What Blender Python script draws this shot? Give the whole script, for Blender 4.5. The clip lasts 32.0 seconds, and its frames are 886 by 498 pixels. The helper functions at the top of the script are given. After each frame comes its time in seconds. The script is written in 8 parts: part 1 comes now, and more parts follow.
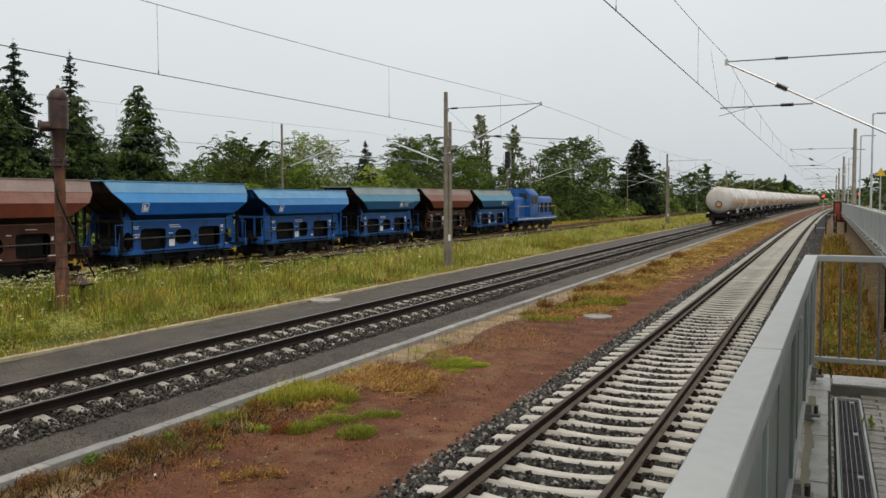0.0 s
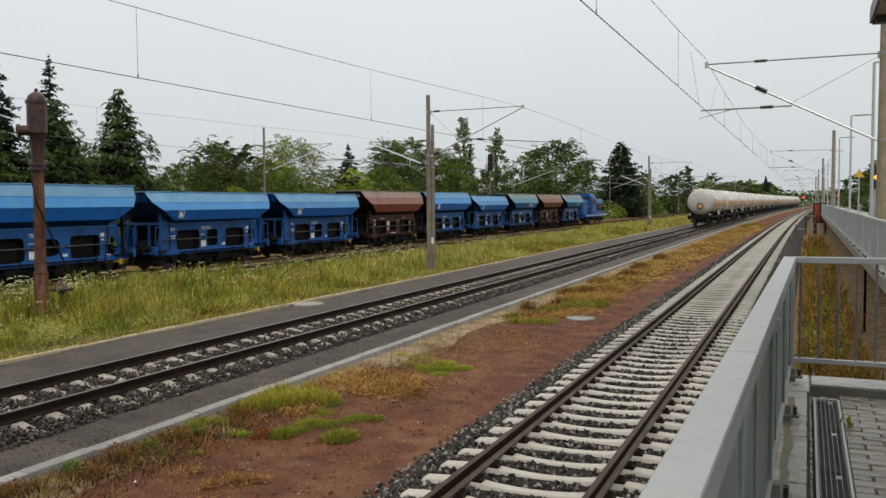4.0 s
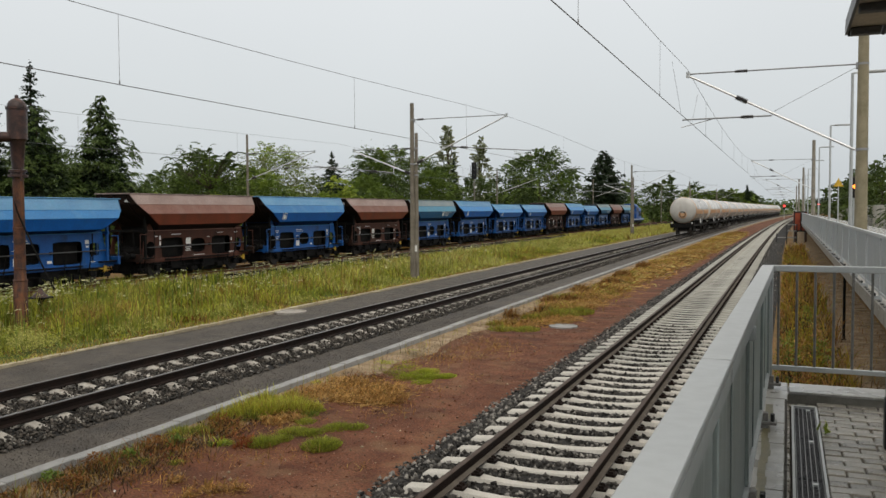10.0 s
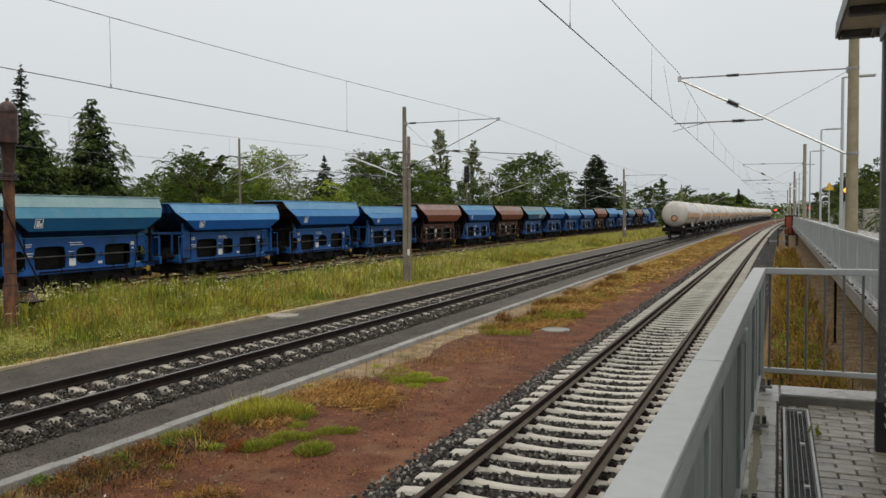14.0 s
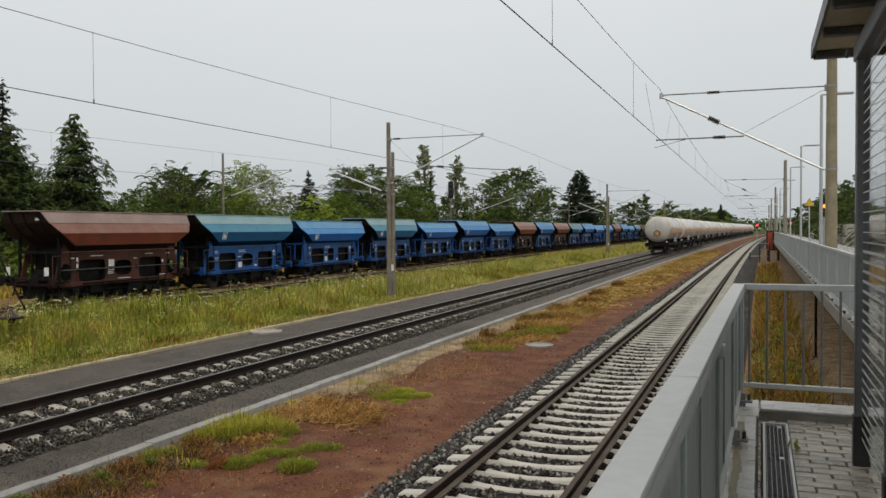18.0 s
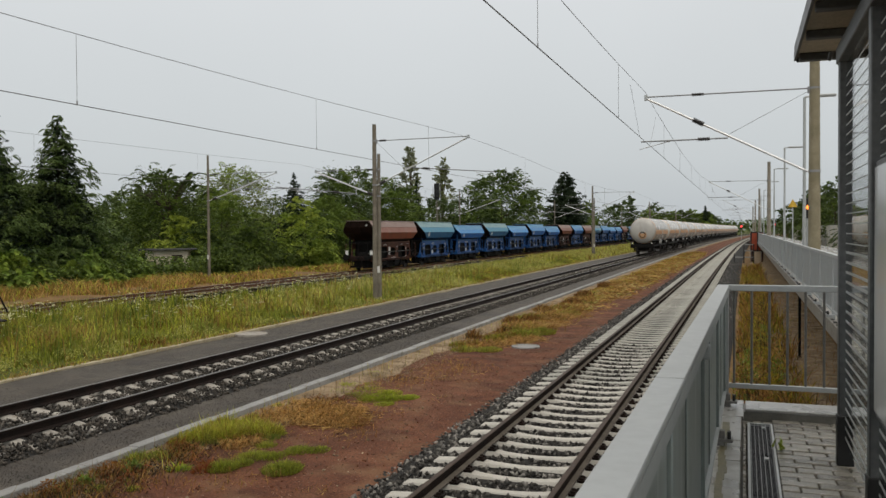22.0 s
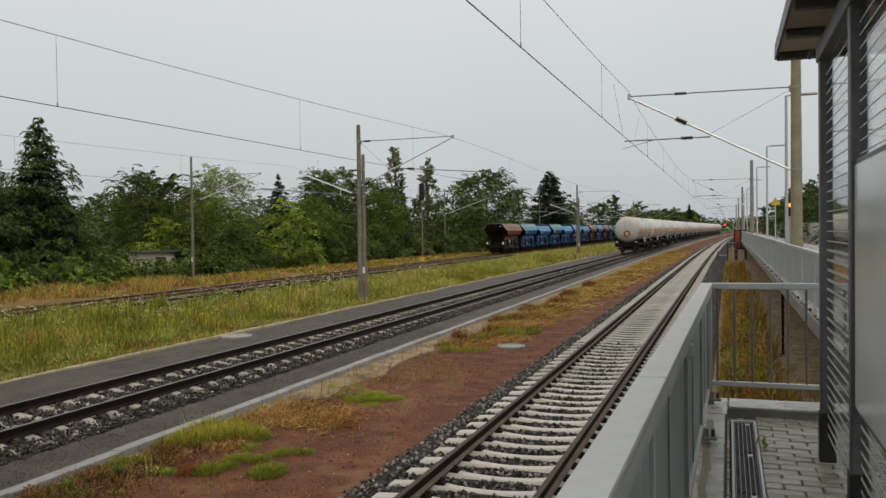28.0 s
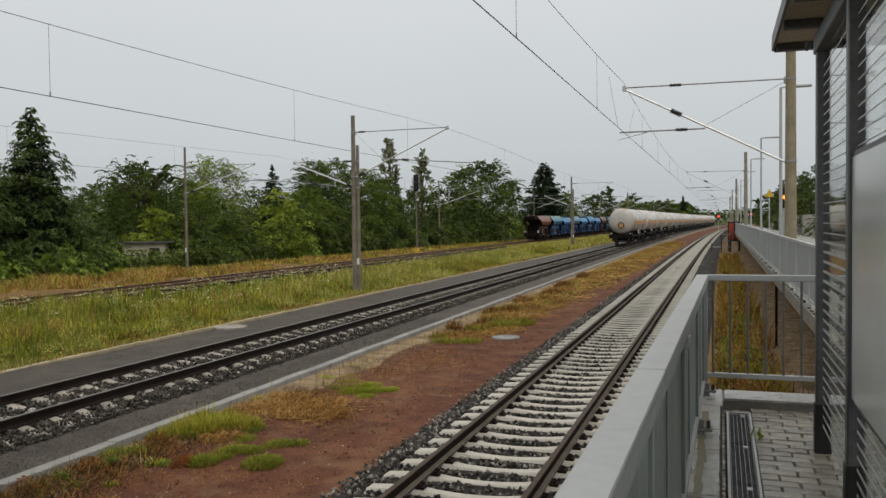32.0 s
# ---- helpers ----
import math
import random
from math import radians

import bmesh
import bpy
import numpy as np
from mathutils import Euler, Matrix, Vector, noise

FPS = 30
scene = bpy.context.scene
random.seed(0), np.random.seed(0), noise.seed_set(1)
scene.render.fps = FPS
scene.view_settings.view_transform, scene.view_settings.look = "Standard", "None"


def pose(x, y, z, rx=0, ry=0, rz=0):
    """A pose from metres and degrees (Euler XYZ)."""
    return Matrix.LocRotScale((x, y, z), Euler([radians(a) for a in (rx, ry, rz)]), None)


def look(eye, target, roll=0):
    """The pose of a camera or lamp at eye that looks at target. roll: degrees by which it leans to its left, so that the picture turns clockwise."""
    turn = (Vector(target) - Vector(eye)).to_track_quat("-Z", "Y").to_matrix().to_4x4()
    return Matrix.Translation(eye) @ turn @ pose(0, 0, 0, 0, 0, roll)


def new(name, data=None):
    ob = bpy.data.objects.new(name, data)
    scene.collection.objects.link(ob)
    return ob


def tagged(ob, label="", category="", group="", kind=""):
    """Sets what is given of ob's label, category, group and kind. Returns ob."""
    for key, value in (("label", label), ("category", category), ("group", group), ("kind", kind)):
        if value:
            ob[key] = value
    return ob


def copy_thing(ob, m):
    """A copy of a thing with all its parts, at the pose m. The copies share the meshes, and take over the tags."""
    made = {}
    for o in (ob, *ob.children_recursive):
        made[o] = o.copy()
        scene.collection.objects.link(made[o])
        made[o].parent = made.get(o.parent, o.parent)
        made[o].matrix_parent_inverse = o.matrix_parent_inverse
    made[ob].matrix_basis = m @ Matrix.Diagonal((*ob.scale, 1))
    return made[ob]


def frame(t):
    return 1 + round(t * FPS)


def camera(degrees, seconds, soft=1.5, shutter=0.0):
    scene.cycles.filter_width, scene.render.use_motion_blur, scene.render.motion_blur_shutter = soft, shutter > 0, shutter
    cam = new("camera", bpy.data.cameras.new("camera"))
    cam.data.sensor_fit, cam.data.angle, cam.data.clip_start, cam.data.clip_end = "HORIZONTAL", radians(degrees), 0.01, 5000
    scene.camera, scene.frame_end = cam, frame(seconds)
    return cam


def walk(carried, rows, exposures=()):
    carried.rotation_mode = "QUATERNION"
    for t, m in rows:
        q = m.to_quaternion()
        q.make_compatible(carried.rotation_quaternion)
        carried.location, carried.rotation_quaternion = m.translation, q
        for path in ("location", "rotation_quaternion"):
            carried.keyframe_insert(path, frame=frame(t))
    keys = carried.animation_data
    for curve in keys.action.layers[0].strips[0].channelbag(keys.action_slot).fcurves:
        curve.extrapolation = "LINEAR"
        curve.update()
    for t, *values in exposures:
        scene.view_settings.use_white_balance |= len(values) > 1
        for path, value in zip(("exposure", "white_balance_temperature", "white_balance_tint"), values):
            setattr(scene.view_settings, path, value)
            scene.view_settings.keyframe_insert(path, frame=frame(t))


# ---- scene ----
cam = camera(55.8, 32.0)
PATH = [
    (0, (2.784, 0.123, 2.991), (1.952, 1.938, 2.874), -0.2),
    (0.5, (2.787, 0.133, 2.996), (1.959, 1.95, 2.88), -0.2),
    (1, (2.79, 0.125, 2.994), (1.976, 1.948, 2.874), -0.2),
    (1.5, (2.792, 0.134, 2.999), (1.988, 1.961, 2.88), -0.1),
    (2, (2.79, 0.136, 2.992), (1.989, 1.965, 2.874), -0.1),
    (2.5, (2.793, 0.132, 2.994), (1.991, 1.961, 2.879), -0.2),
    (3, (2.794, 0.135, 2.995), (1.991, 1.963, 2.881), -0.3),
    (3.5, (2.797, 0.141, 2.997), (1.998, 1.972, 2.884), -0.4),
    (5.5, (2.801, 0.135, 2.997), (2.008, 1.969, 2.895), -0.4),
    (6, (2.806, 0.135, 2.996), (2.02, 1.971, 2.895), -0.3),
    (6.5, (2.803, 0.14, 2.997), (2.022, 1.978, 2.899), -0.2),
    (7, (2.804, 0.138, 2.996), (2.031, 1.98, 2.899), -0.1),
    (7.5, (2.803, 0.143, 2.992), (2.034, 1.987, 2.891), -0.0),
    (8, (2.805, 0.141, 2.994), (2.04, 1.987, 2.898), -0.1),
    (8.5, (2.809, 0.14, 2.996), (2.044, 1.985, 2.899), -0.2),
    (9, (2.811, 0.143, 2.995), (2.046, 1.988, 2.899), -0.3),
    (9.5, (2.818, 0.145, 2.994), (2.053, 1.991, 2.901), -0.3),
    (10, (2.821, 0.136, 2.999), (2.06, 1.983, 2.907), -0.3),
    (10.5, (2.825, 0.134, 2.997), (2.065, 1.982, 2.911), -0.4),
    (11, (2.829, 0.123, 3.001), (2.074, 1.973, 2.916), -0.5),
    (11.5, (2.828, 0.122, 2.998), (2.077, 1.974, 2.915), -0.4),
    (12, (2.829, 0.12, 2.997), (2.083, 1.974, 2.917), -0.4),
    (12.5, (2.826, 0.121, 3.0), (2.084, 1.976, 2.914), -0.3),
    (13, (2.825, 0.128, 2.996), (2.079, 1.982, 2.911), -0.4),
    (13.5, (2.822, 0.14, 2.994), (2.077, 1.994, 2.911), -0.4),
    (14, (2.822, 0.142, 2.991), (2.077, 1.997, 2.908), -0.3),
    (14.5, (2.82, 0.16, 2.991), (2.078, 2.016, 2.913), -0.3),
    (16.5, (2.827, 0.136, 3.001), (2.105, 2.0, 2.939), -0.3),
    (17, (2.831, 0.126, 2.998), (2.11, 1.99, 2.943), -0.3),
    (17.5, (2.84, 0.12, 3.001), (2.123, 1.987, 2.95), -0.3),
    (18, (2.844, 0.118, 3.001), (2.134, 1.987, 2.954), -0.3),
    (18.5, (2.845, 0.13, 2.999), (2.141, 2.001, 2.952), -0.4),
    (19, (2.847, 0.135, 2.998), (2.144, 2.007, 2.95), -0.3),
    (19.5, (2.848, 0.126, 2.998), (2.148, 1.998, 2.95), -0.4),
    (20, (2.851, 0.12, 2.999), (2.154, 1.994, 2.956), -0.4),
    (20.5, (2.85, 0.123, 3.0), (2.159, 2.0, 2.961), -0.5),
    (21, (2.851, 0.125, 3.0), (2.161, 2.002, 2.957), -0.5),
    (21.5, (2.848, 0.129, 3.0), (2.162, 2.007, 2.956), -0.4),
    (22, (2.843, 0.121, 3.002), (2.164, 2.002, 2.959), -0.4),
    (22.5, (2.842, 0.13, 3.002), (2.17, 2.013, 2.955), -0.4),
    (23, (2.843, 0.137, 3.005), (2.184, 2.025, 2.963), -0.5),
    (23.5, (2.846, 0.135, 3.004), (2.192, 2.024, 2.965), -0.5),
    (24, (2.85, 0.124, 3.009), (2.2, 2.016, 2.973), -0.7),
    (24.5, (2.85, 0.123, 3.006), (2.2, 2.014, 2.972), -0.6),
    (25, (2.85, 0.133, 3.005), (2.199, 2.023, 2.965), -0.7),
    (25.5, (2.851, 0.13, 3.005), (2.197, 2.02, 2.962), -0.7),
    (27.5, (2.852, 0.142, 3.0), (2.204, 2.034, 2.955), -0.8),
    (28, (2.851, 0.137, 3.003), (2.205, 2.029, 2.96), -0.8),
    (28.5, (2.851, 0.136, 3.004), (2.205, 2.028, 2.959), -0.8),
    (29, (2.848, 0.147, 3.002), (2.202, 2.039, 2.952), -0.8),
    (29.5, (2.844, 0.15, 2.999), (2.198, 2.042, 2.948), -0.8),
    (30, (2.842, 0.148, 3.002), (2.195, 2.04, 2.95), -0.7),
    (30.5, (2.841, 0.145, 3.004), (2.203, 2.04, 2.952), -0.7),
    (31, (2.839, 0.143, 3.004), (2.203, 2.038, 2.952), -0.7),
    (31.5, (2.838, 0.147, 3.003), (2.201, 2.043, 2.945), -0.7),
    (32, (2.834, 0.149, 3.003), (2.201, 2.045, 2.939), -0.7),
]
walk(cam, [(t, look(eye, target, roll)) for t, eye, target, roll in PATH], [(0, 0.12), (6, 0.1), (12, 0.06), (18, -0.02), (24, -0.1), (32, -0.12)])

# ---- light ----
world = bpy.data.worlds.new("overcast_sky")
scene.world = world
world.use_nodes = True
wn, wl = world.node_tree.nodes, world.node_tree.links
wn.clear()
w_out = wn.new("ShaderNodeOutputWorld")
w_bg = wn.new("ShaderNodeBackground")
w_sky = wn.new("ShaderNodeTexSky")
w_sky.sky_type, w_sky.sun_disc = "NISHITA", False
w_sky.sun_elevation, w_sky.sun_rotation = radians(52), radians(150)
w_sky.dust_density, w_sky.air_density = 6.0, 1.5
w_dim = wn.new("ShaderNodeVectorMath")
w_dim.operation = "SCALE"
w_dim.inputs["Scale"].default_value = 0.08
w_tc = wn.new("ShaderNodeTexCoord")
w_sep = wn.new("ShaderNodeSeparateXYZ")
w_ramp = wn.new("ShaderNodeValToRGB")
# cloud cover: brighter towards the zenith
cr = w_ramp.color_ramp
cr.elements[0].position, cr.elements[0].color = 0.0, (0.56, 0.60, 0.625, 1)
cr.elements[1].position, cr.elements[1].color = 1.0, (1.24, 1.18, 1.08, 1)
for p, c in ((0.08, (0.66, 0.70, 0.72, 1)), (0.30, (0.80, 0.825, 0.84, 1)), (0.55, (1.0, 0.97, 0.91, 1))):
    e = cr.elements.new(p)
    e.color = c
w_cloud = wn.new("ShaderNodeTexNoise")
w_cloud.inputs["Scale"].default_value = 2.2
w_cloud.inputs["Detail"].default_value = 4
w_map = wn.new("ShaderNodeMapRange")
w_map.inputs["To Min"].default_value, w_map.inputs["To Max"].default_value = 0.93, 1.06
w_mul = wn.new("ShaderNodeVectorMath")
w_mul.operation = "SCALE"
w_mix = wn.new("ShaderNodeMix")
w_mix.data_type = "RGBA"
w_mix.inputs["Factor"].default_value = 0.08
wl.new(w_tc.outputs["Generated"], w_sep.inputs[0])
wl.new(w_sep.outputs["Z"], w_ramp.inputs[0])
wl.new(w_tc.outputs["Generated"], w_cloud.inputs["Vector"])
wl.new(w_cloud.outputs["Fac"], w_map.inputs["Value"])
wl.new(w_ramp.outputs["Color"], w_mul.inputs[0])
wl.new(w_map.outputs["Result"], w_mul.inputs["Scale"])
wl.new(w_sky.outputs["Color"], w_dim.inputs[0])
wl.new(w_mul.outputs[0], w_mix.inputs["A"])
wl.new(w_dim.outputs[0], w_mix.inputs["B"])
wl.new(w_mix.outputs["Result"], w_bg.inputs["Color"])
wl.new(w_bg.outputs[0], w_out.inputs[0])
w_bg.inputs["Strength"].default_value = 1.0
sun = new("sun", bpy.data.lights.new("sun", "SUN"))
sun.data.energy, sun.data.angle, sun.data.color = 0.8, radians(25), (1.0, 0.95, 0.86)
sun.matrix_world = look((30, -40, 60), (0, 0, 0))


# ---- materials ----
def material(name, colors, scale=6.0, rough=0.7, metal=0.0, bump=0.15, fine=60.0, stain=None, spread=0.0, coords="Object", stretch=(1, 1, 1), streak=None, trans=0.0, grain=0.18):
    """Two scales of variation: colors (two or three) mixed by a coarse noise, a fine grain, and relief.
    stain: (colour, amount, scale) of patches. spread: change from piece to piece."""
    m = bpy.data.materials.new(name)
    m.use_nodes = True
    n, l = m.node_tree.nodes, m.node_tree.links
    b = n["Principled BSDF"]
    tc = n.new("ShaderNodeTexCoord")
    mp = n.new("ShaderNodeMapping")
    mp.inputs["Scale"].default_value = stretch
    l.new(tc.outputs[coords], mp.inputs[0])
    a = n.new("ShaderNodeTexNoise")
    a.inputs["Scale"].default_value, a.inputs["Detail"].default_value = scale, 5
    l.new(mp.outputs[0], a.inputs["Vector"])
    ramp = n.new("ShaderNodeValToRGB")
    el = ramp.color_ramp.elements
    el[0].position, el[1].position = 0.32, 0.68
    el[0].color, el[1].color = (*colors[0], 1), (*colors[-1], 1)
    if len(colors) > 2:
        e = el.new(0.5)
        e.color = (*colors[1], 1)
    l.new(a.outputs["Fac"], ramp.inputs[0])
    out = ramp.outputs[0]
    f = n.new("ShaderNodeTexNoise")
    f.inputs["Scale"].default_value, f.inputs["Detail"].default_value = fine, 3
    l.new(mp.outputs[0], f.inputs["Vector"])
    rng = n.new("ShaderNodeMapRange")
    rng.inputs["From Min"].default_value, rng.inputs["From Max"].default_value = 0.3, 0.7
    rng.inputs["To Min"].default_value, rng.inputs["To Max"].default_value = 1 - grain, 1 + grain
    l.new(f.outputs["Fac"], rng.inputs["Value"])
    sc = n.new("ShaderNodeVectorMath")
    sc.operation = "SCALE"
    l.new(out, sc.inputs[0])
    l.new(rng.outputs[0], sc.inputs["Scale"])
    out = sc.outputs[0]
    if spread:
        info = n.new("ShaderNodeNewGeometry") if spread < 0 else n.new("ShaderNodeObjectInfo")
        r2 = n.new("ShaderNodeMapRange")
        r2.inputs["To Min"].default_value, r2.inputs["To Max"].default_value = 1 - abs(spread), 1 + abs(spread)
        l.new(info.outputs["Random Per Island" if spread < 0 else "Random"], r2.inputs["Value"])
        s2 = n.new("ShaderNodeVectorMath")
        s2.operation = "SCALE"
        l.new(out, s2.inputs[0])
        l.new(r2.outputs[0], s2.inputs["Scale"])
        out = s2.outputs[0]
    for k, patch in enumerate((stain, streak)):
        if patch:
            colour, amount, size = patch
            s = n.new("ShaderNodeTexNoise")
            s.inputs["Scale"].default_value, s.inputs["Detail"].default_value = size, 6
            if k:
                m2 = n.new("ShaderNodeMapping")
                m2.inputs["Scale"].default_value = (1, 1, 0.12)
                l.new(tc.outputs[coords], m2.inputs[0])
                l.new(m2.outputs[0], s.inputs["Vector"])
            else:
                l.new(tc.outputs[coords], s.inputs["Vector"])
            sr = n.new("ShaderNodeMapRange")
            sr.inputs["From Min"].default_value, sr.inputs["From Max"].default_value = 0.52, 0.70
            sr.inputs["To Max"].default_value = amount
            l.new(s.outputs["Fac"], sr.inputs["Value"])
            mx = n.new("ShaderNodeMix")
            mx.data_type = "RGBA"
            l.new(sr.outputs[0], mx.inputs["Factor"])
            l.new(out, mx.inputs["A"])
            mx.inputs["B"].default_value = (*colour, 1)
            out = mx.outputs["Result"]
    l.new(out, b.inputs["Base Color"])
    rr = n.new("ShaderNodeMapRange")
    rr.inputs["To Min"].default_value, rr.inputs["To Max"].default_value = max(0.05, rough - 0.15), min(1, rough + 0.12)
    l.new(a.outputs["Fac"], rr.inputs["Value"])
    l.new(rr.outputs[0], b.inputs["Roughness"])
    b.inputs["Metallic"].default_value = metal
    if not metal:
        b.inputs["Specular IOR Level"].default_value = 0.15 if rough > 0.57 else 0.4
    if trans:
        b.inputs["Transmission Weight"].default_value = 0
        tl = n.new("ShaderNodeBsdfTranslucent")
        l.new(out, tl.inputs["Color"])
        ms = n.new("ShaderNodeMixShader")
        ms.inputs[0].default_value = trans
        l.new(b.outputs[0], ms.inputs[1])
        l.new(tl.outputs[0], ms.inputs[2])
        l.new(ms.outputs[0], n["Material Output"].inputs["Surface"])
    if bump:
        bp = n.new("ShaderNodeBump")
        bp.inputs["Strength"].default_value = bump
        bp.inputs["Distance"].default_value = 0.02
        l.new(f.outputs["Fac"], bp.inputs["Height"])
        l.new(bp.outputs[0], b.inputs["Normal"])
    return m


def glow(name, colour, strength):
    m = bpy.data.materials.new(name)
    m.use_nodes = True
    b = m.node_tree.nodes["Principled BSDF"]
    b.inputs["Base Color"].default_value = (*colour, 1)
    b.inputs["Emission Color"].default_value = (*colour, 1)
    b.inputs["Emission Strength"].default_value = strength
    return m


M_RED = material("red_gravel", [(0.068, 0.0262, 0.0138), (0.115, 0.0442, 0.0238), (0.162, 0.070, 0.039)], 1.6, 0.85, bump=1.0, fine=34, stain=((0.20, 0.115, 0.062), 0.6, 1.7), grain=0.45)
M_DARK = material("dark_grit", [(0.043, 0.037, 0.032), (0.069, 0.060, 0.051), (0.101, 0.089, 0.075)], 1.3, 0.66, bump=0.9, fine=40, stain=((0.11, 0.09, 0.072), 0.5, 3.0), grain=0.4)
M_SOIL = material("sandy_soil", [(0.15, 0.10, 0.058), (0.25, 0.18, 0.11), (0.34, 0.265, 0.175)], 2.5, 0.9, bump=0.6, fine=40, stain=((0.09, 0.07, 0.03), 0.7, 1.5))
M_MEADOW = material("meadow_floor", [(0.045, 0.07, 0.012), (0.075, 0.095, 0.02), (0.12, 0.115, 0.032)], 0.7, 0.9, bump=0.6, fine=25, stain=((0.16, 0.12, 0.045), 0.7, 0.25))
M_DRY = material("dry_grass_floor", [(0.15, 0.082, 0.036), (0.22, 0.135, 0.058), (0.13, 0.09, 0.036)], 0.8, 0.9, bump=0.6, fine=25, stain=((0.08, 0.055, 0.028), 0.7, 0.6))
M_BED = material("ballast_bed", [(0.012, 0.0115, 0.011), (0.035, 0.033, 0.031)], 14, 0.8, bump=1.0, fine=45)
M_STONE = material("ballast_stone", [(0.010, 0.0096, 0.0092), (0.060, 0.055, 0.049)], 9, 0.62, bump=0.3, fine=60, spread=-0.8)
M_STONEL = material("pale_ballast_stone", [(0.10, 0.096, 0.09), (0.25, 0.235, 0.21)], 9, 0.62, bump=0.3, fine=60, spread=-0.6)
M_GRIT = material("grit_stone", [(0.045, 0.040, 0.035), (0.12, 0.108, 0.094)], 5, 0.7, bump=0.3, fine=60, spread=-0.5)
M_OLDSTONE = material("brown_ballast_stone", [(0.022, 0.020, 0.018), (0.085, 0.074, 0.062)], 5, 0.65, bump=0.3, fine=60, spread=-0.75)
M_SLEEPER = material("pale_concrete", [(0.43, 0.41, 0.37), (0.53, 0.51, 0.465)], 3, 0.75, bump=0.2, fine=90, stain=((0.36, 0.33, 0.28), 0.5, 6), spread=0.07)
M_SLEEPER2 = material("worn_concrete", [(0.31, 0.29, 0.255), (0.45, 0.425, 0.385)], 4, 0.8, bump=0.25, fine=80, stain=((0.13, 0.09, 0.06), 0.65, 5), spread=0.18)
M_WOODTIE = material("tarred_wood", [(0.07, 0.052, 0.038), (0.15, 0.12, 0.095)], 3, 0.85, bump=0.5, fine=40, spread=0.25)
M_SIDERAIL = material("siding_rail_rust", [(0.085, 0.040, 0.024), (0.15, 0.07, 0.04)], 4, 0.85, 0.0, bump=0.3, fine=70)
M_SIDESTONE = material("siding_stone", [(0.08, 0.066, 0.052), (0.32, 0.28, 0.23)], 5, 0.8, bump=0.3, fine=60, spread=-0.6)
M_SLEEPERD = material("dusty_pale_concrete", [(0.34, 0.335, 0.30), (0.43, 0.425, 0.385)], 3, 0.8, bump=0.2, fine=90, stain=((0.24, 0.21, 0.16), 0.5, 6), spread=0.12)
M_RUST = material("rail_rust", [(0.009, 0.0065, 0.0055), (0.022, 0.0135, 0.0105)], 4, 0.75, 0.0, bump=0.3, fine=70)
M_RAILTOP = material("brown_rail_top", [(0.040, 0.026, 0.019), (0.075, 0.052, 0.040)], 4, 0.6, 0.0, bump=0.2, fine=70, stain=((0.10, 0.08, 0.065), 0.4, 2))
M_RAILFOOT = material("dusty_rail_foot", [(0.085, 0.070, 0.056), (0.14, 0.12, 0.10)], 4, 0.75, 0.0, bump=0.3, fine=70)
M_RAILHEAD = material("rail_head", [(0.09, 0.085, 0.08), (0.15, 0.14, 0.135)], 3, 0.34, 0.6, bump=0.08, fine=60, stain=((0.05, 0.03, 0.022), 0.6, 2))
M_KERB = material("kerb_concrete", [(0.23, 0.23, 0.225), (0.32, 0.32, 0.31)], 2.5, 0.75, bump=0.25, fine=70, stain=((0.13, 0.125, 0.11), 0.55, 3), spread=0.12)
M_KERBY = material("sandy_kerb", [(0.34, 0.29, 0.19), (0.44, 0.39, 0.28)], 2.5, 0.85, bump=0.3, fine=60, stain=((0.22, 0.18, 0.09), 0.6, 2), spread=0.1)
M_GALV = material("galvanised_steel", [(0.42, 0.44, 0.445), (0.455, 0.475, 0.48)], 3, 0.5, 0.35, bump=0.02, fine=25, stain=((0.37, 0.39, 0.40), 0.3, 3), grain=0.05)
M_PANEL = material("grey_sheet", [(0.215, 0.255, 0.245), (0.30, 0.34, 0.33)], 2.5, 0.38, 0.25, bump=0.03, fine=30, streak=((0.44, 0.48, 0.475), 0.7, 9), stain=((0.12, 0.15, 0.14), 0.7, 3), grain=0.06)
M_BALUSTER = material("dull_baluster_steel", [(0.13, 0.125, 0.115), (0.19, 0.185, 0.175)], 5, 0.5, 0.3, bump=0.05)
M_MAST = material("mast_concrete", [(0.22, 0.20, 0.165), (0.30, 0.275, 0.23)], 3, 0.85, bump=0.25, fine=60, streak=((0.15, 0.135, 0.11), 0.6, 5))
M_MASTB = material("mast_brownish", [(0.155, 0.135, 0.105), (0.23, 0.205, 0.165)], 3, 0.85, bump=0.25, fine=60, streak=((0.11, 0.095, 0.075), 0.6, 5))
M_MASTY = material("mast_yellowish", [(0.215, 0.19, 0.125), (0.30, 0.265, 0.185)], 3, 0.85, bump=0.2, fine=60, streak=((0.15, 0.135, 0.09), 0.6, 5))
M_ALU = material("aluminium_tube", [(0.62, 0.63, 0.64), (0.72, 0.73, 0.73)], 6, 0.35, 0.6, bump=0.03, fine=60)
M_TUBE = material("dull_tube", [(0.22, 0.225, 0.23), (0.30, 0.305, 0.31)], 4, 0.5, 0.4, bump=0.03)
M_WIRE = material("wire", [(0.13, 0.13, 0.13), (0.20, 0.195, 0.19)], 2, 0.6, 0.5, bump=0)
M_INSUL = material("brown_insulator", [(0.035, 0.031, 0.03), (0.065, 0.057, 0.054)], 5, 0.35, bump=0.05)
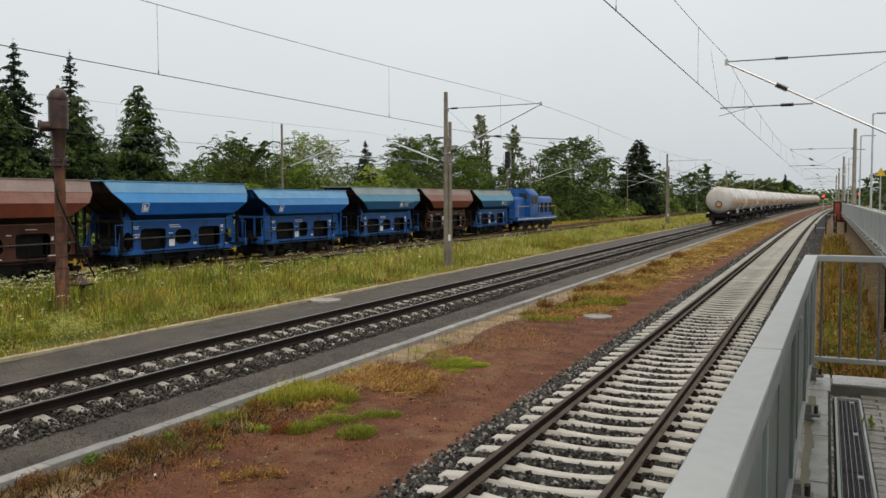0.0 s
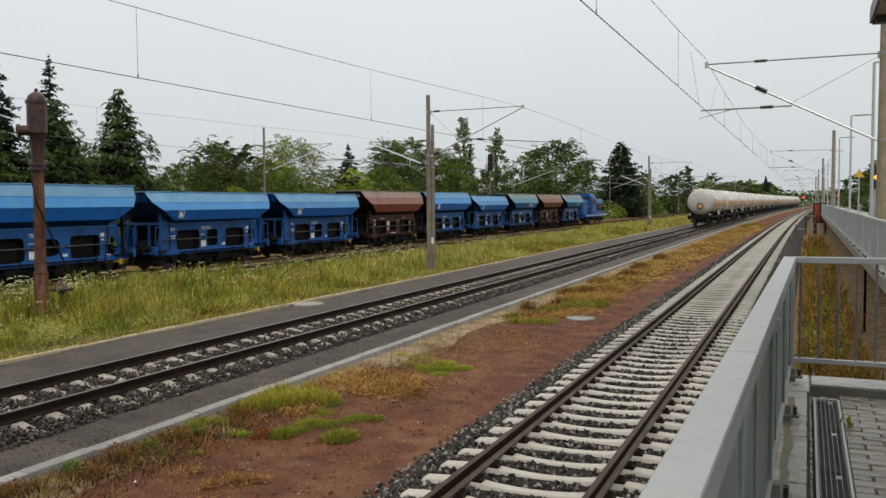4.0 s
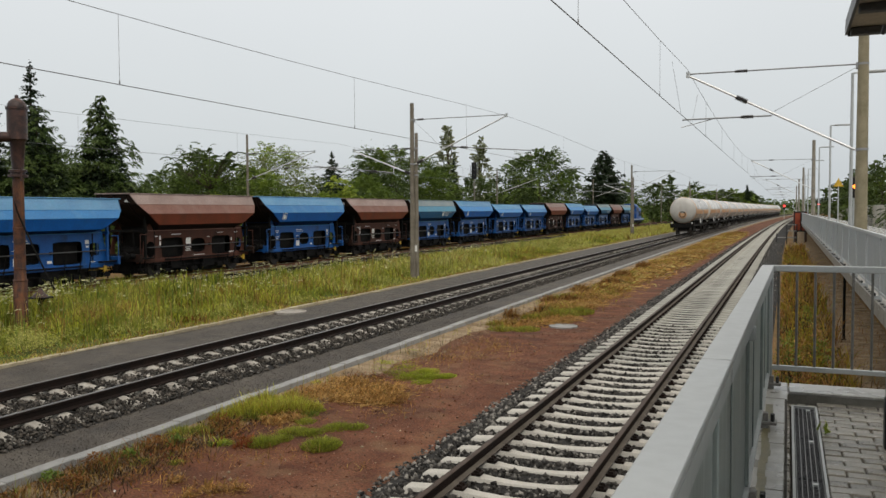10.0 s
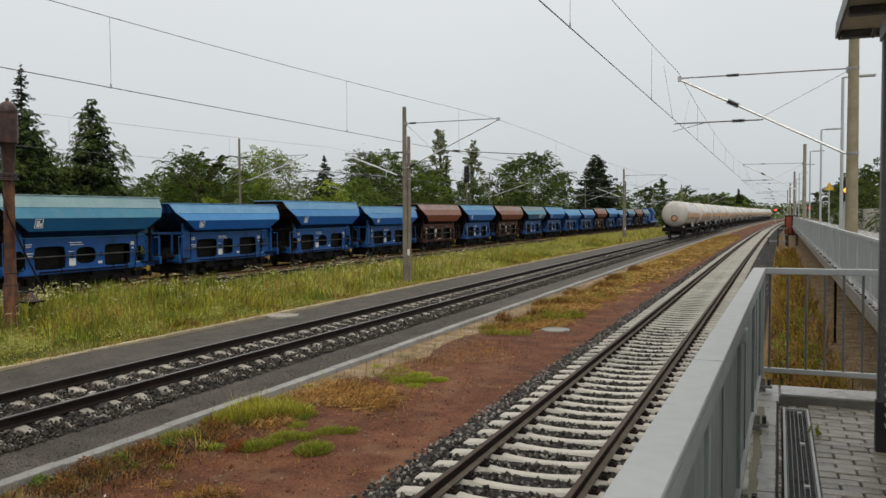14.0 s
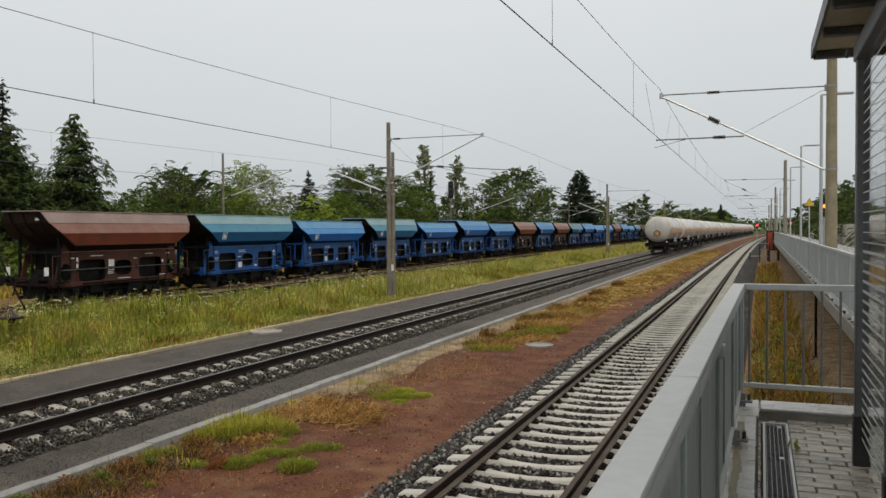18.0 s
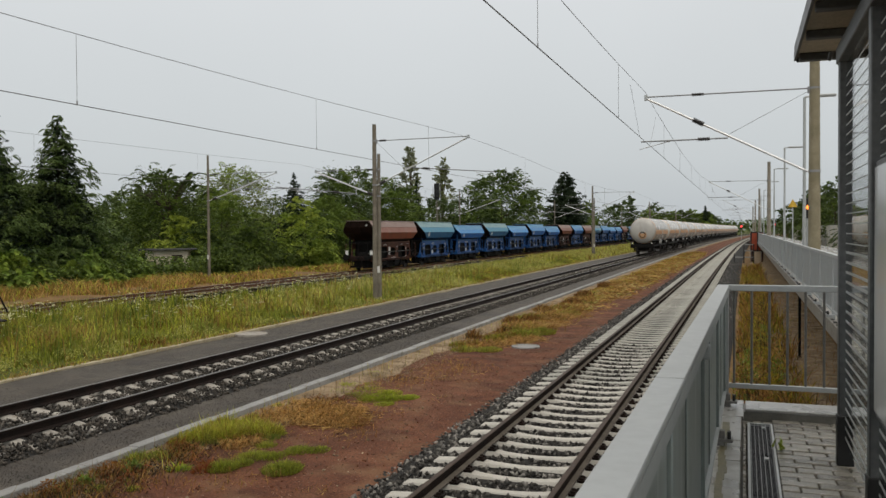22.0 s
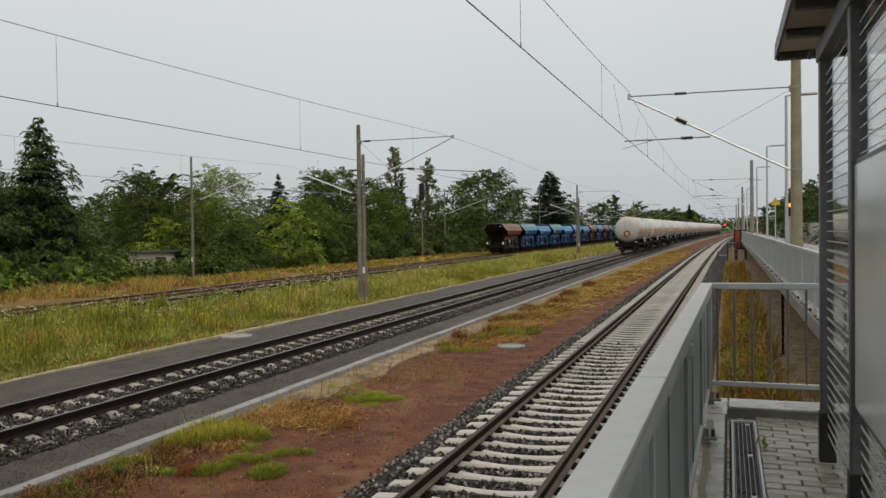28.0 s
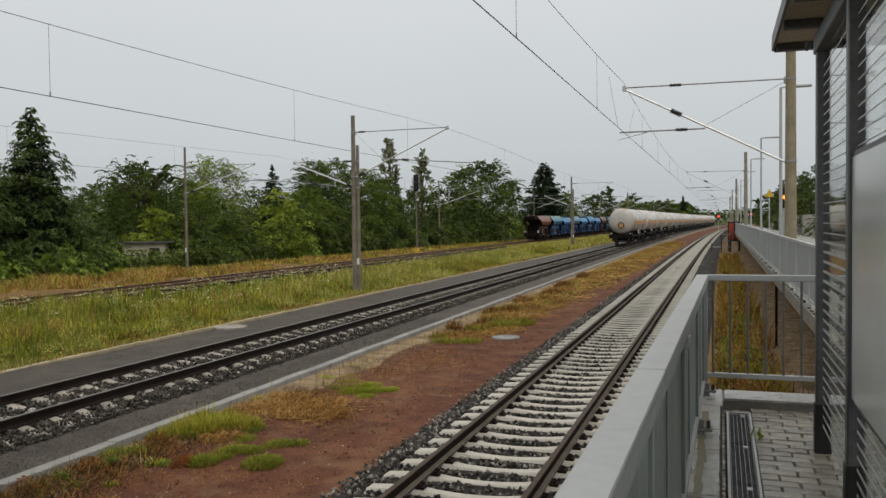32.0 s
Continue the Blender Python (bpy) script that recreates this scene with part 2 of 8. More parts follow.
M_BLUE = material("blue_paint", [(0.004, 0.062, 0.24), (0.006, 0.088, 0.32)], 1.2, 0.5, bump=0.05, fine=20, stain=((0.008, 0.028, 0.07), 0.65, 1.6), streak=((0.02, 0.07, 0.16), 0.5, 3), spread=0.12)
M_BLUEBAND = material("bright_blue_band", [(0.003, 0.085, 0.34), (0.005, 0.115, 0.43)], 1.2, 0.45, bump=0.04, fine=20, stain=((0.008, 0.06, 0.20), 0.5, 1.2), streak=((0.01, 0.05, 0.16), 0.35, 3), spread=0.1)
M_TEALBAND = material("teal_blue_band", [(0.005, 0.075, 0.19), (0.008, 0.095, 0.23)], 1.2, 0.45, bump=0.04, fine=20, stain=((0.01, 0.05, 0.11), 0.5, 1.2), spread=0.12)
M_BROWNBAND = material("oxide_red_band", [(0.145, 0.032, 0.015), (0.20, 0.046, 0.022)], 1.2, 0.55, bump=0.05, fine=20, stain=((0.10, 0.033, 0.02), 0.5, 1.5), streak=((0.08, 0.03, 0.02), 0.4, 3), spread=0.12)
M_BLUETOP = material("faded_skylit_blue", [(0.085, 0.225, 0.40), (0.125, 0.28, 0.45)], 0.9, 0.55, bump=0.05, fine=20, stain=((0.13, 0.29, 0.43), 0.6, 1.2), streak=((0.08, 0.24, 0.39), 0.5, 4), spread=0.1)
# Dark body paint for ends; on the under-slope it stands in for shade.
M_ENDWALL = material("shaded_oxide_paint", [(0.014, 0.009, 0.008), (0.026, 0.014, 0.011)], 2, 0.7, bump=0.1, fine=25, stain=((0.035, 0.018, 0.013), 0.6, 2))
M_ENDBLUE = material("shaded_blue_paint", [(0.003, 0.022, 0.075), (0.005, 0.034, 0.11)], 2, 0.6, bump=0.1, fine=25, stain=((0.008, 0.014, 0.025), 0.6, 2))
M_RODGREY = material("worn_rod_steel", [(0.05, 0.05, 0.052), (0.10, 0.10, 0.10)], 4, 0.55, 0.3, bump=0.1)
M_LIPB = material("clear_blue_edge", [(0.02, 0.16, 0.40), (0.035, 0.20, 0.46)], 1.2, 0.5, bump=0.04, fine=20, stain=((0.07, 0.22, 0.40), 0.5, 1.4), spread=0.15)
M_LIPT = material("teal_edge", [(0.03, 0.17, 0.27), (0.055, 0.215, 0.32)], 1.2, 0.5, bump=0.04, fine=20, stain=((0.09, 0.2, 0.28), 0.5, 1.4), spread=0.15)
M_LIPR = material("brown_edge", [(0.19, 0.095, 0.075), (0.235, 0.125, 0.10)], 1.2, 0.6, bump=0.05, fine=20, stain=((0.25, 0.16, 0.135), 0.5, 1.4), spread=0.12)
M_TEALTOP = material("greyed_skylit_teal", [(0.165, 0.275, 0.305), (0.22, 0.325, 0.35)], 0.9, 0.55, bump=0.05, fine=20, stain=((0.2, 0.33, 0.36), 0.6, 1.3), streak=((0.22, 0.34, 0.37), 0.5, 4))
M_GREYTOP = material("dusty_skylit_grey", [(0.16, 0.205, 0.22), (0.225, 0.265, 0.275)], 0.9, 0.6, bump=0.05, fine=20, stain=((0.12, 0.2, 0.27), 0.6, 1.3), streak=((0.27, 0.29, 0.29), 0.5, 4))
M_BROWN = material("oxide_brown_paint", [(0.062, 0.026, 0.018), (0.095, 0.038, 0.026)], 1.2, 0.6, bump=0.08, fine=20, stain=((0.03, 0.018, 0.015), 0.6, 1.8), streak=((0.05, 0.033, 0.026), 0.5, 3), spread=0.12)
M_BROWNTOP = material("dusty_skylit_brown", [(0.215, 0.160, 0.145), (0.285, 0.220, 0.200)], 0.9, 0.65, bump=0.06, fine=20, stain=((0.30, 0.235, 0.21), 0.6, 1.3), streak=((0.26, 0.18, 0.155), 0.5, 4), spread=0.12)
# Near-black for sooty steel, and for shade inside and under the wagons.
M_BLACK = material("soot_and_shade_steel", [(0.0030, 0.0030, 0.0032), (0.008, 0.0075, 0.007)], 3, 0.75, 0.0, bump=0.2, fine=40, stain=((0.016, 0.012, 0.010), 0.5, 3))
M_WHEEL = material("wheel_steel", [(0.022, 0.018, 0.016), (0.05, 0.042, 0.036)], 4, 0.65, 0.3, bump=0.15, fine=40)
M_WHITE = material("white_paint", [(0.66, 0.66, 0.64), (0.76, 0.76, 0.74)], 5, 0.6, bump=0.03, stain=((0.45, 0.43, 0.4), 0.5, 8))
M_YELLOW = material("yellow_paint", [(0.55, 0.34, 0.03), (0.65, 0.42, 0.05)], 5, 0.55, bump=0.05, stain=((0.25, 0.16, 0.04), 0.6, 8))
M_CREAM = material("cream_tank_paint", [(0.45, 0.435, 0.405), (0.55, 0.535, 0.505)], 0.8, 0.25, bump=0.03, fine=20, stain=((0.36, 0.325, 0.285), 0.55, 0.7), streak=((0.36, 0.32, 0.275), 0.4, 2), spread=0.16, grain=0.06)
M_ORANGE = material("orange_band", [(0.46, 0.25, 0.12), (0.55, 0.32, 0.17)], 2, 0.5, bump=0.03, stain=((0.4, 0.3, 0.2), 0.6, 2))
M_CURB = material("platform_concrete", [(0.17, 0.158, 0.135), (0.30, 0.285, 0.255)], 3, 0.45, bump=0.12, fine=60, stain=((0.10, 0.085, 0.05), 0.85, 3.4), grain=0.12)
M_COPING = material("wet_coping_concrete", [(0.255, 0.25, 0.235), (0.36, 0.355, 0.335)], 3, 0.30, bump=0.06, fine=60, stain=((0.17, 0.155, 0.12), 0.75, 3.4), streak=((0.15, 0.14, 0.105), 0.5, 6), grain=0.12, spread=0.08)
M_ALGAE = material("algae", [(0.115, 0.10, 0.05), (0.16, 0.14, 0.075)], 9, 0.4, bump=0.1, stain=((0.08, 0.07, 0.03), 0.6, 14))
M_PAVER = material("wet_paver", [(0.185, 0.172, 0.145), (0.30, 0.282, 0.245)], 5, 0.26, bump=0.25, fine=80, stain=((0.20, 0.145, 0.08), 0.75, 1.8), spread=0.28)
M_JOINT = material("joint_sand", [(0.035, 0.032, 0.028), (0.07, 0.065, 0.055)], 8, 0.8, bump=0.3)
M_GRATE = material("grate_steel", [(0.04, 0.042, 0.045), (0.085, 0.087, 0.09)], 8, 0.4, 0.6, bump=0.1)
M_FRAME = material("shelter_grey", [(0.068, 0.072, 0.074), (0.10, 0.105, 0.107)], 3, 0.5, 0.15, bump=0.04, fine=40, stain=((0.08, 0.085, 0.09), 0.4, 4))
M_SLEEVE = material("black_sleeve", [(0.009, 0.009, 0.01), (0.018, 0.018, 0.018)], 5, 0.5, bump=0.05)
M_SOFFIT = material("roof_soffit", [(0.42, 0.365, 0.27), (0.52, 0.46, 0.355)], 2, 0.6, bump=0.04, stain=((0.3, 0.27, 0.21), 0.5, 3))
M_BARK = material("bark", [(0.05, 0.038, 0.028), (0.10, 0.08, 0.06)], 6, 0.9, bump=0.6, fine=30)
M_RUSTPIPE = material("rusty_column", [(0.030, 0.011, 0.008), (0.125, 0.044, 0.017)], 5, 0.7, 0.1, bump=0.5, fine=40, stain=((0.028, 0.018, 0.016), 0.9, 4.5), streak=((0.25, 0.10, 0.035), 0.7, 5), grain=0.3)
M_RUSTHEAD = material("dark_oxide", [(0.022, 0.013, 0.012), (0.058, 0.027, 0.022)], 4, 0.42, 0.2, bump=0.4, fine=40, stain=((0.13, 0.055, 0.035), 0.7, 3.5), grain=0.3)
M_WALL = material("pale_barrier", [(0.42, 0.40, 0.34), (0.5, 0.48, 0.42)], 0.5, 0.85, bump=0.1, streak=((0.33, 0.32, 0.28), 0.5, 1))
M_REDBOX = material("red_panel", [(0.28, 0.045, 0.02), (0.38, 0.08, 0.035)], 2, 0.5, bump=0.05, stain=((0.08, 0.03, 0.02), 0.6, 3))
M_HUTWALL = material("weathered_plaster", [(0.58, 0.51, 0.41), (0.70, 0.63, 0.53)], 2, 0.85, bump=0.15, stain=((0.30, 0.19, 0.11), 0.6, 1.6))
M_TARROOF = material("tar_roof", [(0.05, 0.05, 0.052), (0.10, 0.10, 0.105)], 2, 0.7, bump=0.2)


def leafmat(name, c0, c1, c2, trans=0.3, spread=-0.45):
    return material(name, [c0, c1, c2], 0.55, 0.6, bump=0, fine=9, spread=spread, trans=trans)


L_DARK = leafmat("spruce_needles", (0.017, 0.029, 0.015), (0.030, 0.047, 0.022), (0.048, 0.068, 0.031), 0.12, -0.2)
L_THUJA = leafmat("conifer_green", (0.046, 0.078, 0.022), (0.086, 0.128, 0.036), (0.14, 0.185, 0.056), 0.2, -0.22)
L_MID = leafmat("leaf_green", (0.078, 0.118, 0.02), (0.125, 0.18, 0.032), (0.18, 0.24, 0.048), 0.2, -0.3)
L_DEEP = leafmat("deep_leaf_green", (0.044, 0.069, 0.018), (0.072, 0.106, 0.028), (0.105, 0.146, 0.042), 0.15, -0.3)
L_LIGHT = leafmat("light_leaf_green", (0.13, 0.19, 0.025), (0.20, 0.27, 0.042), (0.26, 0.33, 0.06), 0.15, -0.3)
L_GREYGREEN = leafmat("grey_leaf_green", (0.12, 0.14, 0.05), (0.18, 0.20, 0.075), (0.24, 0.26, 0.11), 0.35, -0.22)
L_SILVER = leafmat("silver_leaf", (0.22, 0.24, 0.15), (0.32, 0.34, 0.22), (0.42, 0.44, 0.31), 0.4, -0.25)
L_LIME = leafmat("lime_leaf", (0.22, 0.285, 0.03), (0.30, 0.365, 0.05), (0.37, 0.43, 0.08), 0.2, -0.22)
G_GREEN = leafmat("meadow_grass", (0.18, 0.205, 0.018), (0.32, 0.33, 0.040), (0.47, 0.45, 0.09), 0.4, -0.75)
G_DRY = leafmat("dry_grass", (0.20, 0.125, 0.03), (0.30, 0.195, 0.055), (0.40, 0.285, 0.10), 0.35)
G_FLOWER = leafmat("cream_flowers", (0.46, 0.46, 0.24), (0.55, 0.54, 0.31), (0.62, 0.60, 0.38), 0.3)
G_YELLOW = leafmat("yellow_weeds", (0.25, 0.20, 0.02), (0.38, 0.29, 0.03), (0.45, 0.34, 0.05), 0.35)
G_RUST = leafmat("rust_weeds", (0.14, 0.058, 0.017), (0.23, 0.105, 0.027), (0.33, 0.175, 0.05), 0.35)
G_MOSS = leafmat("green_tuft", (0.15, 0.175, 0.028), (0.21, 0.235, 0.038), (0.28, 0.295, 0.06), 0.3, -0.35)
G_PALE = leafmat("pale_grass", (0.36, 0.36, 0.085), (0.44, 0.43, 0.12), (0.52, 0.49, 0.18), 0.4, -0.4)
G_STRAW = leafmat("golden_straw", (0.27, 0.145, 0.04), (0.40, 0.225, 0.065), (0.50, 0.32, 0.12), 0.25, -0.45)
G_REDLEAF = leafmat("red_dock_leaf", (0.20, 0.055, 0.025), (0.29, 0.085, 0.035), (0.36, 0.13, 0.05), 0.25, -0.3)
M_HUMUS = material("dark_litter", [(0.028, 0.019, 0.012), (0.06, 0.04, 0.024)], 4, 0.9, bump=0, spread=-0.5)
G_FRESH = leafmat("fresh_moss", (0.22, 0.27, 0.024), (0.32, 0.365, 0.036), (0.41, 0.43, 0.055), 0.3, -0.35)


# ---- mesh tools ----
class Geo:
    """Collects vertices and faces of one mesh."""

    def __init__(self):
        self.v, self.f = [], []

    def add(self, vs, fs):
        k = len(self.v)
        self.v += [tuple(p) for p in vs]
        self.f += [tuple(i + k for i in q) for q in fs]
        return self

    def box(self, x0, x1, y0, y1, z0, z1):
        return self.add([(x0, y0, z0), (x1, y0, z0), (x1, y1, z0), (x0, y1, z0), (x0, y0, z1), (x1, y0, z1), (x1, y1, z1), (x0, y1, z1)],
                        [(3, 2, 1, 0), (4, 5, 6, 7), (0, 1, 5, 4), (1, 2, 6, 5), (2, 3, 7, 6), (3, 0, 4, 7)])

    def ybar(self, profile, y0, y1, caps=True):
        """A closed (x, z) profile run along y."""
        n = len(profile)
        vs = [(x, y0, z) for x, z in profile] + [(x, y1, z) for x, z in profile]
        fs = [(i, (i + 1) % n, n + (i + 1) % n, n + i) for i in range(n)]
        if caps:
            fs += [tuple(range(n))[::-1], tuple(range(n, 2 * n))]
        return self.add(vs, fs)

    def xbar(self, profile, x0, x1):
        """A closed (y, z) profile run along x."""
        n = len(profile)
        vs = [(x0, y, z) for y, z in profile] + [(x1, y, z) for y, z in profile]
        fs = [(i, (i + 1) % n, n + (i + 1) % n, n + i) for i in range(n)] + [tuple(range(n))[::-1], tuple(range(n, 2 * n))]
        return self.add(vs, fs)

    def tube(self, a, b, r0, r1=None, n=8):
        r1 = r0 if r1 is None else r1
        a, b = Vector(a), Vector(b)
        d = (b - a).normalized()
        u = d.orthogonal().normalized()
        w = d.cross(u)
        ring = [(u * math.cos(2 * math.pi * i / n) + w * math.sin(2 * math.pi * i / n)) for i in range(n)]
        vs = [a + q * r0 for q in ring] + [b + q * r1 for q in ring]
        fs = [(i, (i + 1) % n, n + (i + 1) % n, n + i) for i in range(n)] + [tuple(range(n))[::-1], tuple(range(n, 2 * n))]
        return self.add(vs, fs)

    def path(self, pts, r, n=6):
        for p, q in zip(pts, pts[1:]):
            self.tube(p, q, r, r, n)
        return self

    def lathe(self, origin, axis, prof, n=16):
        """prof: (distance along the axis, radius)."""
        o, d = Vector(origin), Vector(axis).normalized()
        u = d.orthogonal().normalized()
        w = d.cross(u)
        vs, fs = [], []
        for h, r in prof:
            for i in range(n):
                a = 2 * math.pi * i / n
                vs.append(o + d * h + (u * math.cos(a) + w * math.sin(a)) * max(r, 0.001))
        for k in range(len(prof) - 1):
            for i in range(n):
                j = (i + 1) % n
                fs.append((k * n + i, k * n + j, (k + 1) * n + j, (k + 1) * n + i))
        fs += [tuple(range(n))[::-1], tuple(range((len(prof) - 1) * n, len(prof) * n))]
        return self.add(vs, fs)

    def mesh(self, name, mat, smooth=True, bevel=0.0):
        me = bpy.data.meshes.new(name)
        me.from_pydata(self.v, [], self.f)
        if bevel:
            bm = bmesh.new()
            bm.from_mesh(me)
            bmesh.ops.recalc_face_normals(bm, faces=bm.faces)
            ed = [e for e in bm.edges if len(e.link_faces) == 2 and e.calc_face_angle(0) > 0.6]
            bmesh.ops.bevel(bm, geom=ed, offset=bevel, segments=1, affect="EDGES", clamp_overlap=True)
            bm.to_mesh(me)
            bm.free()
        elif len(self.f) < 4000:
            bm = bmesh.new()
            bm.from_mesh(me)
            bmesh.ops.recalc_face_normals(bm, faces=bm.faces)
            bm.to_mesh(me)
            bm.free()
        if smooth:
            me.shade_smooth()
            me.set_sharp_from_angle(angle=radians(38))
        me.materials.append(mat)
        return me


def thing(name, label, category, group="", kind="", at=None):
    e = new(name)
    e.empty_display_size = 0.3
    if at is not None:
        e.matrix_basis = at
    return tagged(e, label, category, group, kind)


def part(name, geo, mat, parent, label="", bevel=0.0, smooth=True):
    ob = new(name, geo if isinstance(geo, bpy.types.Mesh) else geo.mesh(name, mat, smooth, bevel))
    ob.parent = parent
    return tagged(ob, label)


def solo(name, geo, mat, label, category, group="", kind="", bevel=0.0, smooth=True):
    return tagged(new(name, geo.mesh(name, mat, smooth, bevel)), label, category, group, kind)


def soup(name, verts, faces, mats, mat_index=None, smooth=False):
    """A mesh from numpy arrays of equal-sided faces."""
    me = bpy.data.meshes.new(name)
    k = faces.shape[1]
    me.vertices.add(len(verts))
    me.vertices.foreach_set("co", np.asarray(verts, dtype=np.float32).ravel())
    me.loops.add(faces.size)
    me.loops.foreach_set("vertex_index", faces.ravel().astype(np.int32))
    me.polygons.add(len(faces))
    me.polygons.foreach_set("loop_start", np.arange(0, faces.size, k, dtype=np.int32))
    if mat_index is not None:
        me.polygons.foreach_set("material_index", np.asarray(mat_index, dtype=np.int32))
    for m in mats:
        me.materials.append(m)
    me.update(calc_edges=True)
    return me


# ---- ground ----
def bend(y):
    """The main tracks swing gently to the right in the distance."""
    return max(0.0, y - 50.0) ** 2 / 15000.0


def ground_sheet():
    # (x, z, what lies from here to the next x): 0 meadow, 1 dry grass, 2 dark grit, 3 ballast bed, 4 sandy soil, 5 red gravel
    strips = [(-3000, -0.5, 0), (-400, -0.4, 0), (-120, -0.3, 0), (-60, -0.2, 0), (-34, -0.2, 1), (-26.6, -0.16, 3), (-19.6, -0.2, 0), (-16, -0.28, 0),
              (-12.15, -0.2, 2), (-9.95, -0.17, 3), (-9.55, -0.18, 3), (-7.0, -0.18, 3), (-6.72, -0.17, 2), (-5.55, -0.2, 4), (-4.72, -0.24, 5), (-4.0, -0.27, 5), (-3.0, -0.28, 5), (-1.62, -0.285, 3),
              (-1.5, -0.235, 3), (1.6, -0.235, 3), (2.5, -0.42, 1), (3.35, -0.42, 4), (5.3, -0.36, 1), (5.9, -0.2, 1), (9.5, -0.4, 1), (40, -0.4, 0), (400, -0.4, 0), (3000, -0.5, 0)]
    ys = [-300, -100, -40] + [-20 + 0.8 * i for i in range(90)] + [52 + 4 * i for i in range(60)] + [300, 360, 430, 520, 650, 900, 1400, 3000]
    vs, fs, mi = [], [], []
    for y in ys:
        for x, z, k in strips:
            wob = 0.0
            if -9.9 > x > -70 or -5.3 < x < -1.8:
                wob = 0.05 * noise.noise((x * 0.4, y * 0.3, 0))
            edge = (0.35 if x < -4.5 else 0.12) * noise.noise((x, y * 0.7, 3.0)) if -5.3 < x < -1.6 else 0.0
            vs.append((x + edge + (min(bend(y), 60.0) if -12.5 < x < 2.7 else 0.0), y, z + wob))
    n = len(strips)
    for j in range(len(ys) - 1):
        for i in range(n - 1):
            fs.append((j * n + i, j * n + i + 1, (j + 1) * n + i + 1, (j + 1) * n + i))
            mi.append(strips[i][2])
    me = soup("ground", np.array(vs), np.array(fs), [M_MEADOW, M_DRY, M_DARK, M_BED, M_SOIL, M_RED], mi)
    me.shade_smooth()
    tagged(new("ground", me), "open railway ground with red gravel, dark grit and meadow", "ground", kind="structure")


ground_sheet()

RAIL = [(-0.07, -0.16), (0.07, -0.16), (0.07, -0.148), (0.012, -0.125), (0.009, -0.05), (0.034, -0.038), (0.034, -0.004), (-0.034, -0.004), (-0.034, -0.038), (-0.009, -0.05), (-0.012, -0.125), (-0.07, -0.148)]
HEAD = [(-0.0345, -0.010), (0.0345, -0.010), (0.0345, -0.004), (0.026, 0.0), (-0.026, 0.0), (-0.0345, -0.004)]


def railway(name, cx, label, y0, y1, sleeper_mesh, pitch, first, count, shiny=True, z=0.0, steel=None, far_mesh=None, head=None, foot=None, curved=False):
    tr = thing(name, label, "railway track", kind="structure", at=pose(cx, 0, z))
    off = bend if curved else (lambda y: 0.0)
    ys = [y0, 50] + list(range(80, y1, 30)) + [y1] if curved else [y0, y1]

    def run(profile):
        g = Geo()
        n = len(profile)
        vs = [(x + off(y), y, q) for y in ys for x, q in profile]
        fs = [(k * n + i, k * n + (i + 1) % n, (k + 1) * n + (i + 1) % n, (k + 1) * n + i) for k in range(len(ys) - 1) for i in range(n)]
        return g.add(vs, fs + [tuple(range(n))[::-1], tuple(range((len(ys) - 1) * n, len(ys) * n))])

    for s in (-0.75, 0.75):
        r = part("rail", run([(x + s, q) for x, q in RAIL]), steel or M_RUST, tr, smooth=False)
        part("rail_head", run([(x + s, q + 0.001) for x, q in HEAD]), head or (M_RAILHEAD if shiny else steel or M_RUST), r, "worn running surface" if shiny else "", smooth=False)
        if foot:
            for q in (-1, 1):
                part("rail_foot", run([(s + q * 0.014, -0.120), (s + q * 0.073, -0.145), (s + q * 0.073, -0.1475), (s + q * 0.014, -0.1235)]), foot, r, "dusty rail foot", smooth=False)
    for i in range(count):
        y = first + pitch * i
        ob = new("sleeper", far_mesh if far_mesh and y > 17 + 7 * random.random() else sleeper_mesh)
        ob.parent = tr
        ob.matrix_basis = pose(off(y) + random.uniform(-0.012, 0.012), y, random.uniform(-0.006, 0.004), 0, 0, random.uniform(-0.35, 0.35))
    rest = Geo()
    y = first + pitch * count
    while y < min(y1, 420):
        b = off(y)
        rest.box(b - 1.3, b + 1.3, y - 0.11, y + 0.11, -0.36, -0.19 - (0.035 if cx < -1 else 0.0))
        y += pitch
    if rest.v:
        ob = part("far_sleepers", rest, (far_mesh or sleeper_mesh).materials[0], tr, smooth=False)
        tagged(ob, kind="stuff")
    return tr


def sleeper_concrete(name, mat, drop, sink=0.0):
    """A prestressed sleeper: high rail seats, a waist that dips in the middle, ends that slope off by sink."""
    rows = [(-1.30, -0.215 - sink, 0.085), (-1.27, -0.196 - sink, 0.095), (-0.97, -0.178 - sink * 0.45, 0.098), (-0.80, -0.172, 0.10), (-0.60, -0.176, 0.098), (-0.42, -0.178 - drop * 0.55, 0.086), (-0.2, -0.178 - drop * 0.9, 0.078),
            (0.0, -0.178 - drop, 0.076)]
    rows = rows + [(-x, z, w) for x, z, w in rows[-2::-1]]
    vs, fs = [], []
    for x, z, w in rows:
        vs += [(x, -w - 0.04, -0.38), (x, -w, z - 0.012), (x, -w + 0.014, z), (x, w - 0.014, z), (x, w, z - 0.012), (x, w + 0.04, -0.38)]
    n = 6
    for k in range(len(rows) - 1):
        for i in range(n - 1):
            fs.append((k * n + i, k * n + i + 1, (k + 1) * n + i + 1, (k + 1) * n + i))
    fs += [tuple(range(n)), tuple(range((len(rows) - 1) * n, len(rows) * n))[::-1]]
    return Geo().add(vs, fs).mesh(name, mat, True)


def sleeper_wood():
    return Geo().box(-1.28, 1.28, -0.12, 0.12, -0.34, -0.165).mesh("wood_sleeper", M_WOODTIE, False, 0.012)


